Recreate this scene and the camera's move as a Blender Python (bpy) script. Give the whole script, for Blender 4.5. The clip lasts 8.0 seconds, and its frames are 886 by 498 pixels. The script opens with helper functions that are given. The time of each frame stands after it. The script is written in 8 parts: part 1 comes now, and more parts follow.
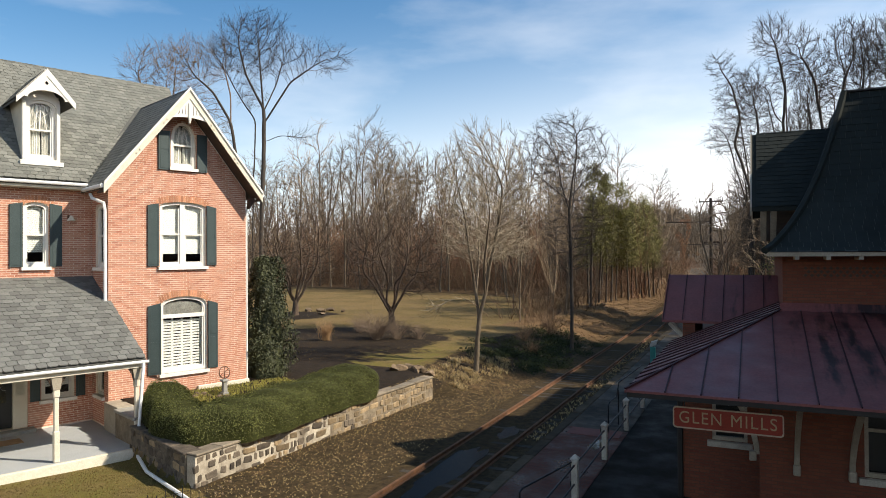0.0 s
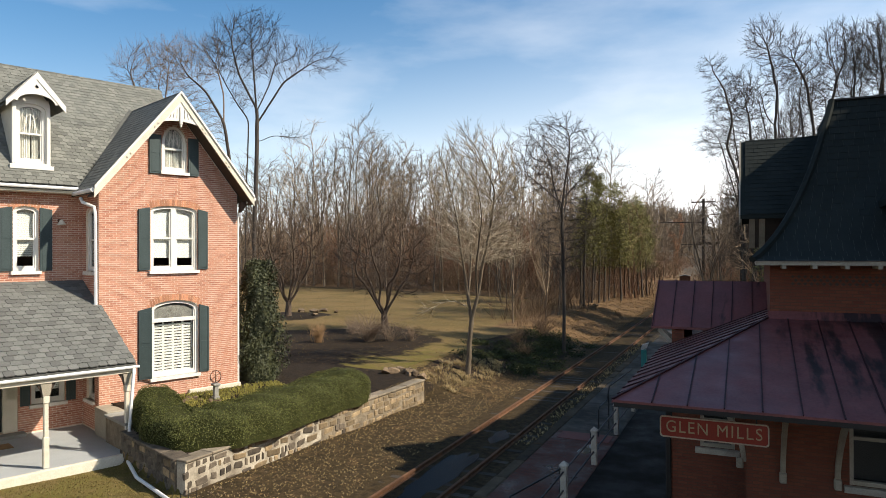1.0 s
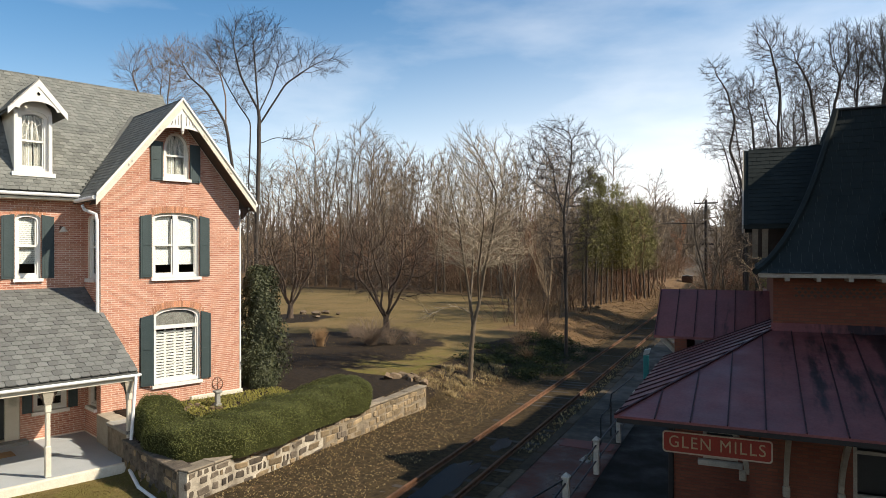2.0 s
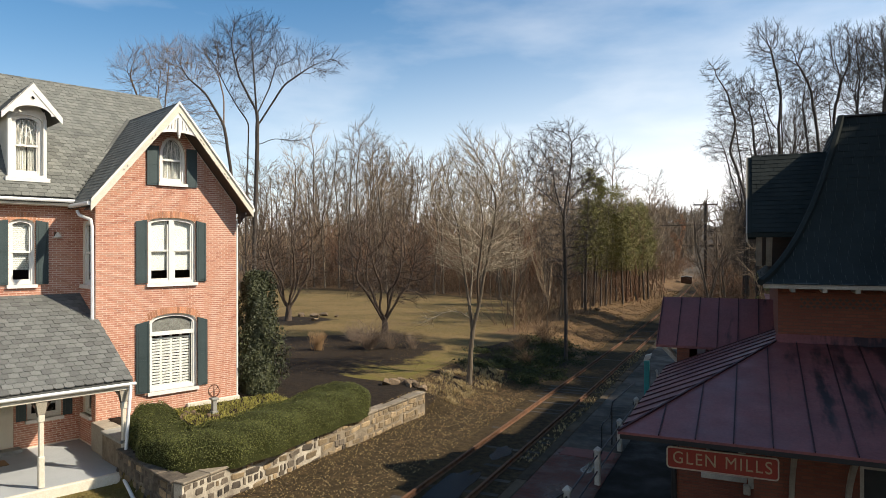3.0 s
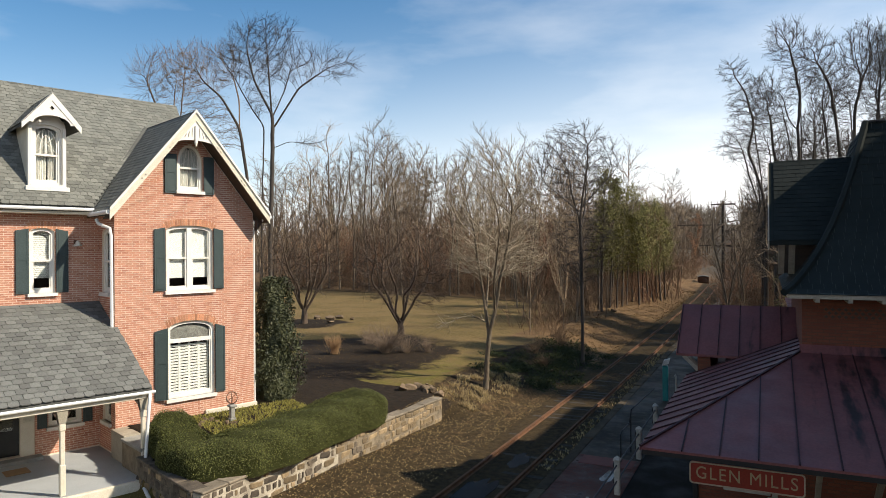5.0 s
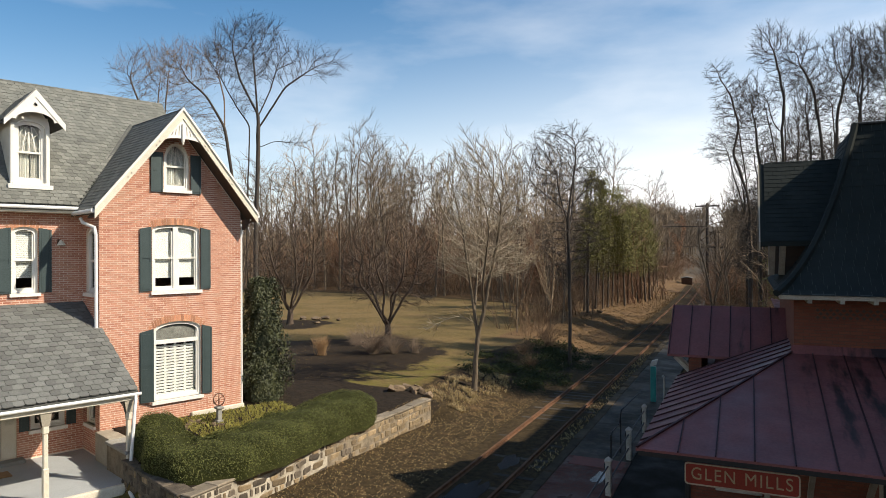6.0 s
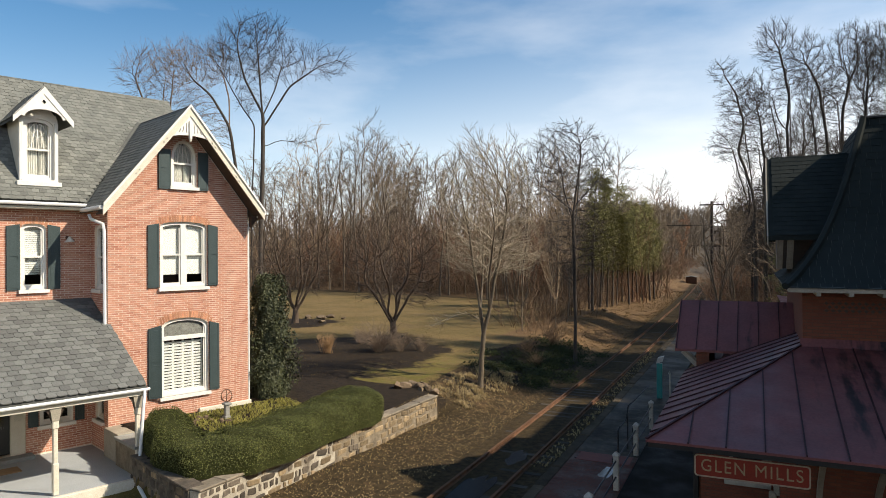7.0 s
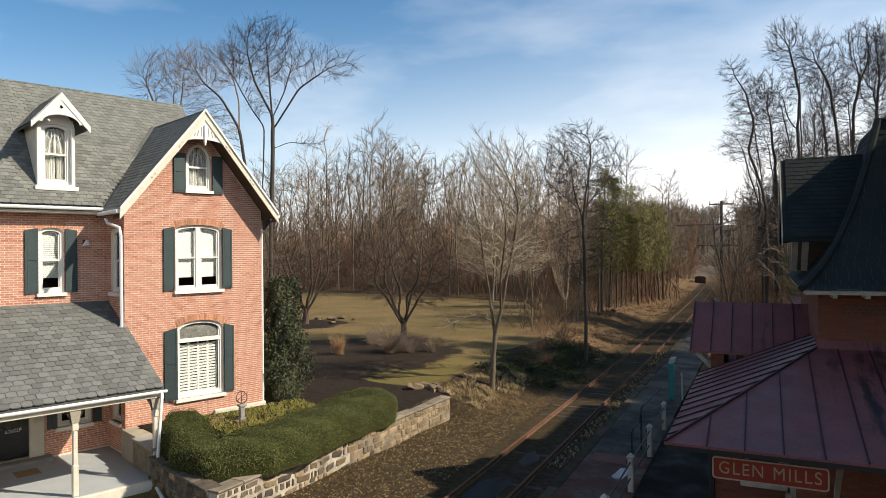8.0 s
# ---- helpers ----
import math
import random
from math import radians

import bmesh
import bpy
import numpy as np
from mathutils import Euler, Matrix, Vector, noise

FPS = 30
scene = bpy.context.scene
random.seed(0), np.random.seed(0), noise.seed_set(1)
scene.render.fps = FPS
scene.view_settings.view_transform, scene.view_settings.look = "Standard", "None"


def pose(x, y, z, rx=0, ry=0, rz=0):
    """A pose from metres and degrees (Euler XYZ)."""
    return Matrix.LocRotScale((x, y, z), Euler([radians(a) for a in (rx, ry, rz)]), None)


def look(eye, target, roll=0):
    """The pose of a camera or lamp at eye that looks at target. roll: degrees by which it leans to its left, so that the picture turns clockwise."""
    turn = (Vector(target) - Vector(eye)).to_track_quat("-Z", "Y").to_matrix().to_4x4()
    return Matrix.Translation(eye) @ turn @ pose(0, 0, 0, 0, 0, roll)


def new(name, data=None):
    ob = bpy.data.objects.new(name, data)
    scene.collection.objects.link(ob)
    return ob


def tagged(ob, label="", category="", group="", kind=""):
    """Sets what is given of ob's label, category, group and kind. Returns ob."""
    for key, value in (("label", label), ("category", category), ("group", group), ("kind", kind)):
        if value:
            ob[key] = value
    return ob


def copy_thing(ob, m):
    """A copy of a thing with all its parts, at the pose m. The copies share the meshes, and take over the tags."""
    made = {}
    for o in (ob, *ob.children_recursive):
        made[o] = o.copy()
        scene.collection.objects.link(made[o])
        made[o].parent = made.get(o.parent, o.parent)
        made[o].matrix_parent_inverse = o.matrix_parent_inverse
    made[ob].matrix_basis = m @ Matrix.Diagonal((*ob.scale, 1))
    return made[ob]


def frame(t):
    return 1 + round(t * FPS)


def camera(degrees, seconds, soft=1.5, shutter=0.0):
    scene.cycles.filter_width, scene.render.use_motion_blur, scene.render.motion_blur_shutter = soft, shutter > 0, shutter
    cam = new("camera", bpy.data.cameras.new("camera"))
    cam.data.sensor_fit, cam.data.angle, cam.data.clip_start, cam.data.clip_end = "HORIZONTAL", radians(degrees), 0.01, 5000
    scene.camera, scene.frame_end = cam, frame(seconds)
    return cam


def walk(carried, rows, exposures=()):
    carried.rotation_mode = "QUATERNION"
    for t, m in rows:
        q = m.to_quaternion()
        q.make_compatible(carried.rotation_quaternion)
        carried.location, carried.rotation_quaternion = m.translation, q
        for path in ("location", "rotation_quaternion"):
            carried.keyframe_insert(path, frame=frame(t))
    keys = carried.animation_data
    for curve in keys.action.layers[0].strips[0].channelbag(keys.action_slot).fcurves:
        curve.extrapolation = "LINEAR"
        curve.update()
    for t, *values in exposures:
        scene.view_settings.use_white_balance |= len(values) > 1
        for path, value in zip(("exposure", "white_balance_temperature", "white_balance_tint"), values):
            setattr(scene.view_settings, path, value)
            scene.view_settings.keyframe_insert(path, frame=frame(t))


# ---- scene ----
cam = camera(67.1, 8.0, soft=0.55)
PATH = [
    (0, (-0.069, -0.033, 5.504), (-0.919, 1.777, 5.519), -0.3),
    (0.5, (-0.008, -0.035, 5.569), (-0.848, 1.78, 5.581), -0.2),
    (1, (0.038, -0.029, 5.712), (-0.797, 1.788, 5.721), -0.2),
    (1.5, (0.062, -0.046, 5.845), (-0.78, 1.769, 5.851), -0.2),
    (3, (-0.093, 0.215, 6.196), (-0.93, 2.031, 6.199), -0.1),
    (3.5, (-0.087, 0.248, 6.225), (-0.957, 2.049, 6.229), -0.2),
    (4, (-0.064, 0.168, 6.28), (-0.966, 1.953, 6.283), -0.3),
    (5.5, (-0.309, 0.286, 6.464), (-1.161, 2.096, 6.465), -0.3),
    (6, (-0.404, 0.281, 6.416), (-1.238, 2.099, 6.419), -0.2),
    (6.5, (-0.435, 0.272, 6.339), (-1.267, 2.091, 6.341), -0.2),
    (7, (-0.488, 0.205, 6.285), (-1.331, 2.019, 6.289), -0.3),
    (7.5, (-0.56, 0.139, 6.315), (-1.42, 1.945, 6.32), -0.5),
    (8, (-0.616, 0.036, 6.357), (-1.478, 1.841, 6.361), -0.5),
]
walk(cam, [(t, look(eye, target, roll)) for t, eye, target, roll in PATH], exposures=[(0.0, 0.54), (1.7, 0.52), (3.0, 0.46), (8.0, 0.42)])

# ---- light ----
SUN_HEADING, SUN_HEIGHT = 76.0, 41.0      # degrees clockwise from the track's direction; above the horizon
sun_way = Vector((math.sin(radians(SUN_HEADING)) * math.cos(radians(SUN_HEIGHT)),
                  math.cos(radians(SUN_HEADING)) * math.cos(radians(SUN_HEIGHT)), math.sin(radians(SUN_HEIGHT))))
sun = new("sun", bpy.data.lights.new("sun", "SUN"))
sun.data.energy, sun.data.angle, sun.data.color = 5.0, radians(0.55), (1.0, 0.905, 0.75)
sun.matrix_world = look(sun_way * 200, (0, 0, 0))

world = bpy.data.worlds.new("sky")
scene.world = world
world.use_nodes = True
wn, wl = world.node_tree.nodes, world.node_tree.links
wn.clear()
w_out, w_bg = wn.new("ShaderNodeOutputWorld"), wn.new("ShaderNodeBackground")
w_sky = wn.new("ShaderNodeTexSky")
w_sky.sky_type, w_sky.sun_disc = "NISHITA", False
w_sky.sun_elevation, w_sky.sun_rotation = radians(SUN_HEIGHT), radians(SUN_HEADING)
w_sky.air_density, w_sky.dust_density, w_sky.ozone_density = 1.0, 0.8, 1.4
w_bg.inputs["Strength"].default_value = 0.094
# thin streaked cloud, denser low down
w_co = wn.new("ShaderNodeTexCoord")
w_map = wn.new("ShaderNodeMapping")
w_map.inputs["Scale"].default_value = (1.6, 1.6, 5.5)
w_map.inputs["Rotation"].default_value = (radians(8), radians(-12), radians(20))
w_ns = wn.new("ShaderNodeTexNoise")
w_ns.inputs["Scale"].default_value, w_ns.inputs["Detail"].default_value, w_ns.inputs["Roughness"].default_value = 1.5, 7.0, 0.52
w_ramp = wn.new("ShaderNodeValToRGB")
w_ramp.color_ramp.elements[0].position, w_ramp.color_ramp.elements[1].position = 0.47, 0.80
w_sep = wn.new("ShaderNodeSeparateXYZ")
w_low = wn.new("ShaderNodeMapRange")
w_low.inputs["From Min"].default_value, w_low.inputs["From Max"].default_value = 0.46, 0.09
w_low.inputs["To Min"].default_value, w_low.inputs["To Max"].default_value = 0.0, 1.0
w_add = wn.new("ShaderNodeMath")
w_add.operation, w_add.use_clamp = "MULTIPLY_ADD", True
w_mix = wn.new("ShaderNodeMixRGB")
w_mix.inputs["Color2"].default_value = (10.6, 10.5, 10.4, 1)
wl.new(w_co.outputs["Generated"], w_map.inputs["Vector"])
wl.new(w_map.outputs["Vector"], w_ns.inputs["Vector"])
wl.new(w_ns.outputs["Fac"], w_ramp.inputs["Fac"])
wl.new(w_co.outputs["Generated"], w_sep.inputs[0])
w_east = wn.new("ShaderNodeMath")      # the haze stands higher towards the sun
w_east.operation = "MULTIPLY_ADD"
w_east.inputs[1].default_value = -0.14
wl.new(w_sep.outputs["X"], w_east.inputs[0])
wl.new(w_sep.outputs["Z"], w_east.inputs[2])
wl.new(w_east.outputs[0], w_low.inputs["Value"])
w_pow = wn.new("ShaderNodeMath")
w_pow.operation = "POWER"
w_pow.inputs[1].default_value = 2.2
wl.new(w_low.outputs[0], w_pow.inputs[0])
wl.new(w_ramp.outputs["Color"], w_add.inputs[0])
w_add.inputs[1].default_value = 0.36
wl.new(w_pow.outputs[0], w_add.inputs[2])
wl.new(w_add.outputs[0], w_mix.inputs["Fac"])
w_tint = wn.new("ShaderNodeMixRGB")
w_tint.blend_type = "MULTIPLY"
w_tint.inputs["Fac"].default_value, w_tint.inputs["Color2"].default_value = 1.0, (0.60, 0.97, 1.14, 1)
wl.new(w_sky.outputs["Color"], w_tint.inputs["Color1"])
wl.new(w_tint.outputs["Color"], w_mix.inputs["Color1"])
wl.new(w_mix.outputs["Color"], w_bg.inputs["Color"])
wl.new(w_bg.outputs[0], w_out.inputs["Surface"])


# ---- materials ----
class Mat:
    """A node material under construction."""

    def __init__(self, name, rough=0.6, metal=0.0, spec=0.5):
        self.mat = bpy.data.materials.new(name)
        self.mat.use_nodes = True
        self.n, self.l = self.mat.node_tree.nodes, self.mat.node_tree.links
        self.p = self.n["Principled BSDF"]
        self.p.inputs["Roughness"].default_value = rough
        self.p.inputs["Metallic"].default_value = metal
        self.p.inputs["Specular IOR Level"].default_value = spec
        self.co = self.n.new("ShaderNodeTexCoord").outputs["Object"]

    def put(self, kind, **values):
        node = self.n.new("ShaderNode" + kind)
        for key, value in values.items():
            node.inputs[key.replace("_", " ")].default_value = value
        return node

    def noise(self, scale, detail=4.0, rough=0.55, vec=None, stretch=None):
        node = self.put("TexNoise", Scale=scale, Detail=detail, Roughness=rough)
        src = vec or self.co
        if stretch:
            m = self.put("Mapping", Scale=stretch)
            self.l.new(src, m.inputs["Vector"])
            src = m.outputs["Vector"]
        self.l.new(src, node.inputs["Vector"])
        return node.outputs["Fac"]

    def ramp(self, fac, *stops):
        node = self.n.new("ShaderNodeValToRGB")
        els = node.color_ramp.elements
        while len(els) < len(stops):
            els.new(0.5)
        for el, (pos, col) in zip(els, stops):
            el.position = pos
            el.color = (col, col, col, 1) if isinstance(col, (int, float)) else (*col, 1)
        self.l.new(fac, node.inputs["Fac"])
        return node.outputs["Color"]

    def mix(self, fac, a, b, kind="MIX"):
        node = self.n.new("ShaderNodeMixRGB")
        node.blend_type = kind
        for sock, val in (("Fac", fac), ("Color1", a), ("Color2", b)):
            if isinstance(val, (int, float)):
                node.inputs[sock].default_value = val if sock == "Fac" else (val, val, val, 1)
            elif isinstance(val, tuple):
                node.inputs[sock].default_value = (*val, 1)
            else:
                self.l.new(val, node.inputs[sock])
        return node.outputs["Color"]

    def math(self, op, a, b=None):
        node = self.n.new("ShaderNodeMath")
        node.operation = op
        for i, val in enumerate((a, b)):
            if val is None:
                continue
            if isinstance(val, (int, float)):
                node.inputs[i].default_value = val
            else:
                self.l.new(val, node.inputs[i])
        return node.outputs[0]

    def each(self):
        return self.n.new("ShaderNodeObjectInfo").outputs["Random"]

    def island(self):
        return self.n.new("ShaderNodeNewGeometry").outputs["Random Per Island"]

    def color(self, src):
        if isinstance(src, tuple):
            self.p.inputs["Base Color"].default_value = (*src, 1)
        else:
            self.l.new(src, self.p.inputs["Base Color"])
        return self

    def rough(self, src):
        self.l.new(src, self.p.inputs["Roughness"])
        return self

    def bump(self, height, strength=0.4, distance=0.01):
        node = self.put("Bump", Strength=strength, Distance=distance)
        self.l.new(height, node.inputs["Height"])
        self.l.new(node.outputs["Normal"], self.p.inputs["Normal"])
        return self


def grained(name, a, b, scale=6.0, rough=0.6, bump=0.25, fine=40.0, metal=0.0, spec=0.4, vary=0.0, stretch=None, dist=0.006):
    """Two tones blended at two scales, with fine relief; vary: how far single pieces differ."""
    m = Mat(name, rough, metal, spec)
    big, small = m.noise(scale, 5, 0.6, stretch=stretch), m.noise(fine, 3, 0.6, stretch=stretch)
    c = m.mix(m.ramp(big, (0.3, 0.0), (0.7, 1.0)), a, b)
    c = m.mix(0.35, c, m.ramp(small, (0.3, 0.25), (0.7, 0.75)), "OVERLAY")
    if vary:
        v = m.ramp(m.math("MAXIMUM", m.each(), 0.0), (0.0, 0.5 - vary), (1.0, 0.5 + vary))
        c = m.mix(1.0, c, v, "OVERLAY")
    m.color(c).bump(small, bump, dist)
    return m.mat


def bricked(name, tones, mortar, wide=0.205, tall=0.068, joint=0.010, rough=0.85, spec=0.25):
    """Running-bond brickwork for upright faces along x or y of the thing."""
    m = Mat(name, rough, 0, spec)
    sep = m.put("SeparateXYZ")
    m.l.new(m.co, sep.inputs[0])
    comb = m.put("CombineXYZ")
    m.l.new(m.math("ADD", sep.outputs["X"], sep.outputs["Y"]), comb.inputs["X"])
    m.l.new(sep.outputs["Z"], comb.inputs["Y"])
    b = m.put("TexBrick", Scale=1.0, Mortar_Size=joint, Mortar_Smooth=0.25, Bias=0.0, Brick_Width=wide, Row_Height=tall)
    b.offset, b.squash = 0.5, 1.0
    m.l.new(comb.outputs[0], b.inputs["Vector"])
    b.inputs["Color1"].default_value, b.inputs["Color2"].default_value = (*tones[0], 1), (*tones[1], 1)
    b.inputs["Mortar"].default_value = (*mortar, 1)
    blot = m.noise(1.1, 5, 0.65)
    c = m.mix(m.math("MULTIPLY", m.ramp(blot, (0.35, 0.0), (0.75, 1.0)), 0.55), b.outputs["Color"], tones[2])
    c = m.mix(0.35, c, m.ramp(m.noise(55, 3, 0.6), (0.3, 0.2), (0.7, 0.8)), "OVERLAY")
    m.color(c)
    h = m.math("SUBTRACT", 1.0, b.outputs["Fac"])
    h = m.math("ADD", h, m.math("MULTIPLY", m.noise(90, 2, 0.6), 0.3))
    m.bump(h, 0.6, 0.008)
    return m.mat


M = {}
M["brick"] = bricked("red_brick", ((0.57, 0.232, 0.128), (0.345, 0.113, 0.066), (0.52, 0.250, 0.157)), (0.60, 0.50, 0.39), joint=0.013)


def single_brick(name, many):
    """Fired clay: each brick its own tone, sooty and bleached in wide blotches."""
    m = Mat(name, 0.88, 0, 0.2)
    own = m.island() if many else m.each()
    c = m.ramp(own, (0.0, (0.36, 0.140, 0.090)), (0.35, (0.47, 0.205, 0.132)), (0.75, (0.53, 0.250, 0.165)), (1.0, (0.44, 0.225, 0.155)))
    c = m.mix(m.math("MULTIPLY", m.ramp(m.noise(0.8, 5, 0.65), (0.40, 0.0), (0.72, 1.0)), 0.40), c, (0.60, 0.36, 0.26))
    c = m.mix(0.3, c, m.ramp(m.noise(60, 3, 0.6), (0.3, 0.25), (0.7, 0.75)), "OVERLAY")
    return m.color(c).bump(m.noise(90, 2, 0.6), 0.3, 0.004).mat


M["brick_one"], M["brick_many"] = single_brick("house_brick", False), single_brick("house_brickwork", True)
# station brick: part of the walls' shade is put into this dark colour
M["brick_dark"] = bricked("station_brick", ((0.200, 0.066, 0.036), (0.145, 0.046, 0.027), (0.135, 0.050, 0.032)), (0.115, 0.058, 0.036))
M["brick_arch"] = grained("arch_brick", (0.52, 0.27, 0.15), (0.44, 0.18, 0.10), 9, 0.85, 0.3, vary=0.16)
M["mortar"] = grained("mortar", (0.78, 0.66, 0.54), (0.66, 0.53, 0.42), 5, 0.9, 0.4)
M["white"] = grained("white_paint", (0.80, 0.765, 0.70), (0.72, 0.68, 0.61), 2.5, 0.5, 0.12)
M["cream"] = grained("cream_paint", (0.70, 0.64, 0.52), (0.60, 0.54, 0.43), 2.5, 0.55, 0.15)
M["soffit"] = grained("brown_soffit", (0.085, 0.055, 0.038), (0.055, 0.036, 0.026), 3, 0.7, 0.2, stretch=(0.6, 5, 5))
M["gutter"] = grained("gutter_white", (0.80, 0.79, 0.77), (0.70, 0.69, 0.67), 2, 0.4, 0.05)
M["green"] = grained("shutter_green", (0.050, 0.070, 0.070), (0.040, 0.058, 0.058), 3, 0.5, 0.12)
M["slate_low"] = grained("porch_slate", (0.105, 0.106, 0.098), (0.150, 0.148, 0.134), 9, 0.8, 0.45, 45, vary=0.12)
M["slate_high"] = grained("roof_slate", (0.122, 0.123, 0.108), (0.172, 0.168, 0.144), 9, 0.8, 0.4, 45, vary=0.14)
m_ = Mat("joined_slate", 0.75, 0, 0.35)
c_ = m_.mix(m_.ramp(m_.noise(2.2, 5, 0.6), (0.3, 0.0), (0.7, 1.0)), (0.128, 0.129, 0.113), (0.172, 0.168, 0.144))
c_ = m_.mix(1.0, c_, m_.ramp(m_.island(), (0.0, 0.41), (1.0, 0.59)), "OVERLAY")
M["slate_many"] = m_.color(c_).bump(m_.noise(30, 3), 0.35, 0.006).mat
m_ = Mat("mansard_slate", 0.8, 0, 0.10)
c_ = m_.mix(m_.ramp(m_.noise(1.6, 5, 0.6), (0.3, 0.0), (0.7, 1.0)), (0.016, 0.0195, 0.0180), (0.024, 0.0280, 0.0255))
c_ = m_.mix(1.0, c_, m_.ramp(m_.island(), (0.0, 0.46), (1.0, 0.54)), "OVERLAY")
M["slate_dark"] = m_.color(c_).bump(m_.noise(30, 3), 0.2, 0.006).mat
m_ = Mat("joined_porch_slate", 0.8, 0, 0.3)
c_ = m_.mix(m_.ramp(m_.noise(9, 5, 0.6), (0.3, 0.0), (0.7, 1.0)), (0.105, 0.106, 0.098), (0.150, 0.148, 0.134))
c_ = m_.mix(1.0, c_, m_.ramp(m_.island(), (0.0, 0.40), (1.0, 0.60)), "OVERLAY")
M["slate_low_many"] = m_.color(c_).bump(m_.noise(45, 3), 0.45, 0.006).mat
M["felt"] = grained("roof_deck", (0.07, 0.07, 0.065), (0.10, 0.10, 0.09), 3, 0.9)
M["blind"] = grained("white_blind", (0.82, 0.81, 0.78), (0.78, 0.76, 0.72), 2, 0.7, 0.05)
M["curtain"] = grained("white_curtain", (0.86, 0.84, 0.80), (0.74, 0.71, 0.66), 9, 0.85, 0.3, stretch=(3, 3, 0.3))
M["leaded"] = grained("leaded_glass", (0.30, 0.29, 0.27), (0.16, 0.155, 0.145), 6, 0.4, 0.4, 25)
M["room"] = grained("dark_room", (0.05, 0.045, 0.04), (0.07, 0.06, 0.055), 1, 0.9, 0.05)
M["concrete"] = grained("porch_floor", (0.40, 0.41, 0.41), (0.33, 0.34, 0.345), 1.3, 0.55, 0.1)
M["kerb"] = grained("pale_concrete", (0.34, 0.325, 0.29), (0.22, 0.21, 0.185), 1.7, 0.85, 0.4)
M["edging"] = grained("worn_edging", (0.100, 0.077, 0.051), (0.040, 0.031, 0.021), 1.7, 0.9, 0.5, vary=0.15, spec=0.12)
M["door"] = grained("black_door", (0.020, 0.022, 0.022), (0.03, 0.03, 0.03), 3, 0.35, 0.05)
M["mat"] = grained("coir_mat", (0.36, 0.22, 0.11), (0.28, 0.17, 0.08), 20, 0.95, 0.6, 90)
M["mortar_pale"] = grained("pale_wall_mortar", (0.52, 0.455, 0.355), (0.17, 0.138, 0.10), 2.2, 0.95, 0.6, 25, dist=0.02)
M["stone"] = grained("field_stone", (0.052, 0.041, 0.031), (0.135, 0.105, 0.075), 5, 0.85, 0.6, 22, vary=0.24, dist=0.02)
M["stone_mortar"] = grained("wall_mortar", (0.30, 0.24, 0.165), (0.11, 0.084, 0.057), 2.6, 0.95, 0.6, 25, dist=0.02)
M["mortar_dark"] = grained("damp_mortar", (0.20, 0.165, 0.12), (0.045, 0.036, 0.027), 3.2, 0.95, 0.6, 25, dist=0.02)
# darker than the leaves: shade inside the hedge, put into the colour
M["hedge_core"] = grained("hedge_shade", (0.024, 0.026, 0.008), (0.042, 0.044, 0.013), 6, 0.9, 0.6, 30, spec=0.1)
M["stone_tan"] = grained("tan_stone", (0.165, 0.116, 0.064), (0.31, 0.225, 0.130), 5, 0.85, 0.6, 22, vary=0.22, dist=0.02)
M["cap"] = grained("cap_stone", (0.27, 0.220, 0.158), (0.16, 0.128, 0.090), 3, 0.85, 0.5, 20, vary=0.1, dist=0.01)
M["rust"] = grained("rusty_rail", (0.165, 0.078, 0.039), (0.070, 0.036, 0.021), 5, 0.85, 0.4, 60, metal=0.0, spec=0.3)
M["tie"] = grained("weathered_tie", (0.030, 0.024, 0.019), (0.058, 0.046, 0.035), 5, 0.9, 0.6, 30, vary=0.2, stretch=(0.5, 4, 4))
m_ = Mat("red_roof_metal", 0.36, 0, 0.3)
c_ = m_.mix(m_.ramp(m_.noise(1.1, 5, 0.6), (0.3, 0.0), (0.7, 1.0)), (0.195, 0.062, 0.056), (0.140, 0.049, 0.046))
sx_ = m_.put("SeparateXYZ")
m_.l.new(m_.co, sx_.inputs[0])
side_ = m_.put("MapRange", From_Min=0.0, From_Max=2.4, To_Min=-0.05, To_Max=0.20)
m_.l.new(sx_.outputs["X"], side_.inputs["Value"])
c_ = m_.mix(m_.ramp(m_.math("ADD", m_.noise(1.3, 4, 0.65, stretch=(1.6, 0.35, 0.35)), side_.outputs[0]), (0.58, 0.0), (0.70, 0.9)), c_, (0.012, 0.010, 0.010))
c_ = m_.mix(0.3, c_, m_.ramp(m_.noise(22, 3), (0.3, 0.25), (0.7, 0.75)), "OVERLAY")
M["metal_red"] = m_.color(c_).rough(m_.ramp(m_.noise(2.0, 4), (0.3, 0.34), (0.7, 0.6))).bump(m_.noise(3.0, 2), 0.06, 0.02).mat
M["seam"] = grained("roof_seam", (0.052, 0.018, 0.018), (0.034, 0.013, 0.014), 3, 0.55, 0.1, spec=0.2)
M["black"] = grained("black_iron", (0.010, 0.010, 0.010), (0.018, 0.016, 0.015), 6, 0.45, 0.1)
M["post_white"] = grained("weathered_white", (0.46, 0.43, 0.36), (0.30, 0.275, 0.23), 3, 0.65, 0.2)
M["trim"] = grained("tan_trim", (0.38, 0.335, 0.26), (0.27, 0.235, 0.18), 3, 0.6, 0.15)
M["sign_red"] = grained("sign_red", (0.26, 0.028, 0.013), (0.21, 0.024, 0.012), 3, 0.4, 0.03)
M["sign_ink"] = grained("sign_cream", (0.38, 0.28, 0.16), (0.32, 0.235, 0.14), 3, 0.5, 0.03)
M["sign_edge"] = grained("sign_edge", (0.44, 0.35, 0.26), (0.37, 0.29, 0.21), 3, 0.5, 0.03)
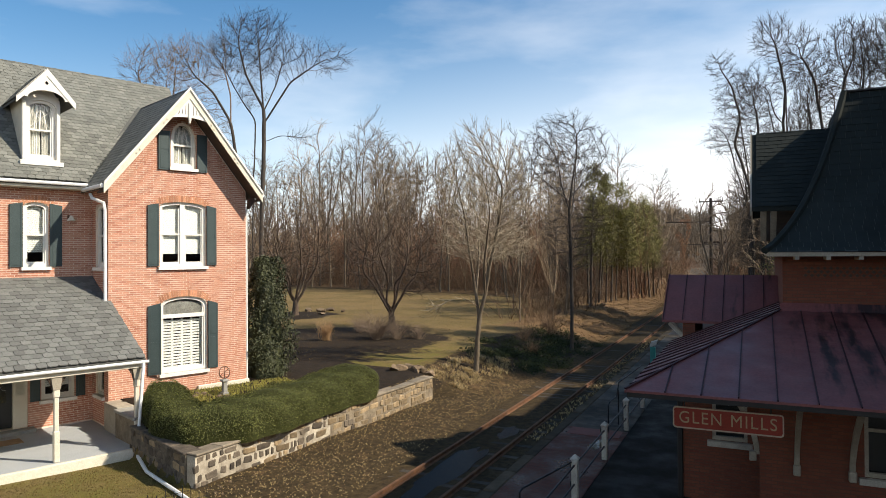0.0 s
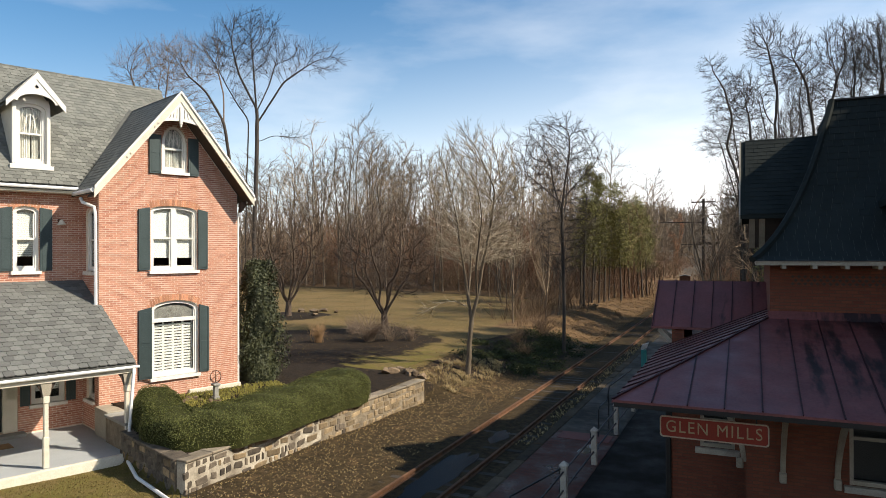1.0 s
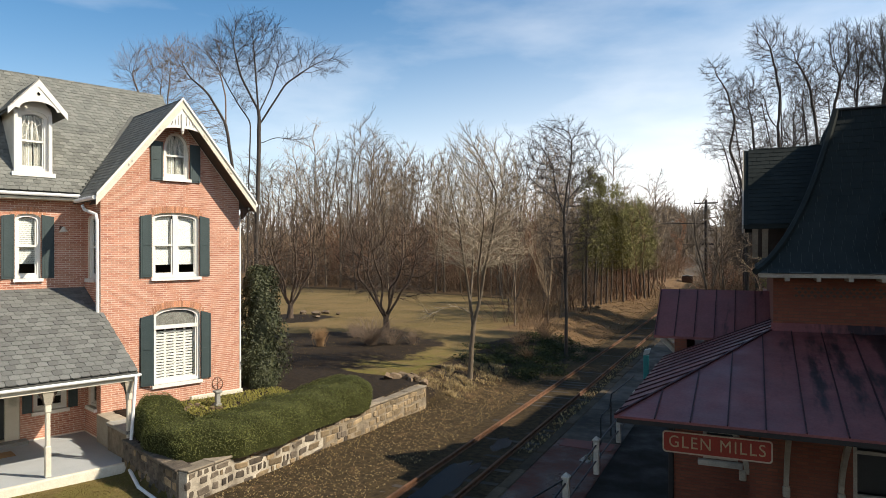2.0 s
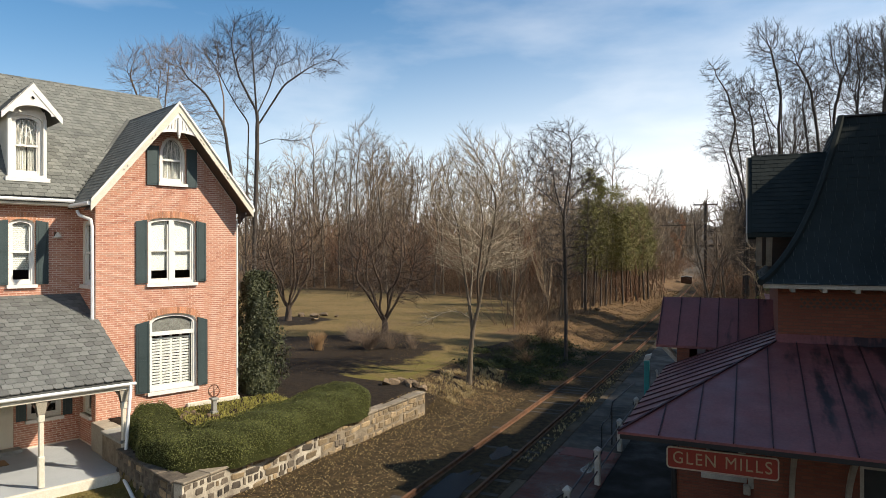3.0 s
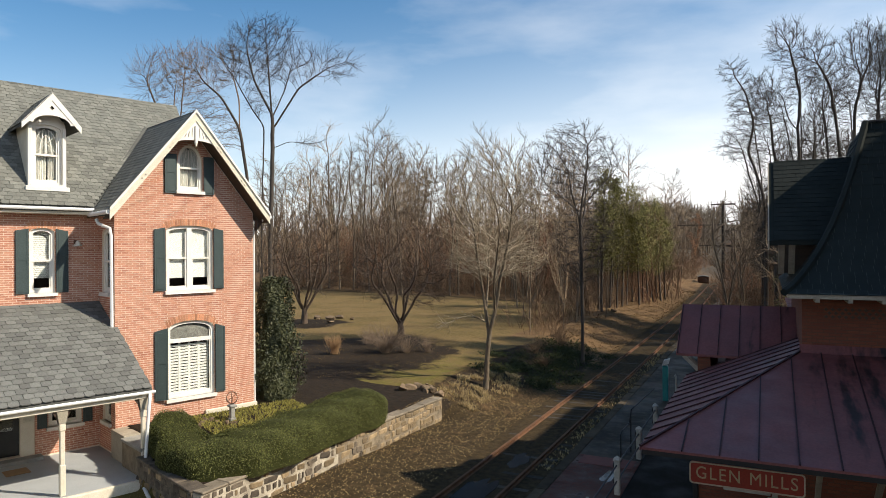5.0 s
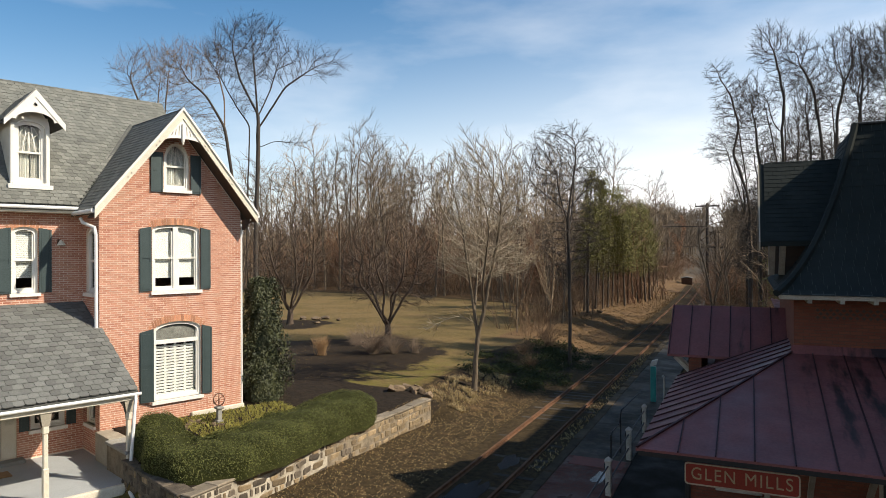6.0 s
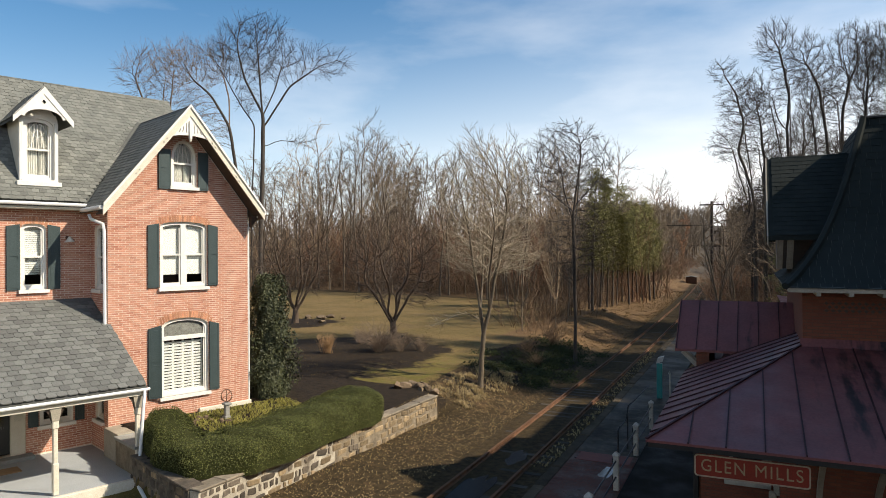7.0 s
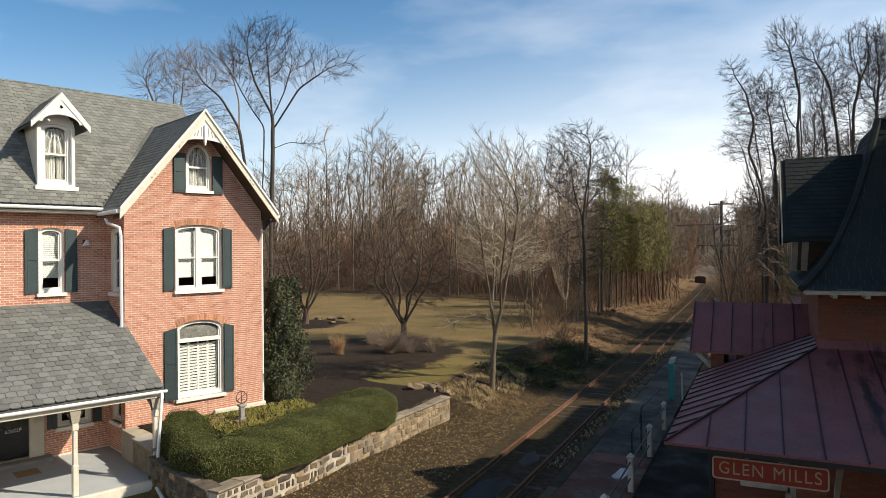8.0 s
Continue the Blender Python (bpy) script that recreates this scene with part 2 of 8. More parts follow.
M["gravel"] = grained("pale_gravel", (0.17, 0.142, 0.108), (0.10, 0.082, 0.062), 1.2, 0.95, 0.4, 20)
M["teal"] = grained("teal_paint", (0.02, 0.22, 0.20), (0.02, 0.17, 0.16), 3, 0.4, 0.05)
M["pole"] = grained("creosote_pole", (0.040, 0.030, 0.024), (0.06, 0.045, 0.035), 3, 0.85, 0.4, stretch=(6, 6, 0.5))
M["bark_dark"] = grained("dark_bark", (0.045, 0.036, 0.029), (0.090, 0.073, 0.059), 4, 0.95, 0.6, 25, stretch=(4, 4, 0.8), dist=0.02)
M["bark_grey"] = grained("grey_bark", (0.085, 0.063, 0.042), (0.195, 0.150, 0.100), 4, 0.9, 0.5, 25, stretch=(4, 4, 0.8), dist=0.015)
M["bark_red"] = grained("reddish_bark", (0.095, 0.066, 0.046), (0.25, 0.180, 0.125), 4, 0.95, 0.5, 25, stretch=(4, 4, 0.8), dist=0.015)
M["bark_orchard"] = grained("orchard_bark", (0.050, 0.035, 0.026), (0.150, 0.104, 0.072), 4, 0.95, 0.5, 25, stretch=(4, 4, 0.8), dist=0.015)
M["twig_pale"] = grained("pale_twigs", (0.24, 0.185, 0.120), (0.46, 0.375, 0.260), 4, 0.9, 0.2, 25)
M["bark_far"] = grained("far_bark", (0.100, 0.074, 0.050), (0.205, 0.155, 0.107), 1.0, 0.95, 0.2, 8)
M["twig_far"] = grained("far_twigs", (0.205, 0.142, 0.086), (0.46, 0.340, 0.218), 1.0, 0.95, 0.2, 8, vary=0.22)
M["brush"] = grained("dry_brush", (0.085, 0.052, 0.030), (0.210, 0.135, 0.078), 1.5, 0.95, 0.2, 8)
M["brush_red"] = grained("red_brush", (0.120, 0.060, 0.036), (0.270, 0.150, 0.085), 1.5, 0.95, 0.2, 8)
M["tawny"] = grained("tawny_stems", (0.25, 0.145, 0.070), (0.36, 0.225, 0.110), 4, 0.9, 0.2)
M["rock"] = grained("pale_rock", (0.23, 0.158, 0.094), (0.10, 0.070, 0.044), 4, 0.9, 0.6, 18, vary=0.15, dist=0.02)
M["bronze"] = grained("brown_iron", (0.16, 0.07, 0.04), (0.10, 0.05, 0.03), 8, 0.7, 0.3)


def leafy(name, dark, light, rough=0.5, spec=0.5):
    m = Mat(name, rough, 0, spec)
    c = m.ramp(m.island(), (0.0, dark), (1.0, light))
    c = m.mix(0.5, c, m.ramp(m.noise(1.3, 3), (0.3, 0.3), (0.7, 0.7)), "OVERLAY")
    return m.color(c).mat


M["hedge"] = leafy("hedge_leaf", (0.034, 0.040, 0.011), (0.132, 0.134, 0.036), 0.65, 0.2)
M["holly"] = leafy("holly_leaf", (0.018, 0.023, 0.010), (0.080, 0.084, 0.036), 0.55, 0.3)
M["cover"] = leafy("ground_cover", (0.16, 0.145, 0.030), (0.40, 0.35, 0.095), 0.8, 0.2)
M["turf"] = leafy("turf_blade", (0.105, 0.084, 0.026), (0.26, 0.185, 0.078), 0.9, 0.15)
M["cedar"] = leafy("cedar_leaf", (0.076, 0.074, 0.021), (0.265, 0.236, 0.074), 0.75, 0.2)
M["dead_leaf"] = leafy("dead_leaf", (0.074, 0.044, 0.020), (0.235, 0.152, 0.068), 0.85, 0.2)
# very dark leaf: the hollow's shade is in this colour
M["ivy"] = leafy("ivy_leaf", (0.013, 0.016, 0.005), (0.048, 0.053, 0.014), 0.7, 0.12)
M["oak_leaf"] = leafy("clinging_leaf", (0.13, 0.060, 0.030), (0.24, 0.118, 0.058), 0.8, 0.2)
M["straw"] = leafy("dead_grass", (0.24, 0.172, 0.082), (0.53, 0.405, 0.210), 0.9, 0.2)

# window glass: clear, with a mirror gloss that grows at grazing angles
m_ = Mat("window_glass")
m_.n.remove(m_.p)
t_, g_, f_, x_ = (m_.n.new("ShaderNode" + k) for k in ("BsdfTransparent", "BsdfGlossy", "Fresnel", "MixShader"))
t_.inputs["Color"].default_value = (0.95, 0.97, 0.96, 1)
g_.inputs["Roughness"].default_value = 0.02
f_.inputs["IOR"].default_value = 1.5
m_.l.new(f_.outputs[0], x_.inputs[0])
m_.l.new(t_.outputs[0], x_.inputs[1])
m_.l.new(g_.outputs[0], x_.inputs[2])
m_.l.new(x_.outputs[0], m_.n["Material Output"].inputs["Surface"])
M["glass"] = m_.mat

m_ = Mat("puddle_water", 0.25, 0, 0.03)
M["water"] = m_.color((0.009, 0.009, 0.010)).bump(m_.noise(9, 3), 0.12, 0.02).mat

# stained wet asphalt
m_ = Mat("wet_asphalt", 0.4, 0, 0.06)
n1_ = m_.noise(0.9, 6, 0.65)
c_ = m_.mix(m_.ramp(n1_, (0.35, 0.0), (0.65, 1.0)), (0.0075, 0.0070, 0.0058), (0.018, 0.0155, 0.0115))
c_ = m_.mix(0.4, c_, m_.ramp(m_.noise(60, 2), (0.3, 0.2), (0.7, 0.8)), "OVERLAY")
M["asphalt"] = m_.color(c_).rough(m_.ramp(n1_, (0.38, 0.50), (0.62, 0.80))).bump(m_.noise(60, 3), 0.3, 0.005).mat

# brick paving of the platform: bond seen from above
m_ = Mat("paving_brick", 0.6, 0, 0.10)
b_ = m_.put("TexBrick", Scale=1.0, Mortar_Size=0.006, Mortar_Smooth=0.2, Bias=0.0, Brick_Width=0.20, Row_Height=0.10)
m_.l.new(m_.co, b_.inputs["Vector"])
b_.inputs["Color1"].default_value, b_.inputs["Color2"].default_value = (0.120, 0.043, 0.029, 1), (0.082, 0.032, 0.023, 1)
b_.inputs["Mortar"].default_value = (0.06, 0.05, 0.045, 1)
n1_ = m_.noise(0.8, 6, 0.65)
c_ = m_.mix(m_.ramp(n1_, (0.45, 0.0), (0.7, 0.8)), b_.outputs["Color"], (0.040, 0.029, 0.021))
m_.color(c_).rough(m_.ramp(n1_, (0.40, 0.75), (0.62, 0.25))).bump(m_.math("SUBTRACT", 1.0, b_.outputs["Fac"]), 0.4, 0.005)
M["paving"] = m_.mat
m_ = Mat("stained_concrete", 0.6, 0, 0.16)
c_ = m_.mix(m_.ramp(m_.noise(0.55, 6, 0.7), (0.42, 0.0), (0.62, 1.0)), (0.022, 0.0175, 0.0125), (0.066, 0.052, 0.036))
# paler blotches over the stains: damp sheen put into the colour
c_ = m_.mix(m_.ramp(m_.noise(3.5, 5, 0.7), (0.50, 0.0), (0.72, 0.7)), c_, (0.105, 0.083, 0.058))
m_.color(c_).rough(m_.ramp(m_.noise(0.7, 4, 0.6), (0.40, 0.75), (0.60, 0.52))).bump(m_.noise(25, 3), 0.2, 0.006)
M["platform_concrete"] = m_.mat

# ground: zones are laid down as the attribute "zone" (r lawn, g mulch and the hollow's painted shade, b leaf litter),
# the rest is cinder and ballast
m_ = Mat("ground", 0.95, 0, 0.15)
at_ = m_.n.new("ShaderNodeAttribute")
at_.attribute_name = "zone"
sp_ = m_.n.new("ShaderNodeSeparateColor")
m_.l.new(at_.outputs["Color"], sp_.inputs["Color"])
wob_ = m_.noise(1.7, 6, 0.7)


def zoned(sock, lo=0.40, hi=0.60):
    v = m_.math("ADD", sock, m_.math("MULTIPLY", m_.math("SUBTRACT", wob_, 0.5), 0.9))
    return m_.ramp(v, (lo, 0.0), (hi, 1.0))


fine_, mid_, big_ = m_.noise(38, 4, 0.7), m_.noise(5.5, 5, 0.65), m_.noise(0.33, 4, 0.6)
cinder_ = m_.mix(m_.ramp(mid_, (0.35, 0.0), (0.65, 1.0)), (0.023, 0.0158, 0.0080), (0.064, 0.0430, 0.0190))
cinder_ = m_.mix(m_.ramp(fine_, (0.58, 0.0), (0.74, 0.42)), cinder_, (0.19, 0.125, 0.064))
lawn_ = m_.mix(m_.ramp(big_, (0.42, 0.0), (0.60, 1.0)), (0.150, 0.100, 0.042), (0.104, 0.075, 0.027))
lawn_ = m_.mix(m_.ramp(mid_, (0.4, 0.0), (0.7, 0.6)), lawn_, (0.215, 0.148, 0.068))
yl_ = m_.put("SeparateXYZ")
m_.l.new(m_.co, yl_.inputs[0])
near_ = m_.put("MapRange", From_Min=35.0, From_Max=28.0, To_Min=0.0, To_Max=1.0)
m_.l.new(yl_.outputs["Y"], near_.inputs["Value"])
lawn_ = m_.mix(m_.math("MULTIPLY", near_.outputs[0], m_.ramp(m_.noise(1.1, 4, 0.6), (0.38, 0.15), (0.62, 0.8))), lawn_, (0.125, 0.108, 0.022))
lawn_ = m_.mix(0.45, lawn_, m_.ramp(fine_, (0.3, 0.2), (0.7, 0.8)), "OVERLAY")
# mulch, darkened further so that shade on it is part of the colour
mulch_shade_ = m_.mix(m_.ramp(mid_, (0.35, 0.0), (0.65, 1.0)), (0.013, 0.0088, 0.0058), (0.032, 0.0220, 0.0135))
mulch_shade_ = m_.mix(m_.ramp(fine_, (0.62, 0.0), (0.75, 0.4)), mulch_shade_, (0.13, 0.088, 0.050))
litter_ = m_.mix(m_.ramp(fine_, (0.38, 0.0), (0.62, 1.0)), (0.056, 0.031, 0.015), (0.235, 0.140, 0.066))
litter_ = m_.mix(m_.ramp(mid_, (0.3, 0.0), (0.7, 0.6)), litter_, (0.135, 0.088, 0.050))
c_ = m_.mix(zoned(sp_.outputs["Red"]), cinder_, lawn_)
c_ = m_.mix(zoned(sp_.outputs["Blue"]), c_, litter_)
c_ = m_.mix(zoned(sp_.outputs["Green"]), c_, mulch_shade_)
far_ = m_.mix(m_.ramp(m_.noise(0.09, 6, 0.75), (0.35, 0.0), (0.65, 1.0)), (0.046, 0.037, 0.028), (0.088, 0.068, 0.050))
c_ = m_.mix(m_.math("SUBTRACT", 1.0, at_.outputs["Alpha"]), c_, far_)
m_.color(c_).bump(m_.math("ADD", m_.math("MULTIPLY", fine_, 0.5), mid_), 0.7, 0.05)
M["ground"] = m_.mat


# ---- geometry ----
class Geo:
    """Points and faces that are gathered into one mesh."""

    def __init__(self):
        self.v, self.f = [], []

    def add(self, pts, faces):
        k = len(self.v)
        self.v += [tuple(p) for p in pts]
        self.f += [tuple(i + k for i in f) for f in faces]
        return self

    def box(self, x0, x1, y0, y1, z0, z1, bevel=0.0, m=None):
        if bevel:
            b = bevel
            pts, faces = [], []
            bm = bmesh.new()
            bmesh.ops.create_cube(bm, size=1.0)
            for p in bm.verts:
                p.co = Vector((x0 + (p.co.x + 0.5) * (x1 - x0), y0 + (p.co.y + 0.5) * (y1 - y0), z0 + (p.co.z + 0.5) * (z1 - z0)))
            bmesh.ops.bevel(bm, geom=bm.edges[:], offset=b, segments=1, affect="EDGES")
            bm.verts.index_update()
            pts = [p.co.copy() for p in bm.verts]
            faces = [tuple(q.index for q in f.verts) for f in bm.faces]
            bm.free()
        else:
            pts = [(x, y, z) for z in (z0, z1) for y in (y0, y1) for x in (x0, x1)]
            faces = [(0, 2, 3, 1), (4, 5, 7, 6), (0, 1, 5, 4), (2, 6, 7, 3), (0, 4, 6, 2), (1, 3, 7, 5)]
        if m is not None:
            pts = [m @ Vector(p) for p in pts]
        return self.add(pts, faces)

    def prism(self, loop, way):
        """A closed loop of points, drawn out along way."""
        n = len(loop)
        a = [Vector(p) for p in loop]
        b = [p + Vector(way) for p in a]
        faces = [tuple(range(n))[::-1], tuple(range(n, 2 * n))]
        faces += [(i, (i + 1) % n, n + (i + 1) % n, n + i) for i in range(n)]
        return self.add(a + b, faces)

    def tube(self, path, radii, sides=6, cap=True):
        """A round bar along a path; radii: one, or one a point."""
        path = [Vector(p) for p in path]
        if isinstance(radii, (int, float)):
            radii = [radii] * len(path)
        pts, faces, ref = [], [], None
        for i, p in enumerate(path):
            d = (path[min(i + 1, len(path) - 1)] - path[max(i - 1, 0)]).normalized()
            if ref is None:
                ref = d.orthogonal().normalized()
            ref = (ref - d * ref.dot(d)).normalized()
            side = d.cross(ref)
            for k in range(sides):
                a = 2 * math.pi * k / sides
                pts.append(p + (ref * math.cos(a) + side * math.sin(a)) * radii[i])
        for i in range(len(path) - 1):
            for k in range(sides):
                k2 = (k + 1) % sides
                faces.append((i * sides + k, i * sides + k2, (i + 1) * sides + k2, (i + 1) * sides + k))
        if cap:
            faces.append(tuple(range(sides))[::-1])
            faces.append(tuple((len(path) - 1) * sides + k for k in range(sides)))
        return self.add(pts, faces)

    def sweep(self, profile, path, ups=None):
        """A closed profile (a, b) carried along a path: a to the right of the way, b up."""
        path = [Vector(p) for p in path]
        n, pts, faces = len(profile), [], []
        for i, p in enumerate(path):
            d = (path[min(i + 1, len(path) - 1)] - path[max(i - 1, 0)]).normalized()
            side = d.cross(Vector((0, 0, 1))).normalized()
            up = side.cross(d)
            pts += [p + side * a + up * b for a, b in profile]
        for i in range(len(path) - 1):
            faces += [(i * n + k, i * n + (k + 1) % n, (i + 1) * n + (k + 1) % n, (i + 1) * n + k) for k in range(n)]
        faces += [tuple(range(n))[::-1], tuple((len(path) - 1) * n + k for k in range(n))]
        return self.add(pts, faces)

    def mesh(self, name, mat, smooth=False):
        me = bpy.data.meshes.new(name)
        me.from_pydata(self.v, [], self.f)
        me.materials.append(mat)
        if smooth:
            me.shade_smooth()
        me.update()
        return me


def outward(me):
    bm = bmesh.new()
    bm.from_mesh(me)
    bmesh.ops.recalc_face_normals(bm, faces=bm.faces[:])
    bm.to_mesh(me)
    bm.free()
    return me


def part(name, geo, mat, parent, label="", m=None, smooth=False, kind=""):
    me = outward(geo.mesh(name, mat, smooth)) if isinstance(geo, Geo) else geo
    ob = new(name, me)
    ob.parent = parent
    if m is not None:
        ob.matrix_basis = m
    return tagged(ob, label, kind=kind)


def thing(name, label, category, m=None, group="", kind=""):
    ob = new(name)
    if m is not None:
        ob.matrix_basis = m
    return tagged(ob, label, category, group, kind)


def solid(name, geo, mat, label, category, m=None, group="", kind="", smooth=False):
    ob = new(name, outward(geo.mesh(name, mat, smooth)) if isinstance(geo, Geo) else geo)
    if m is not None:
        ob.matrix_basis = m
    return tagged(ob, label, category, group, kind)


def pierced(outer, holes, thick, place):
    """A slab with holes: loops of (a, b), thickness away from the seen face, place(a, b, depth) to a point."""
    bm = bmesh.new()
    edges = []
    for loop in (outer, *holes):
        vs = [bm.verts.new((a, 0, b)) for a, b in loop]
        edges += [bm.edges.new((vs[i], vs[(i + 1) % len(vs)])) for i in range(len(vs))]
    bmesh.ops.triangle_fill(bm, use_beauty=True, use_dissolve=False, edges=edges)
    drawn = bmesh.ops.extrude_face_region(bm, geom=bm.faces[:])
    for e in drawn["geom"]:
        if isinstance(e, bmesh.types.BMVert):
            e.co.y += thick
    bmesh.ops.recalc_face_normals(bm, faces=bm.faces[:])
    bm.verts.index_update()
    g = Geo().add([place(p.co.x, p.co.z, p.co.y) for p in bm.verts], [tuple(q.index for q in f.verts) for f in bm.faces])
    bm.free()
    return g


def arched(x0, x1, z0, spring, rise, n=10):
    """A window-shaped loop, with a low arched head."""
    c, h = (x0 + x1) / 2, (x1 - x0) / 2
    pts = [(x0, z0), (x1, z0)]
    for i in range(n + 1):
        a = math.pi * i / n
        pts.append((c + h * math.cos(a), spring + rise * math.sin(a) ** 0.9))
    return pts


def smooth01(a, b, x):
    t = np.clip((x - a) / (b - a), 0, 1)
    return t * t * (3 - 2 * t)


# ---- plan ----
HOUSE = pose(-17.18, 16.27, 0, 0, 0, 70.05)
RAIL_W, RAIL_E = -7.93, -6.50


def track_x(y):
    """Sideways run of the line, which bends away to the left in the distance."""
    y = np.asarray(y, float)
    d = np.clip(y - 40, 0, 80)
    return -0.00022 * d * d - np.clip(y - 120, 0, None) * 0.0352


def house_xy(x, y):
    a = radians(70.05)
    dx, dy = x + 17.18, y - 16.27
    return dx * math.cos(a) + dy * math.sin(a), -dx * math.sin(a) + dy * math.cos(a)


def wall_x(y):
    return -12.10 + 0.0637 * (y - 11.64)


def wavy(x, y, s, k=0.0):
    return np.sin(x * s + 1.7 * np.sin(y * s * 0.7 + k)) * np.sin(y * s * 1.13 + 1.3 * np.sin(x * s * 0.9 + k * 2))


def land(x, y):
    """Height of the ground."""
    x, y = np.asarray(x, float), np.asarray(y, float)
    lx, ly = house_xy(x, y)
    tx = track_x(y)
    xr = x - tx
    up = 0.84 + 0.22 * smooth01(-13.0, -18.0, x) + 0.30 * smooth01(28, 70, y) * smooth01(-12, -30, x)
    up = up + 0.035 * wavy(x, y, 0.55)
    # held by the stone wall, then falling away as a bank
    wall = 1 - smooth01(-0.06, 0.06, x - wall_x(y) + 0.06)
    bank = 1 - smooth01(-13.1, -9.2, xr + 0.5 * wavy(x, y, 0.35, 2.0))
    mixed = smooth01(22.6, 24.2, y)
    west = wall * (1 - mixed) + bank * mixed
    edge = -2.56 + 0.40 * smooth01(-2.95, -2.6, ly)
    west = west * np.where(y > 30, 1, smooth01(-0.06, 0.06, lx - edge))
    low = 0.04 * wavy(x, y, 0.8, 1.0) - 0.06 + 0.10 * smooth01(-9.0, -10.5, x)
    low = low * np.where((xr > -9.3) & (xr < -5.0), 0.25, 1.0) - 0.04 * smooth01(-9.2, -8.6, xr) * smooth01(-5.2, -5.8, xr)
    z = low * (1 - west) + up * west
    z = z + np.where(y > 32, 0.10 * wavy(xr, y, 1.3, 4.0) * smooth01(-9.0, -10.5, xr) * smooth01(-16, -12, xr), 0)
    # east side rises gently behind the station, and hills close the valley
    z = z + 2.5 * smooth01(-2, 30, x) * smooth01(40, 90, y)
    z = z - 0.35 * smooth01(-3, 2, x) * smooth01(26, 10, y)
    # rise added beside the yard; lifts the unseen shading grove
    z = z + 8.5 * smooth01(7.5, 13, x) * smooth01(30, 36, y) * smooth01(66, 54, y)
    r = np.hypot(x, y)
    hills = 30 * smooth01(170, 480, r) * (0.8 + 0.2 * np.sin(x * 0.011 + 0.8) * np.cos(y * 0.008)) * np.where(r > 150, 1, 0)
    hills = hills * (1 - 0.9 * np.exp(-(((x + 35) / 14) ** 2)) * smooth01(480, 250, y) * (y > 0))
    hills = hills * np.where(y > 0, 0.45 + 0.55 * smooth01(-0.45, -0.20, x / np.maximum(y, 1.0)), 1.0)
    z = z + np.where(y > 24, (0.05 + 0.04 * smooth01(38, 44, y)) * wavy(xr, y, 3.1, 1.0) * smooth01(-8.9, -9.8, xr) * smooth01(-14, -12.5, xr), 0)
    return z + hills


def height(x, y):
    return float(land(x, y))


def steps(*runs):
    out = []
    for a, b, s in runs:
        out += list(np.arange(a, b, s))
    return np.array(out)


xs = steps((-1500, -400, 110), (-400, -100, 30), (-100, -42, 4), (-42, -20, 0.5), (-20, -8.5, 0.16), (-8.5, -2, 0.5), (-2, 24, 1), (24, 120, 12), (120, 400, 40), (400, 1501, 110))
ys = steps((-1500, -300, 150), (-300, -20, 28), (-20, 6, 2), (6, 30, 0.2), (30, 60, 0.4), (60, 120, 1.5), (120, 300, 10), (300, 700, 30), (700, 1501, 160))
gx, gy = np.meshgrid(xs, ys)
gz = land(gx, gy)
ground_me = bpy.data.meshes.new("ground")
nx, ny = len(xs), len(ys)
idx = np.arange(nx * ny).reshape(ny, nx)
quads = np.stack([idx[:-1, :-1], idx[:-1, 1:], idx[1:, 1:], idx[1:, :-1]], -1).reshape(-1, 4)
ground_me.from_pydata(np.stack([gx, gy, gz], -1).reshape(-1, 3).tolist(), [], quads.tolist())
ground_me.materials.append(M["ground"])
ground_me.shade_smooth()
# zones
lx, ly = house_xy(gx, gy)
xr = gx - track_x(gy)
behind = (1 - smooth01(-0.1, 0.1, gx - wall_x(gy))) * smooth01(-2.6, -2.5, lx)
lawn = smooth01(-12.4, -13.2, xr) * smooth01(22.0, 23.5, gy) + smooth01(-2.5, -2.8, lx) * smooth01(-10.5, -11.3, gx) * (gy < 25)
far_lawn = smooth01(66, 62, gy + 0.22 * (gx + 30)) * smooth01(-62, -52, gx)
lawn = lawn * np.where(gy > 20, far_lawn, 1)


def blob(cx, cy, rx, ry, turn=0.0):
    a = radians(turn)
    dx, dy = gx - cx, gy - cy
    u, v = (dx * math.cos(a) + dy * math.sin(a)) / rx, (-dx * math.sin(a) + dy * math.cos(a)) / ry
    return smooth01(1.5, 0.35, np.hypot(u, v) + 0.18 * wavy(gx, gy, 0.9, turn))


# the last blob is no bed: dark ground painted as the hollow's shade
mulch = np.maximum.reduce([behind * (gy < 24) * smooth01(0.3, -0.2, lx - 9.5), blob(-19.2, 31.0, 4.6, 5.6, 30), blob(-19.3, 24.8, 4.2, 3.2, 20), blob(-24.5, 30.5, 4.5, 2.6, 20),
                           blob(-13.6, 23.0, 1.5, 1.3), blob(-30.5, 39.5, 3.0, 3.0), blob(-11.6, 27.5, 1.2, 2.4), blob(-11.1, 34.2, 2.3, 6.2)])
litter = smooth01(-8.5, -9.0, xr) * (1 - lawn) * smooth01(4, 8, gy)
litter = np.maximum(litter * np.where(gy < 24, 0.36, np.where(gy < 32, 0.40, 0.52)), smooth01(66, 70, gy + 0.22 * (gx + 30)) * (gx < -11))
litter = np.maximum(litter, 0.8 * smooth01(34, 44, gy) * (xr < -9.2) * (xr > -15))
litter = np.maximum(litter, 0.7 * (gx > -4.5) * (gy > 26))
litter = np.where(np.hypot(gx, gy) > 140, 0.75, litter)
zone = ground_me.color_attributes.new("zone", "FLOAT_COLOR", "POINT")
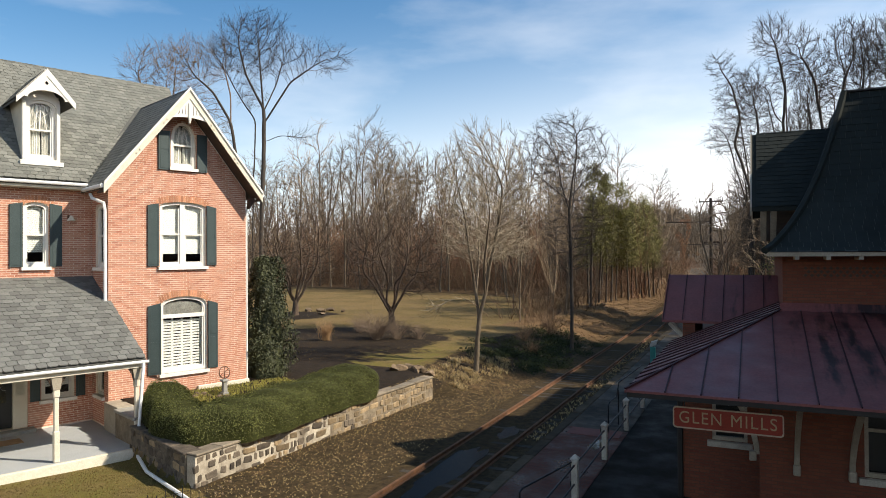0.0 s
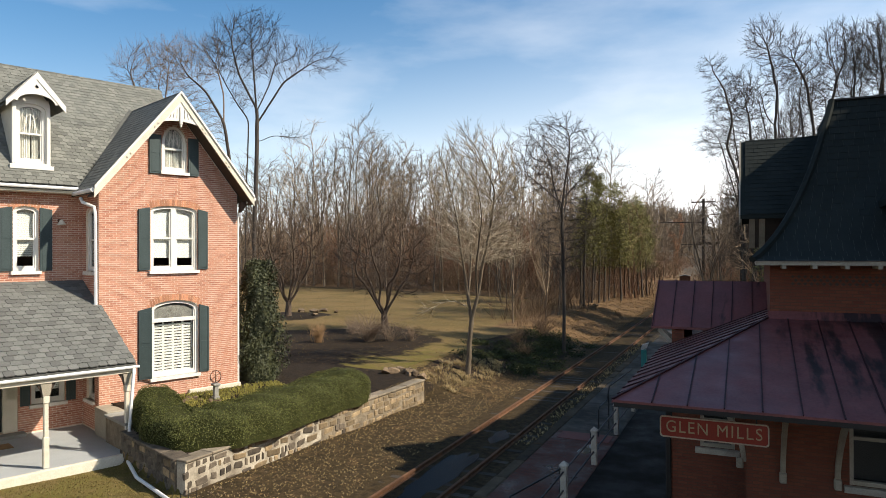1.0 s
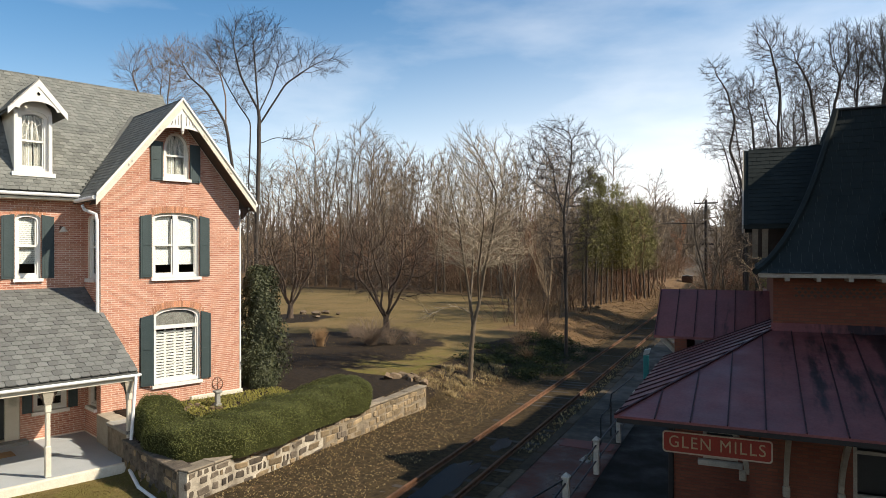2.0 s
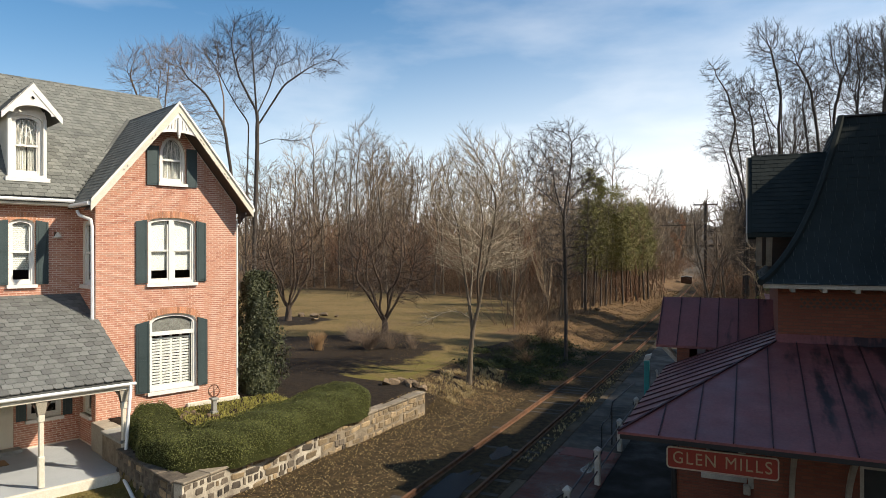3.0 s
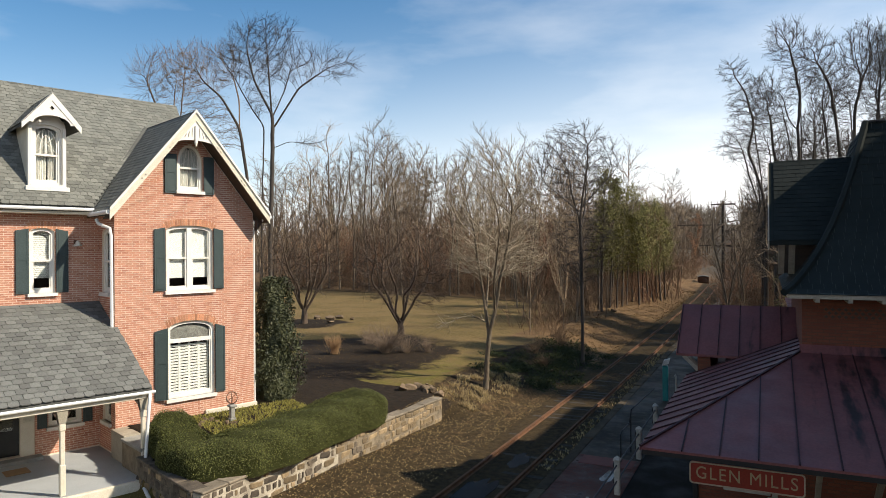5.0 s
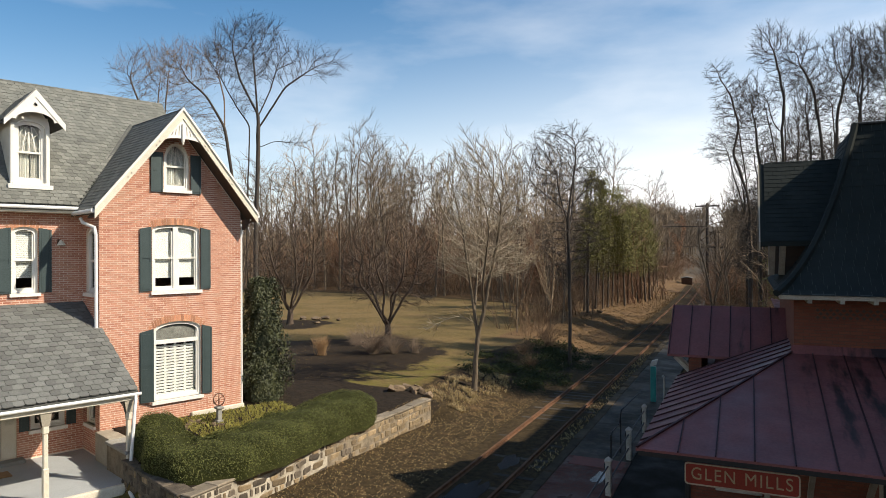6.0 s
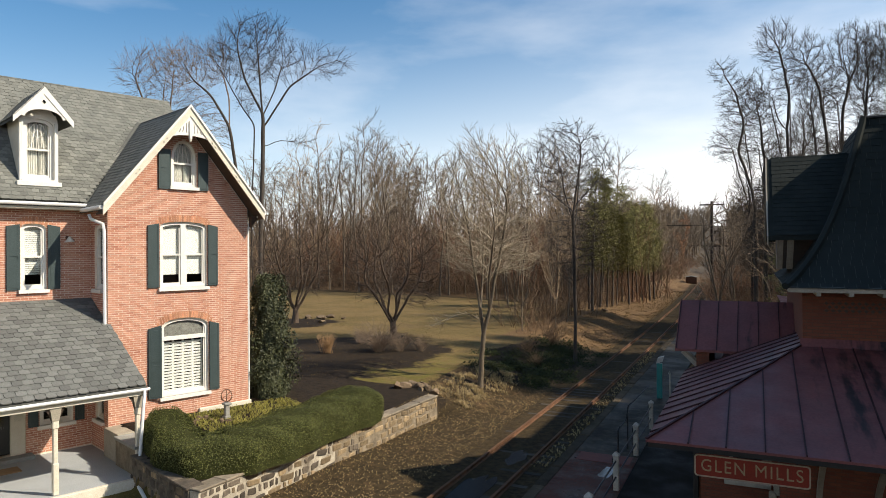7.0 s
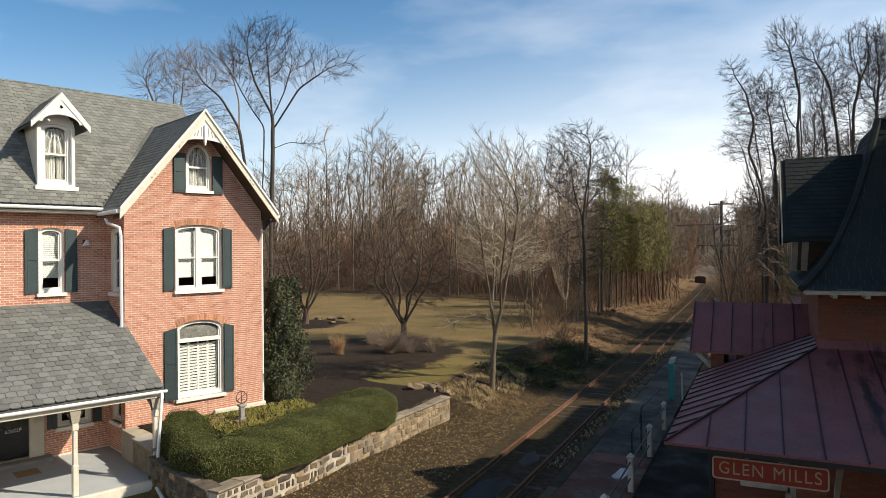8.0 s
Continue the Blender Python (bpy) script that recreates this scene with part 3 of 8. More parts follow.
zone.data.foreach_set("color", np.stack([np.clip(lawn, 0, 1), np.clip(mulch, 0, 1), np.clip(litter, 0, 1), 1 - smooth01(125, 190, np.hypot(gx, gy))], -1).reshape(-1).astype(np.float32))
ground = tagged(new("ground", ground_me), "winter ground of dry lawn, dark mulch, leaf litter and cinders", "ground", kind="structure")

# ---- railway ----
track = thing("railway_track", "rusty single railway track on half-buried timber ties", "railway track")
rail_ys = list(np.arange(3.0, 40, 2.0)) + list(np.arange(40, 320, 5.0))
prof = [(-0.065, -0.10), (0.065, -0.10), (0.065, -0.085), (0.012, -0.07), (0.012, -0.02), (0.036, -0.01), (0.036, 0.03), (-0.036, 0.03), (-0.036, -0.01), (-0.012, -0.02), (-0.012, -0.07), (-0.065, -0.085)]
for x in (RAIL_W, RAIL_E):
    part("rail", Geo().sweep(prof, [(x + float(track_x(y)), y, 0.045 + (0.0 if y < 120 else height(x + float(track_x(y)), y) + 0.0)) for y in rail_ys]), M["rust"], track, "rust-orange steel rail")
tie_me = outward(Geo().box(-1.25, 1.25, -0.11, 0.11, -0.12, 0.0, 0.02).mesh("tie", M["tie"]))
rng = random.Random(5)
for i in range(190):
    y = 5.0 + i * 0.56
    cx = (RAIL_W + RAIL_E) / 2 + float(track_x(y))
    slope = math.degrees(math.atan(float(track_x(y + 1) - track_x(y))))
    part("tie", tie_me, None, track, m=pose(cx + rng.uniform(-0.05, 0.05), y, -0.062 + rng.uniform(-0.028, 0.014), 0, rng.uniform(-0.4, 0.4), -slope + rng.uniform(-1.5, 1.5)))
# standing water between the rails
for k, (cx, cy, rx, ry) in enumerate(((-7.28, 15.4, 0.42, 2.6), (-7.1, 19.6, 0.26, 0.8))):
    loop = []
    for i in range(44):
        a = 2 * math.pi * i / 44
        w = 1 + 0.16 * math.sin(3 * a + k) + 0.10 * math.sin(7 * a + 2) + 0.06 * math.sin(13 * a)
        loop.append((cx + rx * w * math.cos(a), cy + ry * w * math.sin(a), -0.085))
    solid("puddle", Geo().prism(loop, (0, 0, 0.037)), M["water"], "dark puddle of still water lying between the rails", "puddle", group="puddles")

# ---- platform ----
platform = thing("platform", "low brick and concrete station platform beside the track", "platform", kind="structure")
part("brick_paving", Geo().box(-5.46, -3.62, 2, 20.6, -0.35, 0.10), M["paving"], platform, "worn dark red brick paving")
part("concrete_paving", Geo().box(-5.46, -3.62, 20.604, 62, -0.35, 0.098), M["platform_concrete"], platform, "damp grey concrete slab")
rng = random.Random(11)
y = 2.0
while y < 62:
    ln = rng.uniform(1.1, 1.9)
    part("edging", Geo().box(-5.78 + rng.uniform(-0.04, 0.02), -5.464, y + 0.012, y + ln - 0.012, -0.35, 0.115 + rng.uniform(-0.02, 0.015), 0.03), M["edging"], platform, "chipped pale edging stone" if y < 2.1 else "")
    y += ln
part("patch", Geo().box(-5.3, -3.75, 19.75, 20.55, -0.1, 0.113, 0.006), grained("red_brick_patch", (0.17, 0.045, 0.03), (0.12, 0.036, 0.026), 3, 0.7), platform, "brighter red brick patch")
m_ = Mat("shallow_water", 0.06, 0, 0.5)
M["shallow"] = m_.color((0.030, 0.026, 0.022)).bump(m_.noise(6, 2), 0.05, 0.01).mat
loop = []
for i in range(40):
    a = 2 * math.pi * i / 40
    w = 1 + 0.22 * math.sin(2 * a + 0.6) + 0.14 * math.sin(5 * a + 2) + 0.06 * math.sin(11 * a)
    loop.append((-4.16 + 0.20 * w * math.cos(a), 19.0 + 0.62 * w * math.sin(a), 0.094))
solid("puddle", Geo().prism(loop, (0, 0, 0.010)), M["shallow"], "shallow rain puddle on the platform mirroring the sky", "puddle", group="puddles")
solid("pavement", Geo().box(-3.616, 12.0, 1, 26.0, -0.6, 0.092), M["asphalt"], "dark stained wet asphalt forecourt", "pavement", kind="structure")

# ---- house ----
house = thing("house", "red brick house with slate roofs, cream trim and green shutters", "house", HOUSE)
X0, X1, YB = -2.34, 2.24, 1.47          # bay's sides, depth of the set-back wall
EAVE, APEX, PITCH = 7.80, 10.85, 1.238
W_LOW, W_MID, W_TOP = arched(-0.76, 0.80, 1.68, 3.85, 0.30), arched(-0.78, 0.76, 5.14, 7.08, 0.17), arched(-0.41, 0.42, 8.38, 9.22, 0.66)


def front(a, b, d):
    return (a, d, b)


mid_x = (X0 + X1) / 2
gable = [(X0, 0.2), (X1, 0.2), (X1, EAVE - 0.05), (mid_x, EAVE - 0.05 + PITCH * (X1 - mid_x)), (X0, EAVE - 0.05)]
gable_wall = part("wall", pierced(gable, [W_LOW, W_MID, W_TOP], 0.32, front), M["mortar"], house, "sunlit red brick gable wall")
W_SIDE = arched(0.42, 1.12, 5.14, 6.95, 0.16)
W_SIDE_LOW = arched(0.35, 1.10, 1.15, 2.75, 0.12)
side_wall = part("wall", pierced([(0.32, 0.1), (YB, 0.1), (YB, EAVE), (0.32, EAVE)], [W_SIDE, W_SIDE_LOW], 0.30, lambda a, b, d: (X0 + d, a, b)), M["mortar"], house)
part("wall", Geo().box(X1 - 0.3, X1, 0.32, 8.6, 0.1, EAVE), M["brick"], house)
W_MAIN = arched(-4.26, -3.58, 5.18, 6.98, 0.16)
W_MAIN2 = arched(-7.6, -6.9, 5.18, 6.98, 0.16)
W_PORCH = arched(-3.78, -2.86, 1.10, 2.55, 0.14)
DOOR = [(-5.62, 0.36), (-4.14, 0.36), (-4.14, 2.62), (-5.62, 2.62)]
main_wall = part("wall", pierced([(-11.0, 0.1), (X0, 0.1), (X0, EAVE), (-11.0, EAVE)], [W_MAIN, W_MAIN2, W_PORCH, DOOR], 0.30, lambda a, b, d: (a, YB + d, b)), M["mortar"], house)
part("wall", Geo().box(-11.0, 1.3, 7.6, 7.9, 0.1, EAVE).box(-11.3, -11.0, YB, 7.9, 0.1, EAVE).prism([(1.0, 1.8, EAVE - 0.02), (1.0, 7.6, EAVE - 0.02), (1.0, 4.5, 11.8)], (0.28, 0, 0)), M["brick"], house)
part("interior", Geo().box(-10.9, X0 - 0.1, 2.9, 3.0, 0.1, 7.7).box(X0 + 0.4, X1 - 0.35, 1.6, 1.7, 0.2, 7.7).box(mid_x - 0.8, mid_x + 0.8, 1.3, 1.4, 7.86, 9.3).box(-10.9, X1 - 0.4, 0.9 + YB, 7.5, 4.35, 4.45).box(X0 + 0.31, X1 - 0.31, 0.33, 1.6, 4.35, 4.45).box(X0 + 0.31, X1 - 0.31, 0.33, 1.6, 7.75, 7.85), M["room"], house, "dim rooms behind the glass")
part("foundation", Geo().box(X0 - 0.02, X1 + 0.02, -0.05, 0.0, 0.3, 1.02, 0.01), M["kerb"], house, "pale stone foundation course")


def place_front(y):
    return lambda a, b, d: (a, y + d, b)


def ring(outer, inner, thick, place):
    return pierced(outer, [inner], thick, place)


def shrunk(loop, k):
    cx = (min(a for a, b in loop) + max(a for a, b in loop)) / 2
    cz = (min(b for a, b in loop) + max(b for a, b in loop)) / 2
    hx, hz = max(a for a, b in loop) - cx, max(b for a, b in loop) - cz
    return [(cx + (a - cx) * (hx - k) / hx, cz + (b - cz) * (hz - k) / hz) for a, b in loop]


def window(loop, place, sill=True, mull=False, curtain="", label="white-painted sash window", meet=0.5, transom=None, tracery=False, arch=True):
    """A window in an opening: casing, rails, panes, dressing, sill and a brick arch over it."""
    xa, xb = min(a for a, b in loop), max(a for a, b in loop)
    za, zb = min(b for a, b in loop), max(b for a, b in loop)
    inner = shrunk(loop, 0.085)
    win = part("window", ring(loop, inner, 0.10, lambda a, b, d: place(a, b, d + 0.06)), M["white"], house, label)
    ia, ib, ja, jb = xa + 0.085, xb - 0.085, za + 0.085, zb - 0.085

    def bar(x0, x1, z0, z1, d0, d1, name="rail", mat="white"):
        pts = [place(a, b, d) for d in (d0, d1) for b in (z0, z1) for a in (x0, x1)]
        g = Geo().add(pts, [(0, 2, 3, 1), (4, 5, 7, 6), (0, 1, 5, 4), (2, 6, 7, 3), (0, 4, 6, 2), (1, 3, 7, 5)])
        return part(name, g, M[mat], win)

    halves = [(ia, (xa + xb) / 2 - 0.08), ((xa + xb) / 2 + 0.08, ib)] if mull else [(ia, ib)]
    if mull:
        bar((xa + xb) / 2 - 0.08, (xa + xb) / 2 + 0.08, ja, jb, 0.055, 0.15, "mullion")
    zm = ja + (jb - ja) * meet
    for a, b in halves:
        if transom:
            bar(a, b, transom - 0.06, transom + 0.06, 0.06, 0.15, "transom")
        else:
            bar(a, b, zm - 0.03, zm + 0.03, 0.07, 0.15, "meeting_rail")
        bar(a, a + 0.045, ja, jb - (jb - ja) * 0.06, 0.09, 0.14, "stile")
        bar(b - 0.045, b, ja, jb - (jb - ja) * 0.06, 0.09, 0.14, "stile")
        bar(a + 0.045, b - 0.045, ja, ja + 0.07, 0.09, 0.14, "bottom_rail")
    pane = part("pane", pierced(inner, [], 0.006, lambda a, b, d: place(a, b, d + 0.125)), M["glass"], win)
    pane.visible_shadow = False
    if curtain == "blind":
        for a, b in halves:
            z = ja + (jb - ja) * 0.20
            while z < jb - 0.05:
                bar(a + 0.02, b - 0.02, z, z + 0.055, 0.20 + 0.012 * math.sin(z * 9), 0.215, "blind_slat", "blind")
                z += 0.062
    elif curtain == "shade":
        for a, b in halves:
            bar(a + 0.01, b - 0.01, ja + (jb - ja) * 0.17, jb, 0.19, 0.20, "roller_shade", "blind")
    elif curtain == "shutter":
        bar(ia, ib, transom + 0.06, jb - 0.01, 0.135, 0.15, "leaded_panel", "leaded")
        for q in range(4):
            a, b = ia + 0.05 + (ib - ia - 0.10) * q / 4, ia + 0.05 + (ib - ia - 0.10) * (q + 1) / 4
            bar(a, a + 0.035, ja + 0.04, transom - 0.085, 0.18, 0.21, "louvre_stile", "blind")
            bar(b - 0.030, b, ja + 0.04, transom - 0.085, 0.18, 0.21, "louvre_stile", "blind")
            z = ja + 0.05
            while z < transom - 0.16:
                bar(a + 0.036, b - 0.031, z, z + 0.062, 0.185, 0.205, "louvre", "blind")
                z += 0.094
    elif curtain == "drape":
        g = Geo()
        for s, (a, b) in enumerate(((ia, ia + (ib - ia) * 0.53), (ib - (ib - ia) * 0.43, ib))):
            n = 18
            pts = [place(a + (b - a) * i / n, z, 0.20 + 0.03 * math.sin(i * 1.9 + s)) for z in (ja, jb - 0.04) for i in range(n + 1)]
            g.add(pts, [(i, i + 1, n + 2 + i, n + 1 + i) for i in range(n)])
        part("curtain", g, M["curtain"], win, "gathered white curtain")
    if tracery:
        c = (ia + ib) / 2
        zs = zm + 0.03
        for k in (-1, 1):
            for w in (0.5, 1.0):
                path = [place(c + k * (ib - ia) / 2 * w * math.cos(t), zs + (jb - zs) * (0.95 if w == 1 else 0.72) * math.sin(t), 0.11) for t in np.linspace(0.05, 1.5, 8)]
                part("glazing_bar", Geo().tube(path, 0.012, 4), M["white"], win)
                path = [place(c + k * (ib - ia) / 2 * (1 - w) + k * 0.02, zs, 0.11), place(c + k * (ib - ia) / 2 * (1 - w) * 0.4, jb - 0.08, 0.11)]
                part("glazing_bar", Geo().tube(path, 0.012, 4), M["white"], win)
            path = [place(c - k * (ib - ia) / 2, zs + 0.02, 0.112), place(c + k * (ib - ia) / 2 * 0.8, zs + (jb - zs) * 0.7, 0.112)]
            part("glazing_bar", Geo().tube(path, 0.012, 4), M["white"], win)
    if sill:
        pts = [place(a, b, d) for d in (-0.09, 0.2) for b in (za - 0.10, za) for a in (xa - 0.06, xb + 0.06)]
        part("sill", Geo().add(pts, [(0, 2, 3, 1), (4, 5, 7, 6), (0, 1, 5, 4), (2, 6, 7, 3), (0, 4, 6, 2), (1, 3, 7, 5)]), M["white"], win, "pale stone sill")
    if arch:
        # soldier bricks over the head, following the arch
        c, h = (xa + xb) / 2, (xb - xa) / 2 + 0.05
        n = int(2 * h / 0.075)
        head = [p for p in loop if p[1] > za + (zb - za) * 0.5]
        sp, rise = min(b for a, b in head), 0
        rise = zb - sp
        for i in range(n + 1):
            t = -1 + 2 * i / n
            z = sp + rise * (max(0.0, 1 - t * t)) ** 0.47
            tilt = -math.atan2(rise * 1.0 * t, h) * 0.9
            b = Geo().box(-0.031, 0.031, 0, 0.03, 0.0, 0.21, m=Matrix.Rotation(-tilt, 4, "Y"))
            b.v = [place(c + t * h + p[0], z + p[2] + 0.004, -0.012 + p[1]) for p in b.v]
            part("arch_brick", b, M["brick_arch"], win)
    return win


def shutter(x0, x1, z0, z1, place, slope=0.0, lean=0.0):
    """A panelled board shutter with a sloped head, standing a little off the wall."""
    zl, zr = z1 - max(0, slope), z1 + min(0, slope)

    def at(a, b, d):
        return place(a, b, -0.045 + d - lean * (a - x0) / (x1 - x0))
    loop = [(x0, z0), (x1, z0), (x1, zr), (x0, zl)]
    sh = part("shutter", pierced(loop, [], 0.035, at), M["green"], house, "dark green panelled shutter")
    cuts = [z0, z0 + (z1 - z0) * 0.48, z1 - abs(slope)]
    for a, b in zip(cuts[:-1], cuts[1:]):
        part("panel", pierced([(x0 + 0.06, a + 0.06), (x1 - 0.06, a + 0.06), (x1 - 0.06, b - 0.05), (x0 + 0.06, b - 0.05)], [], 0.02, lambda p, q, d: at(p, q, d - 0.012)), M["green"], sh)
    for k in (x0, x1 - 0.055):
        part("stile", pierced([(k, z0), (k + 0.055, z0), (k + 0.055, min(zl, zr)), (k, min(zl, zr))], [], 0.012, lambda p, q, d: at(p, q, d - 0.016)), M["green"], sh)
    return sh


F0 = place_front(0.0)
window(W_LOW, F0, curtain="shutter", transom=3.52, label="tall white window with an arched pale transom and inner louvres")
window(W_MID, F0, mull=True, curtain="shade", label="white double sash window with half-drawn shades")
window(W_TOP, F0, curtain="drape", tracery=True, label="white arched attic window with tracery", arch=False)
shutter(-1.17, -0.80, 1.70, 3.98, F0, 0.10, 0.10)
shutter(0.83, 1.16, 1.70, 3.98, F0, -0.10)
shutter(-1.17, -0.82, 5.16, 7.18, F0, 0.07)
shutter(0.79, 1.12, 5.16, 7.18, F0, -0.07)
shutter(-0.83, -0.45, 8.28, 9.54, F0, 0.0)
shutter(0.46, 0.80, 8.28, 9.54, F0, 0.0)
FM = place_front(YB)
window(W_MAIN, FM, curtain="blind", label="white sash window with a lowered blind")
window(W_MAIN2, FM, curtain="blind")
shutter(-4.62, -4.28, 5.18, 7.12, FM, 0.06)
shutter(-3.55, -3.22, 5.18, 7.12, FM, -0.06)
window(W_PORCH, FM, curtain="blind", label="white sash window under the porch roof")
shutter(-4.08, -3.82, 1.1, 2.6, FM)
shutter(-2.82, -2.56, 1.1, 2.6, FM)
FS = lambda a, b, d: (X0 + d, a, b)
window(W_SIDE, FS, label="narrow white sash window in the bay's side", arch=False)
window(W_SIDE_LOW, FS, label="narrow white sash window in the bay's side", arch=False)
# porch door
dr = part("door", Geo().box(-5.30, -4.52, YB + 0.12, YB + 0.17, 0.40, 2.45, 0.01), M["door"], house, "black front door")
part("door_pane", Geo().box(-5.14, -4.68, YB + 0.10, YB + 0.118, 1.15, 2.30), M["glass"], dr)
part("door_handle", Geo().tube([(-5.22, YB + 0.04, 1.30), (-5.22, YB + 0.12, 1.30)], 0.03, 8), M["bronze"], dr)
for a, b in ((-5.62, -5.30), (-4.52, -4.14)):
    jm = part("door_jamb", Geo().box(a, b, YB + 0.03, YB + 0.20, 0.36, 2.45, 0.01), M["cream"], dr, "cream side panel")
    part("sidelight", Geo().box(a + 0.09, b - 0.07, YB + 0.024, YB + 0.032, 1.35, 2.30), M["glass"], jm)
part("door_head", Geo().box(-5.62, -4.14, YB + 0.03, YB + 0.2, 2.454, 2.61, 0.01), M["cream"], dr)
part("threshold", Geo().box(-5.75, -3.98, YB - 0.36, YB - 0.004, 0.20, 0.36, 0.015), M["kerb"], house, "pale stone doorstep")
# lamp beside the upper window
lamp = part("wall_lamp", Geo().box(-3.06, -2.96, YB - 0.03, YB - 0.004, 6.60, 6.78, 0.01), M["bronze"], house, "small outdoor lamp under a pale conical shade")
part("arm", Geo().tube([(-3.01, YB - 0.03, 6.70), (-3.01, YB - 0.14, 6.76), (-3.01, YB - 0.20, 6.74)], 0.014, 6), M["bronze"], lamp)
part("shade", Geo().tube([(-3.01, YB - 0.20, 6.76), (-3.00, YB - 0.21, 6.60)], [0.025, 0.13], 12, cap=False), M["cream"], lamp, "pale conical shade")

# roofs: decks, then slates laid in courses
T = 0.10
ridge_y, ridge_z = 4.50, 12.03
eave_y, gutter_z = 1.07, 7.80
xa_, xb_ = -11.4, 1.42
part("roof_deck", Geo().prism([(xa_, eave_y, gutter_z - 0.05), (xa_, ridge_y, ridge_z - 0.06), (xa_, 2 * ridge_y - eave_y, gutter_z - 0.05), (xa_, 2 * ridge_y - eave_y, gutter_z - 0.15), (xa_, ridge_y, ridge_z - 0.2), (xa_, eave_y, gutter_z - 0.15)], (xb_ - xa_, 0, 0)), M["felt"], house)
oh, gy0 = 0.32, -0.58                     # side and front overhang of the bay's roof
bx = X1 - mid_x + oh
bay_foot = APEX - PITCH * bx
part("roof_deck", Geo().prism([(mid_x - bx, gy0, bay_foot - 0.02), (mid_x, gy0, APEX - 0.02), (mid_x + bx, gy0, bay_foot - 0.02), (mid_x + bx, gy0, bay_foot - 0.13), (mid_x, gy0, APEX - 0.16), (mid_x - bx, gy0, bay_foot - 0.13)], (0, 4.6, 0)), M["felt"], house)


def slate_shape(w, h, t=0.020, clip=0.030):
    """One slate with clipped lower corners: x across, y up the slope, lying on z = 0."""
    a = [(-w / 2 + clip, 0), (w / 2 - clip, 0), (w / 2, clip), (w / 2, h), (-w / 2, h), (-w / 2, clip)]
    return [(x, y, 0.004) for x, y in a], [(x, y, t) for x, y in a], [(5, 4, 3, 2, 1, 0), (6, 7, 8, 9, 10, 11)] + [(i, (i + 1) % 6, 6 + (i + 1) % 6, 6 + i) for i in range(6)]


def courses(origin, across, upslope, wide, tall, w, e, seed, keep=None, h=0.23):
    """Poses of slates over a slope, course by course."""
    rng = random.Random(seed)
    across, upslope = Vector(across).normalized(), Vector(upslope).normalized()
    nrm = across.cross(upslope)
    out = []
    for j in range(int(tall / e) + 1):
        for i in range(-1, int(wide / w) + 2):
            a, b = (i + 0.5 * (j % 2)) * w + rng.uniform(-0.006, 0.006), j * e + rng.uniform(-0.008, 0.008)
            left, right = max(a - w / 2, 0.0), min(a + w / 2, wide)
            if right - left < 0.05:
                continue
            a, cut = (left + right) / 2, (right - left) / w
            p = Vector(origin) + across * a + upslope * b
            if keep and not keep(p):
                continue
            tiltv = (upslope * 1.0 + nrm * (-0.055)).normalized()
            n2 = across.cross(tiltv)
            m = Matrix((across, tiltv, n2)).transposed().to_4x4()
            m.translation = p + nrm * (0.022 + rng.uniform(0, 0.005))
            out.append(m @ pose(0, 0, 0, rng.uniform(-0.6, 0.6), rng.uniform(-0.5, 0.5), rng.uniform(-0.7, 0.7)) @ Matrix.Diagonal((cut, min(1.0, max(0.2, (tall + 0.02 - b) / h)), 1, 1)))
    return out


def laid(name, ms, w, h, mat, parent, label="", t=0.020, clip=0.030):
    lo, hi, faces = slate_shape(w - 0.008, h, t, clip)
    g = Geo()
    for m in ms:
        g.add([m @ Vector(p) for p in lo + hi], faces)
    me = g.mesh(name, mat)
    return part(name, me, None, parent, label, kind="stuff")


slope_up = (0, 1, PITCH)
in_bay = lambda p: p.z < APEX - PITCH * abs(p.x - mid_x) - 0.03 and p.x > mid_x - bx - 0.05
main_slates = courses((-7.4, eave_y, gutter_z), (1, 0, 0), slope_up, 8.8, 5.45, 0.205, 0.15, 3, lambda p: not in_bay(p) and not (-4.16 < p.x < -3.3 and 1.5 < p.y < 2.9))
near_slates = [m for m in main_slates if m.translation.x > -5.4][:300]
rest_slates = [m for m in main_slates if m.translation.x <= -5.4] + [m for m in main_slates if m.translation.x > -5.4][300:]
laid("slate_rest", rest_slates, 0.205, 0.23, M["slate_many"], house, "weathered grey-green slates")
west = courses((mid_x - bx, 3.85, bay_foot), (0, -1, 0), (1, 0, PITCH), 4.3, bx * 1.592, 0.205, 0.15, 4, lambda p: p.z > gutter_z + PITCH * (p.y - eave_y) - 0.05)
laid("slate_slope", west, 0.205, 0.23, M["slate_many"], house)
east = courses((mid_x + bx, gy0, bay_foot), (0, 1, 0), (-1, 0, PITCH), 4.3, bx * 1.592, 0.205, 0.15, 5, lambda p: p.z > gutter_z + PITCH * (p.y - eave_y) - 0.05)
laid("slate_slope", east, 0.205, 0.23, M["slate_many"], house)
part("ridge_cap", Geo().tube([(xa_, ridge_y, ridge_z), (xb_, ridge_y, ridge_z)], 0.06, 6), M["felt"], house)
part("ridge_cap", Geo().tube([(mid_x, gy0, APEX + 0.01), (mid_x, 3.5, APEX + 0.01)], 0.05, 6), M["felt"], house)
vl = [Vector((mid_x - bx + 0.05, eave_y + 0.1, bay_foot + 0.08)), Vector((mid_x - 0.05, eave_y + (APEX - gutter_z) / PITCH, APEX + 0.02))]
part("valley_flashing", Geo().tube([p + Vector((-0.01, -0.02, 0.02)) for p in vl], 0.085, 4), M["felt"], house)

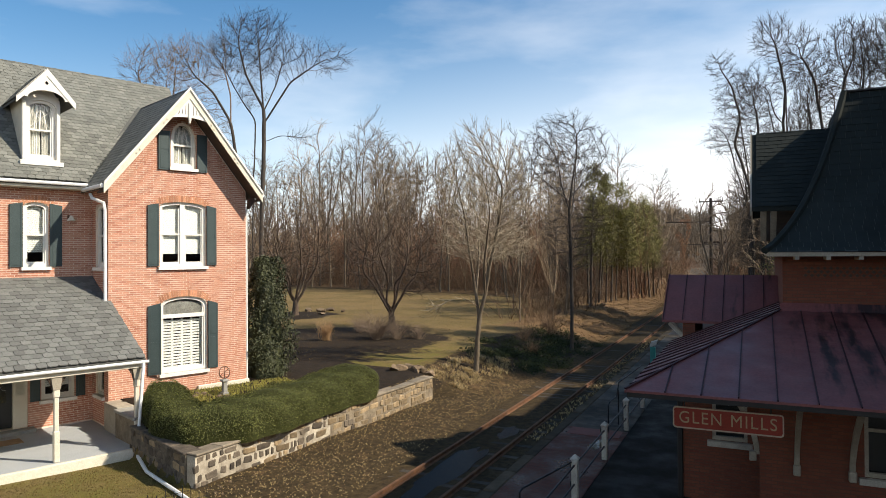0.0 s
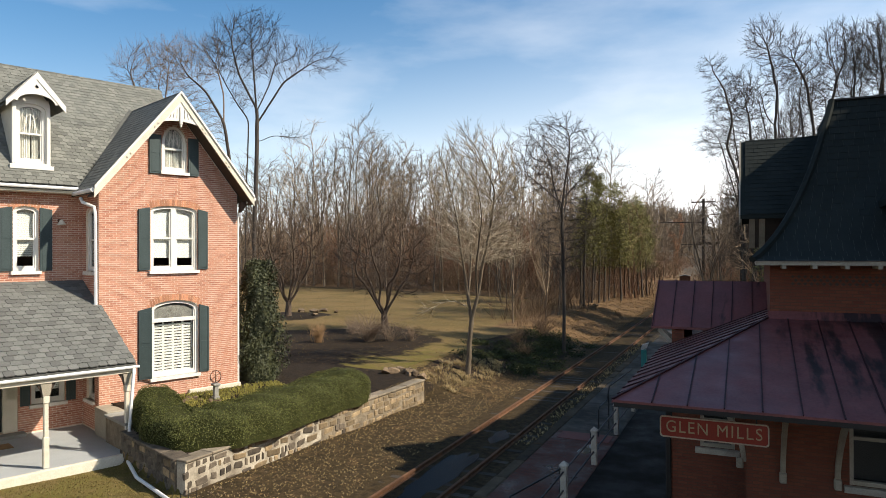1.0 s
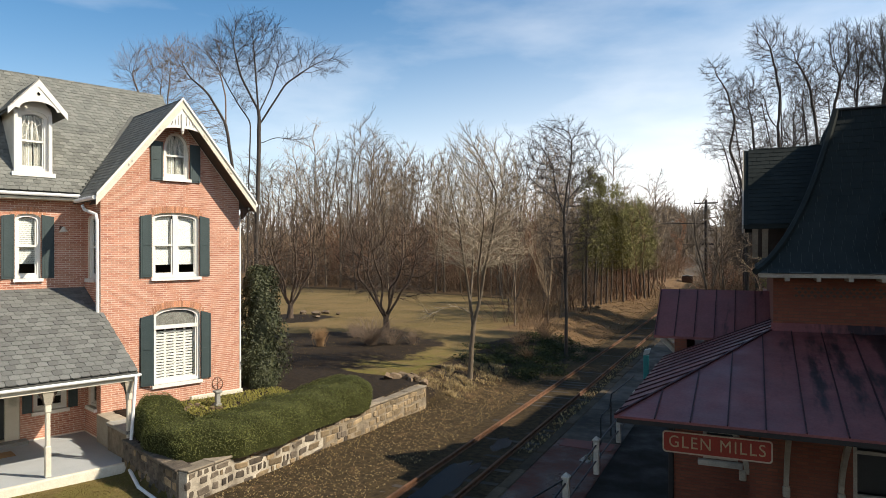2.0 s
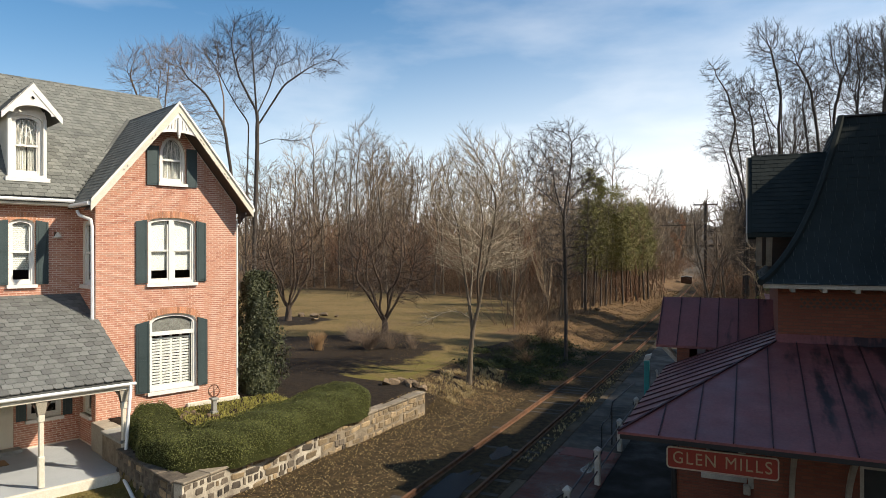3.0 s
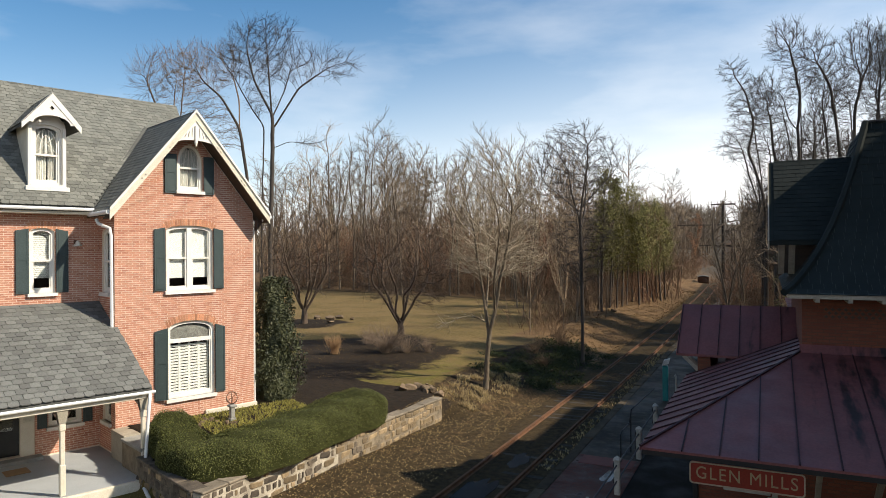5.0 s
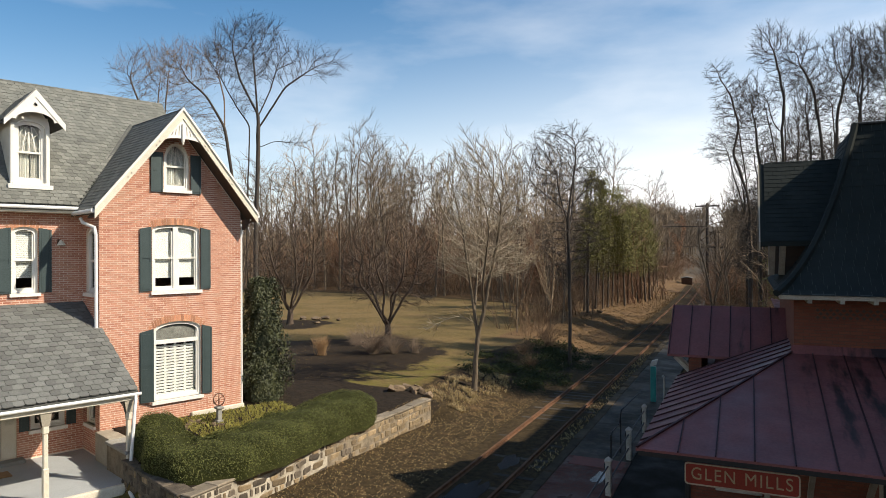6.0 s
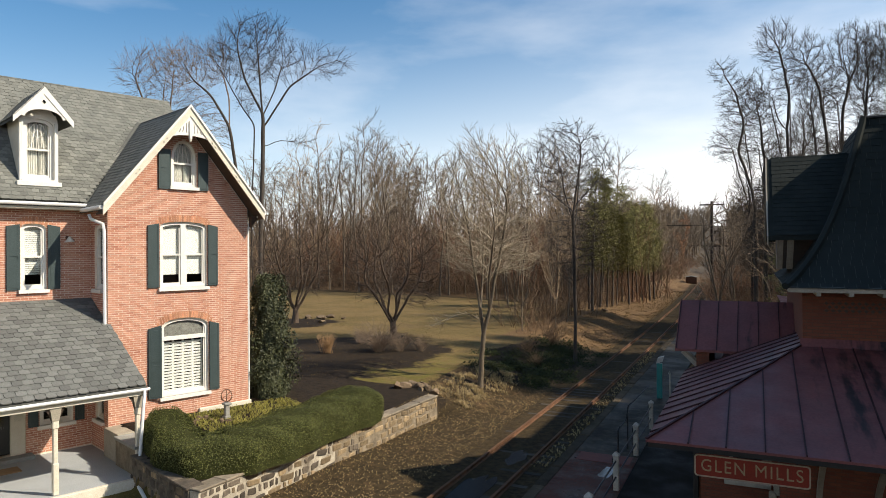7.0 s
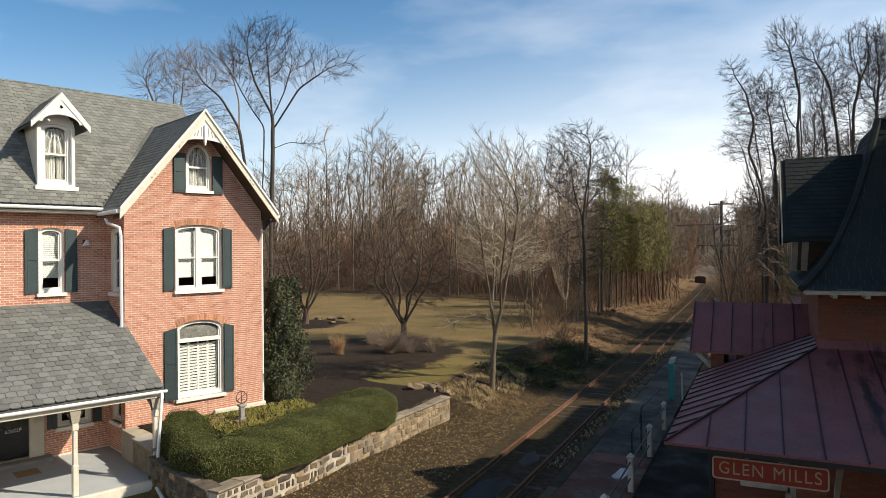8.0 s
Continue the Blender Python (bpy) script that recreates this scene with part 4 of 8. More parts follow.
# bargeboards with a pierced arch between them
def rake(k, y0, y1, wide, lift=0.0, reach=0.0):
    d = wide * 1.592
    top, foot = (mid_x, APEX + lift), (mid_x + k * (bx + reach), APEX + lift - PITCH * (bx + reach))
    return Geo().prism([(top[0], y0, top[1]), (foot[0], y0, foot[1]), (foot[0], y0, foot[1] - d), (top[0], y0, top[1] - d)], (0, y1 - y0, 0))


for k in (-1, 1):
    bb = part("bargeboard", rake(k, gy0 - 0.05, gy0 - 0.004, 0.215, 0.075), M["cream"], house, "cream-white bargeboard with carved studs")
    part("moulding", rake(k, gy0 - 0.09, gy0 - 0.052, 0.06, 0.095), M["white"], bb)
    for f in (0.30, 0.62):
        c = Vector((mid_x + k * bx * f, gy0 - 0.06, APEX - PITCH * bx * f - 0.13))
        for s in (-0.05, 0.05):
            part("stud", Geo().tube([c + Vector((k * s, 0.008, -PITCH * s)), c + Vector((k * s, -0.02, -PITCH * s))], 0.028, 8), M["cream"], bb)
    if k > 0:
        part("bracket", Geo().prism([(mid_x + bx - 0.12, gy0 + 0.30, bay_foot - 0.12), (mid_x + bx - 0.12, gy0 + 0.30, bay_foot - 0.24), (mid_x + bx - 0.31, gy0 + 0.30, bay_foot - 0.50), (mid_x + bx - 0.31, gy0 + 0.30, bay_foot - 0.14)], (0, 0.20, 0)), M["soffit"], house)
# soffit boards
for k in (-1, 1):
    g = Geo().prism([(mid_x, gy0, APEX - 0.24), (mid_x + k * bx, gy0, bay_foot - 0.20), (mid_x + k * bx, gy0, bay_foot - 0.23), (mid_x, gy0, APEX - 0.27)], (0, 0.57, 0))
    part("soffit", g, M["soffit"], house, "dark brown soffit boards")
part("foundation", Geo().box(0.45, X1 + 0.08, -0.10, -0.004, 0.5, 1.16, 0.02), M["cream"], house, "pale plastered foundation course")
# gable ornament: curved collar with sunburst struts
oy = gy0 - 0.02
zc, hw = 9.68, 0.85
arc = [(mid_x + hw * math.cos(t), zc + 0.28 * math.sin(t)) for t in np.linspace(0, math.pi, 15)]
upper = [(mid_x + hw + 0.12, zc + 0.02), *[(a[0], a[1]) for a in arc], (mid_x - hw - 0.12, zc + 0.02), (mid_x, APEX - 0.22)]
holes = []
for k in (-1, 1):                         # fan of narrow slots each side of the pendant
    for a, z0, z1, lean in ((0.13, 0.36, 0.64, 0.01), (0.25, 0.36, 0.52, 0.03), (0.37, 0.34, 0.44, 0.05)):
        c, w = mid_x + k * a, 0.012
        slot = [(c - w, zc + z0), (c + w, zc + z0), (c + w - k * lean, zc + z1), (c - k * lean, zc + z1 + 0.04), (c - w - k * lean, zc + z1)]
        holes.append(slot)
orn = part("gable_ornament", pierced(upper, holes, 0.045, lambda a, b, d: (a, oy + d, b)), M["white"], house, "white pierced gable ornament with a pendant")
part("pendant", Geo().box(mid_x - 0.045, mid_x + 0.045, oy - 0.05, oy + 0.05, zc + 0.16, zc + 0.74, 0.015), M["white"], orn)
part("pendant_knob", Geo().box(mid_x - 0.03, mid_x + 0.03, oy - 0.035, oy + 0.035, zc + 0.08, zc + 0.17, 0.014), M["white"], orn)

# dormer
dm = part("dormer", pierced([(-4.28, 8.30), (-3.26, 8.30), (-3.26, 10.30), (-3.72, 10.95), (-4.28, 10.30)], [arched(-4.17, -3.37, 8.46, 10.08, 0.20)], 0.12, lambda a, b, d: (a, 1.50 + d, b)), M["white"], house, "white gabled roof dormer with traceried window")
W_DORM = arched(-4.17, -3.37, 8.46, 10.08, 0.20)
window(W_DORM, place_front(1.50), curtain="drape", tracery=True, arch=False, label="white dormer window with diamond tracery")
for xk in (-4.28, -3.30):
    part("dormer_cheek", Geo().prism([(xk, 1.62, 8.5), (xk, 1.62, 10.45), (xk, 3.2, 10.45)], (0.04, 0, 0)), M["cream"], dm)
dx, dtop, dhalf, df = -3.71, 11.14, 0.77, 1.16
dfoot = dtop - 1.2 * dhalf
part("dormer_roof", Geo().prism([(dx - dhalf, df, dfoot), (dx, df, dtop), (dx + dhalf, df, dfoot), (dx + dhalf, df, dfoot - 0.07), (dx, df, dtop - 0.08), (dx - dhalf, df, dfoot - 0.07)], (0, 2.9, 0)), M["felt"], dm)
for k in (-1, 1):
    ms = courses((dx + k * dhalf, 3.6 if k < 0 else df, dfoot), (0, -k if k < 0 else 1, 0) if k > 0 else (0, -1, 0), (-k, 0, 1.2), 2.5, dhalf * 1.56, 0.2, 0.15, 8 + k, lambda p: p.z > gutter_z + PITCH * (p.y - eave_y) - 0.05)
    laid("slate_slope", ms, 0.2, 0.23, M["slate_many"], dm)
    a, b = (dx, dtop + 0.07), (dx + k * (dhalf + 0.03), dfoot + 0.04)
    part("bargeboard", Geo().prism([(a[0], df - 0.05, a[1]), (b[0], df - 0.05, b[1]), (b[0], df - 0.05, b[1] - 0.20), (a[0], df - 0.05, a[1] - 0.24)], (0, 0.046, 0)), M["white"], dm)
darc = [(dx + 0.50 * math.cos(t), 10.26 + 0.26 * math.sin(t)) for t in np.linspace(0, math.pi, 13)]
part("dormer_ornament", pierced([(dx + 0.60, 10.28), *darc, (dx - 0.60, 10.28), (dx, dtop - 0.14)], [[(dx - 0.06, 10.74), (dx, 10.68), (dx + 0.06, 10.74), (dx, 10.82)]], 0.04, lambda a, b, d: (a, df - 0.03 + d, b)), M["white"], dm)
for xk in (-4.235, -3.305):
    part("pilaster", Geo().box(xk - 0.05, xk + 0.05, 1.45, 1.496, 8.36, 10.2, 0.01), M["white"], dm)
part("dormer_sill", Geo().box(-4.36, -3.18, 1.36, 1.52, 8.26, 8.40, 0.01), M["white"], dm)

# eaves: gutters and downspouts
part("gutter", Geo().tube([(-11.3, eave_y - 0.03, gutter_z - 0.06), (X0 - 0.25, eave_y - 0.03, gutter_z - 0.08)], 0.052, 8), M["gutter"], house, "white half-round gutter")
part("fascia", Geo().box(-11.3, X0 - 0.2, eave_y + 0.03, eave_y + 0.08, gutter_z - 0.22, gutter_z - 0.02), M["cream"], house)
part("cornice", Geo().box(-11.2, X0 - 0.004, eave_y + 0.08, YB - 0.004, gutter_z - 0.24, gutter_z - 0.16), M["cream"], house)
part("gutter", Geo().tube([(mid_x - bx - 0.03, gy0, bay_foot - 0.03), (mid_x - bx - 0.03, YB - 0.3, bay_foot - 0.05)], 0.065, 8), M["gutter"], house)
part("gutter", Geo().tube([(mid_x + bx + 0.03, gy0, bay_foot - 0.03), (mid_x + bx + 0.03, 3.0, bay_foot - 0.05)], 0.065, 8), M["gutter"], house)
part("downspout", Geo().tube([(X0 - 0.34, 0.55, 7.42), (X0 - 0.30, 0.50, 7.28), (X0 - 0.09, 0.10, 7.12), (X0 - 0.07, 0.06, 6.9), (X0 - 0.07, 0.04, 4.05), (X0 - 0.09, -0.10, 3.95)], 0.05, 8), M["gutter"], house, "white round downspout")
part("downspout", Geo().tube([(X1 + 0.26, -0.3, bay_foot - 0.1), (X1 + 0.1, 0.02, bay_foot - 0.34), (X1 + 0.06, 0.06, bay_foot - 0.6), (X1 + 0.06, 0.06, 1.1)], 0.034, 8), M["gutter"], house)

# chimney-free porch: floor, posts, roof
PX0, PX1, PE, PT = -11.0, X0 + 0.02, -2.72, 4.86
porch = thing("porch", "open porch with slate roof, cream posts and grey floor", "porch", HOUSE)
part("floor", Geo().box(PX0, X0 - 0.01, -2.72, YB - 0.004, -0.2, 0.25), M["concrete"], porch, "smooth grey painted porch floor")
part("floor_edge", Geo().box(PX0, X0 - 0.01, -2.86, -2.724, -0.2, 0.262, 0.015), M["cream"], porch, "cream-painted floor edge")
sl = (PT - 2.70) / (YB - PE)
part("roof_deck", Geo().prism([(PX0, PE, 2.66), (PX0, YB, PT - 0.02), (PX0, YB, PT - 0.14), (PX0, PE, 2.54)], (PX1 - PX0, 0, 0)).prism([(X0 + 0.021, PE, 2.66), (X0 + 0.021, -0.02, 2.66 + sl * (-0.02 - PE)), (X0 + 0.021, -0.02, 2.56 + sl * (-0.02 - PE)), (X0 + 0.021, PE, 2.54)], (0.06, 0, 0)), M["felt"], porch)
part("ceiling", Geo().box(PX0, X0 - 0.02, PE + 0.12, YB - 0.01, 2.46, 2.50), M["cream"], porch)
part("fascia", Geo().box(PX0, PX1 + 0.07, PE + 0.02, PE + 0.10, 2.42, 2.60, 0.01), M["cream"], porch)
part("gutter", Geo().tube([(PX0, PE - 0.05, 2.60), (PX1 + 0.12, PE - 0.05, 2.58)], 0.042, 8), M["gutter"], porch, "white half-round gutter")


def porch_post(x):
    p = part("post", Geo().box(x - 0.07, x + 0.07, -2.66, -2.52, 0.25, 1.05, 0.02).box(x - 0.055, x + 0.055, -2.645, -2.535, 1.0, 1.95, 0.02).box(x - 0.075, x + 0.075, -2.665, -2.515, 1.9, 2.1, 0.02), M["cream"], porch, "chamfered cream porch post")
    part("capital", Geo().prism([(x - 0.08, -2.67, 2.1), (x + 0.08, -2.67, 2.1), (x + 0.13, -2.67, 2.42), (x - 0.13, -2.67, 2.42)], (0, 0.16, 0)), M["trim"], p)
    for k in (-1, 1):
        part("bracket", Geo().prism([(x + k * 0.08, -2.63, 2.05), (x + k * 0.15, -2.63, 2.44), (x + k * 0.25, -2.63, 2.44), (x + k * 0.14, -2.63, 2.26)], (0, 0.05, 0)), M["soffit"], p)


for x in (-8.7, -6.58, -4.45, -2.46):
    porch_post(x)
part("downspout", Geo().tube([(-2.34, PE - 0.04, 2.56), (-2.36, PE - 0.10, 2.42), (-2.40, PE - 0.14, 2.2), (-2.56, PE - 0.20, 0.34), (-2.62, PE - 0.28, 0.16), (-2.96, -4.6, 0.12), (-3.04, -7.0, 0.11), (-3.06, -8.2, 0.10)], 0.046, 8), M["gutter"], porch, "white downspout running out over the grass")
# tan instead of cream: the panel's shade is put into its colour
part("side_panel", Geo().box(X0 - 0.14, X0 + 0.34, -1.15, -0.06, 0.25, 1.08, 0.01), M["trim"], porch, "tan low side panel")
part("pier", Geo().box(X0 - 0.20, X0 + 0.40, -2.62, -1.16, 0.0, 0.96, 0.02), M["stone_mortar"], porch, "stone pier")
part("pier_cap", Geo().box(X0 - 0.24, X0 + 0.44, -2.66, -1.14, 0.964, 1.05, 0.015), M["kerb"], porch)
solid("doormat", Geo().box(-5.15, -4.55, 0.05, 0.62, 0.254, 0.272, 0.006), M["mat"], "brown coir doormat lying on the porch floor", "doormat", HOUSE)

# ---- stone retaining wall ----
stone_wall = thing("retaining_wall", "low retaining wall of mixed field stone with pale mortar", "stone wall")
WA, WB = Vector((-12.10, 11.64, 0)), Vector((-11.39, 22.79, 0))
RA = HOUSE @ Vector((-2.50, -2.66, 0))
TOPZ = 0.80


def wall_run(a, b, seed, turned=1):
    """Core, face stones and cap slabs of a straight run; the stones stand on its open side."""
    rng = random.Random(seed)
    d = (b - a).normalized()
    nrm = Vector((d.y, -d.x, 0)) * turned
    ln = (b - a).length
    base = Matrix((d, -nrm, Vector((0, 0, 1)))).transposed().to_4x4()
    base.translation = a
    near = min(5.0, ln)
    part("core", Geo().box(0, near, -0.14, 0.22, -0.5, TOPZ), M["mortar_pale" if seed == 21 else "mortar_dark"], stone_wall, "pale crumbling mortar", base)
    if ln > near:
        part("core", Geo().box(near + 0.002, ln, -0.138, 0.218, -0.5, TOPZ - 0.002), M["stone_mortar"], stone_wall, "tan mortar", base)
    z, row = -0.12, 0
    while z < TOPZ - 0.05:
        h = min(rng.uniform(0.10, 0.26), TOPZ - 0.01 - z)
        x = rng.uniform(-0.1, 0.05)
        while x < ln - 0.05:
            w = rng.choice((rng.uniform(0.10, 0.22), rng.uniform(0.18, 0.40), rng.uniform(0.34, 0.62)))
            x1 = min(x + w, ln)
            if x1 - x > 0.08 and rng.random() > 0.10:
                g, c = Geo(), rng.uniform(0.02, 0.05)
                along = min(1.0, x / 8.0) if seed == 21 else 0.3
                hh = h * rng.uniform(0.74 + 0.12 * along, 0.97)
                n = 8
                sway, tip = 0.03 * math.sin(x * 1.9 + row * 2.1) * (z < TOPZ - 0.3), rng.uniform(-0.12, 0.12)
                loop = []
                for i in range(n):
                    t = 2 * math.pi * (i + 0.5) / n
                    sx = math.copysign(abs(math.cos(t)) ** 0.3, math.cos(t)) * (x1 - x - 0.045 + 0.028 * along) / 2
                    sz = math.copysign(abs(math.sin(t)) ** 0.3, math.sin(t)) * hh / 2
                    loop.append(((x + x1) / 2 + sx * rng.uniform(0.70, 1.08), z + h / 2 + sway + sz * rng.uniform(0.66, 1.10) + tip * sx))
                yo = -0.145 - rng.uniform(0.005, 0.030)
                cx, cz = (x + x1) / 2, z + h / 2 + sway
                pts = [(p, -0.10, q) for p, q in loop] + [(p, yo + 0.02, q) for p, q in loop] + [(cx + (p - cx) * 0.8, yo, cz + (q - cz) * 0.8) for p, q in loop]
                faces = [(i, (i + 1) % n, n + (i + 1) % n, n + i) for i in range(n)] + [(n + i, n + (i + 1) % n, 2 * n + (i + 1) % n, 2 * n + i) for i in range(n)] + [tuple(2 * n + i for i in range(n))]
                part("stone", g.add(pts, faces), M["stone_tan" if rng.random() < along * 1.1 - 0.05 else "stone"], stone_wall, m=base)
            x = x1 + rng.uniform(0.0, 0.025)
        z += h
        row += 1
    x = 0.0
    while x < ln - 0.05:
        w = min(rng.uniform(0.7, 1.2), ln - x)
        part("cap_slab", Geo().box(x + 0.006, x + w - 0.006, -0.185, 0.27, TOPZ + 0.002, TOPZ + 0.065 + rng.uniform(-0.006, 0.008), 0.015), M["cap" if seed == 21 else "stone"], stone_wall, m=base)
        x += w


wall_run(WA, WB, 21)
wall_run(RA, WA + Vector((-0.1, 0.1, 0)), 22)

# ---- station ----
station = thing("station", "brick railway station with red metal roofs and dark slate mansard", "railway station")
SX, SY, EX, EY, EZ, TZ = 0.42, 15.80, -2.06, 11.28, 3.24, 4.30
GY, REAR = 14.60, 23.4                  # ground-floor front, back of the slate roof
W_ST = arched(1.72, 2.62, 1.30, 3.05, 0.10)
W_ST2 = arched(4.2, 5.1, 1.30, 3.05, 0.10)
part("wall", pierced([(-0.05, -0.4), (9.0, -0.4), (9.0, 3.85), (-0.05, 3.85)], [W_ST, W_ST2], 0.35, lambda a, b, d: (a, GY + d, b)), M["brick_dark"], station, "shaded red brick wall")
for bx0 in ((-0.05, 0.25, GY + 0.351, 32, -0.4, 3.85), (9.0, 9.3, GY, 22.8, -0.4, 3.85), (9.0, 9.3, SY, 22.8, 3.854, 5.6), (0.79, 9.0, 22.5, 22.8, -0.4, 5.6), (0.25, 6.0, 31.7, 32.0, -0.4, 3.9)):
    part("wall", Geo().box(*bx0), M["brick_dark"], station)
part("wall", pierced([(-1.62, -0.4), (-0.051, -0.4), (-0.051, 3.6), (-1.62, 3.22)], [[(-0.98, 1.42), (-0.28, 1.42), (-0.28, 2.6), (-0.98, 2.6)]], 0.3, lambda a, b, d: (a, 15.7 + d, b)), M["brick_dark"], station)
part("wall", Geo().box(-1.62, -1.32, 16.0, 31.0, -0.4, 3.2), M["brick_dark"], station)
part("corner_post", Geo().box(-1.70, -1.58, 15.62, 15.74, -0.2, 3.18, 0.02), M["black"], station)


def station_window(x0, x1, z0, z1, y, label):
    w = part("window", ring([(x0, z0), (x1, z0), (x1, z1), (x0, z1)], [(x0 + 0.07, z0 + 0.08), (x1 - 0.07, z0 + 0.08), (x1 - 0.07, z1 - 0.07), (x0 + 0.07, z1 - 0.07)], 0.1, lambda a, b, d: (a, y + 0.03 + d, b)), M["trim"], station, label)
    part("meeting_rail", Geo().box(x0 + 0.071, x1 - 0.071, y + 0.05, y + 0.1, (z0 + z1) / 2 - 0.03, (z0 + z1) / 2 + 0.03), M["trim"], w)
    p = part("pane", Geo().box(x0 + 0.071, x1 - 0.071, y + 0.1, y + 0.105, z0 + 0.081, z1 - 0.071), M["glass"], w)
    p.visible_shadow = False
    part("sill", Geo().box(x0 - 0.1, x1 + 0.1, y - 0.1, y + 0.15, z0 - 0.13, z0 - 0.004, 0.01), M["post_white"], w, "pale stone sill")
    part("backing", Geo().box(x0, x1, y + 0.5, y + 0.52, z0, z1), M["room"], w)


station_window(1.72, 2.62, 1.30, 3.05, GY, "tall dark window with a tan frame and pale sill")
station_window(4.2, 5.1, 1.30, 3.05, GY, "tall dark window with a tan frame and pale sill")
station_window(-0.98, -0.28, 1.42, 2.6, 15.7, "small window with a pale sill")
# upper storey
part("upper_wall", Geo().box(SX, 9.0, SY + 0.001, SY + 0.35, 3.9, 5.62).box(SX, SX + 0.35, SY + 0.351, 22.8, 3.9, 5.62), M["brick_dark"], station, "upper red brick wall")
band_me = outward(Geo().box(-0.028, 0.028, -0.025, 0.0, -0.028, 0.028, m=Matrix.Rotation(radians(45), 4, "Y")).mesh("diaper_brick", M["soffit"]))
for j in range(3):
    for i in range(17):
        part("diaper_brick", band_me, None, station, m=pose(0.85 + i * 0.115 + 0.0575 * (j % 2), SY + 0.0, 5.02 + j * 0.075))
# mansard with a flared foot
def mansard(t):
    """Inset and height from the eave to the top."""
    return 0.55 * (1 - (1 - t) ** 3) + 1.20 * t, 3.75 * t ** 1.18


ES, EW, UZ, DEEP = 15.05, 0.10, 5.52, 1.86   # DEEP: the front slope lies flatter than the side
rows = 26
prof_m = [mansard(i / rows) for i in range(rows + 1)]
it, ht = prof_m[-1]
g = Geo()
for (i0, h0), (i1, h1) in zip(prof_m[:-1], prof_m[1:]):
    j0, j1 = DEEP * i0, DEEP * i1
    g.add([(EW + i0, ES + j0, UZ + h0), (9.3, ES + j0, UZ + h0), (9.3, ES + j1, UZ + h1), (EW + i1, ES + j1, UZ + h1)], [(0, 1, 2, 3)])
    g.add([(EW + i0, ES + j0, UZ + h0), (EW + i1, ES + j1, UZ + h1), (EW + i1, REAR - i1, UZ + h1), (EW + i0, REAR - i0, UZ + h0)], [(0, 1, 2, 3)])
    g.add([(EW + i0, REAR - i0, UZ + h0), (9.3, REAR - i0, UZ + h0), (9.3, REAR - i1, UZ + h1), (EW + i1, REAR - i1, UZ + h1)], [(0, 1, 2, 3)])
g.add([(EW + it, ES + DEEP * it, UZ + ht), (9.3, ES + DEEP * it, UZ + ht), (9.3, REAR - it, UZ + ht), (EW + it, REAR - it, UZ + ht)], [(0, 1, 2, 3)])
part("mansard_deck", g, M["felt"], station)
# its slates, course by course, both seen faces in one mesh
g = Geo()
rng = random.Random(31)
for j in range(rows):
    (i0, h0), (i1, h1) = prof_m[j], prof_m[j + 1]
    lift = 0.018
    for face in range(2):
        lo0, lo1 = (EW + i0, EW + i1) if face == 0 else (ES + DEEP * i0, ES + DEEP * i1)
        a, end = lo0 - rng.uniform(0, 0.19), 9.3 if face == 0 else REAR - i1
        k = DEEP if face == 0 else 1.0
        while a < end:
            b = a + 0.20
            e = rng.uniform(0, 0.006)
            top = [(max(a, lo0) + 0.004, k * i0 - lift - e, h0 - 0.01 + e), (max(b, lo0) - 0.004, k * i0 - lift - e, h0 - 0.01 + e), (max(b, lo1) - 0.004, k * i1 - 0.004, h1 + 0.004), (max(a, lo1) + 0.004, k * i1 - 0.004, h1 + 0.004)]
            under = [(p, q + 0.016, v) for p, q, v in top]
            conv = (lambda p, q, v: (p, ES + q, UZ + v)) if face == 0 else (lambda p, q, v: (EW + q, p, UZ + v))
            g.add([conv(*p) for p in top + under], [(0, 1, 2, 3), (4, 7, 6, 5), (0, 4, 5, 1), (1, 5, 6, 2), (3, 7, 4, 0)])
            a = b
part("slate_slope", g.mesh("slate_slope", M["slate_dark"]), None, station, "dark blue-black slates", kind="stuff")
part("ridge_cap", Geo().box(EW + it - 0.06, 9.3, ES + DEEP * it - 0.06, ES + DEEP * it + 0.1, UZ + ht, UZ + ht + 0.05, 0.01), M["black"], station)
part("hip_cap", Geo().tube([(EW + i - 0.02, ES + DEEP * i - 0.02, UZ + h + 0.02) for i, h in prof_m], 0.075, 6), M["slate_dark"], station)
part("eave_board", Geo().box(EW + 0.04, 9.3, ES + 0.02, ES + 0.08, UZ - 0.10, UZ - 0.02).box(EW + 0.04, EW + 0.10, ES + 0.081, REAR, UZ - 0.10, UZ - 0.02), M["trim"], station)
part("soffit", Geo().box(EW + 0.10, 9.3, ES + 0.081, SY + 0.2, UZ - 0.06, UZ - 0.03).box(EW + 0.101, SX + 0.1, SY + 0.2, REAR, UZ - 0.06, UZ - 0.03), M["trim"], station)
for i in range(12):
    part("rafter_tail", Geo().box(0.62 + i * 0.55, 0.70 + i * 0.55, ES + 0.03, SY - 0.01, UZ - 0.17, UZ - 0.062), M["trim"], station)
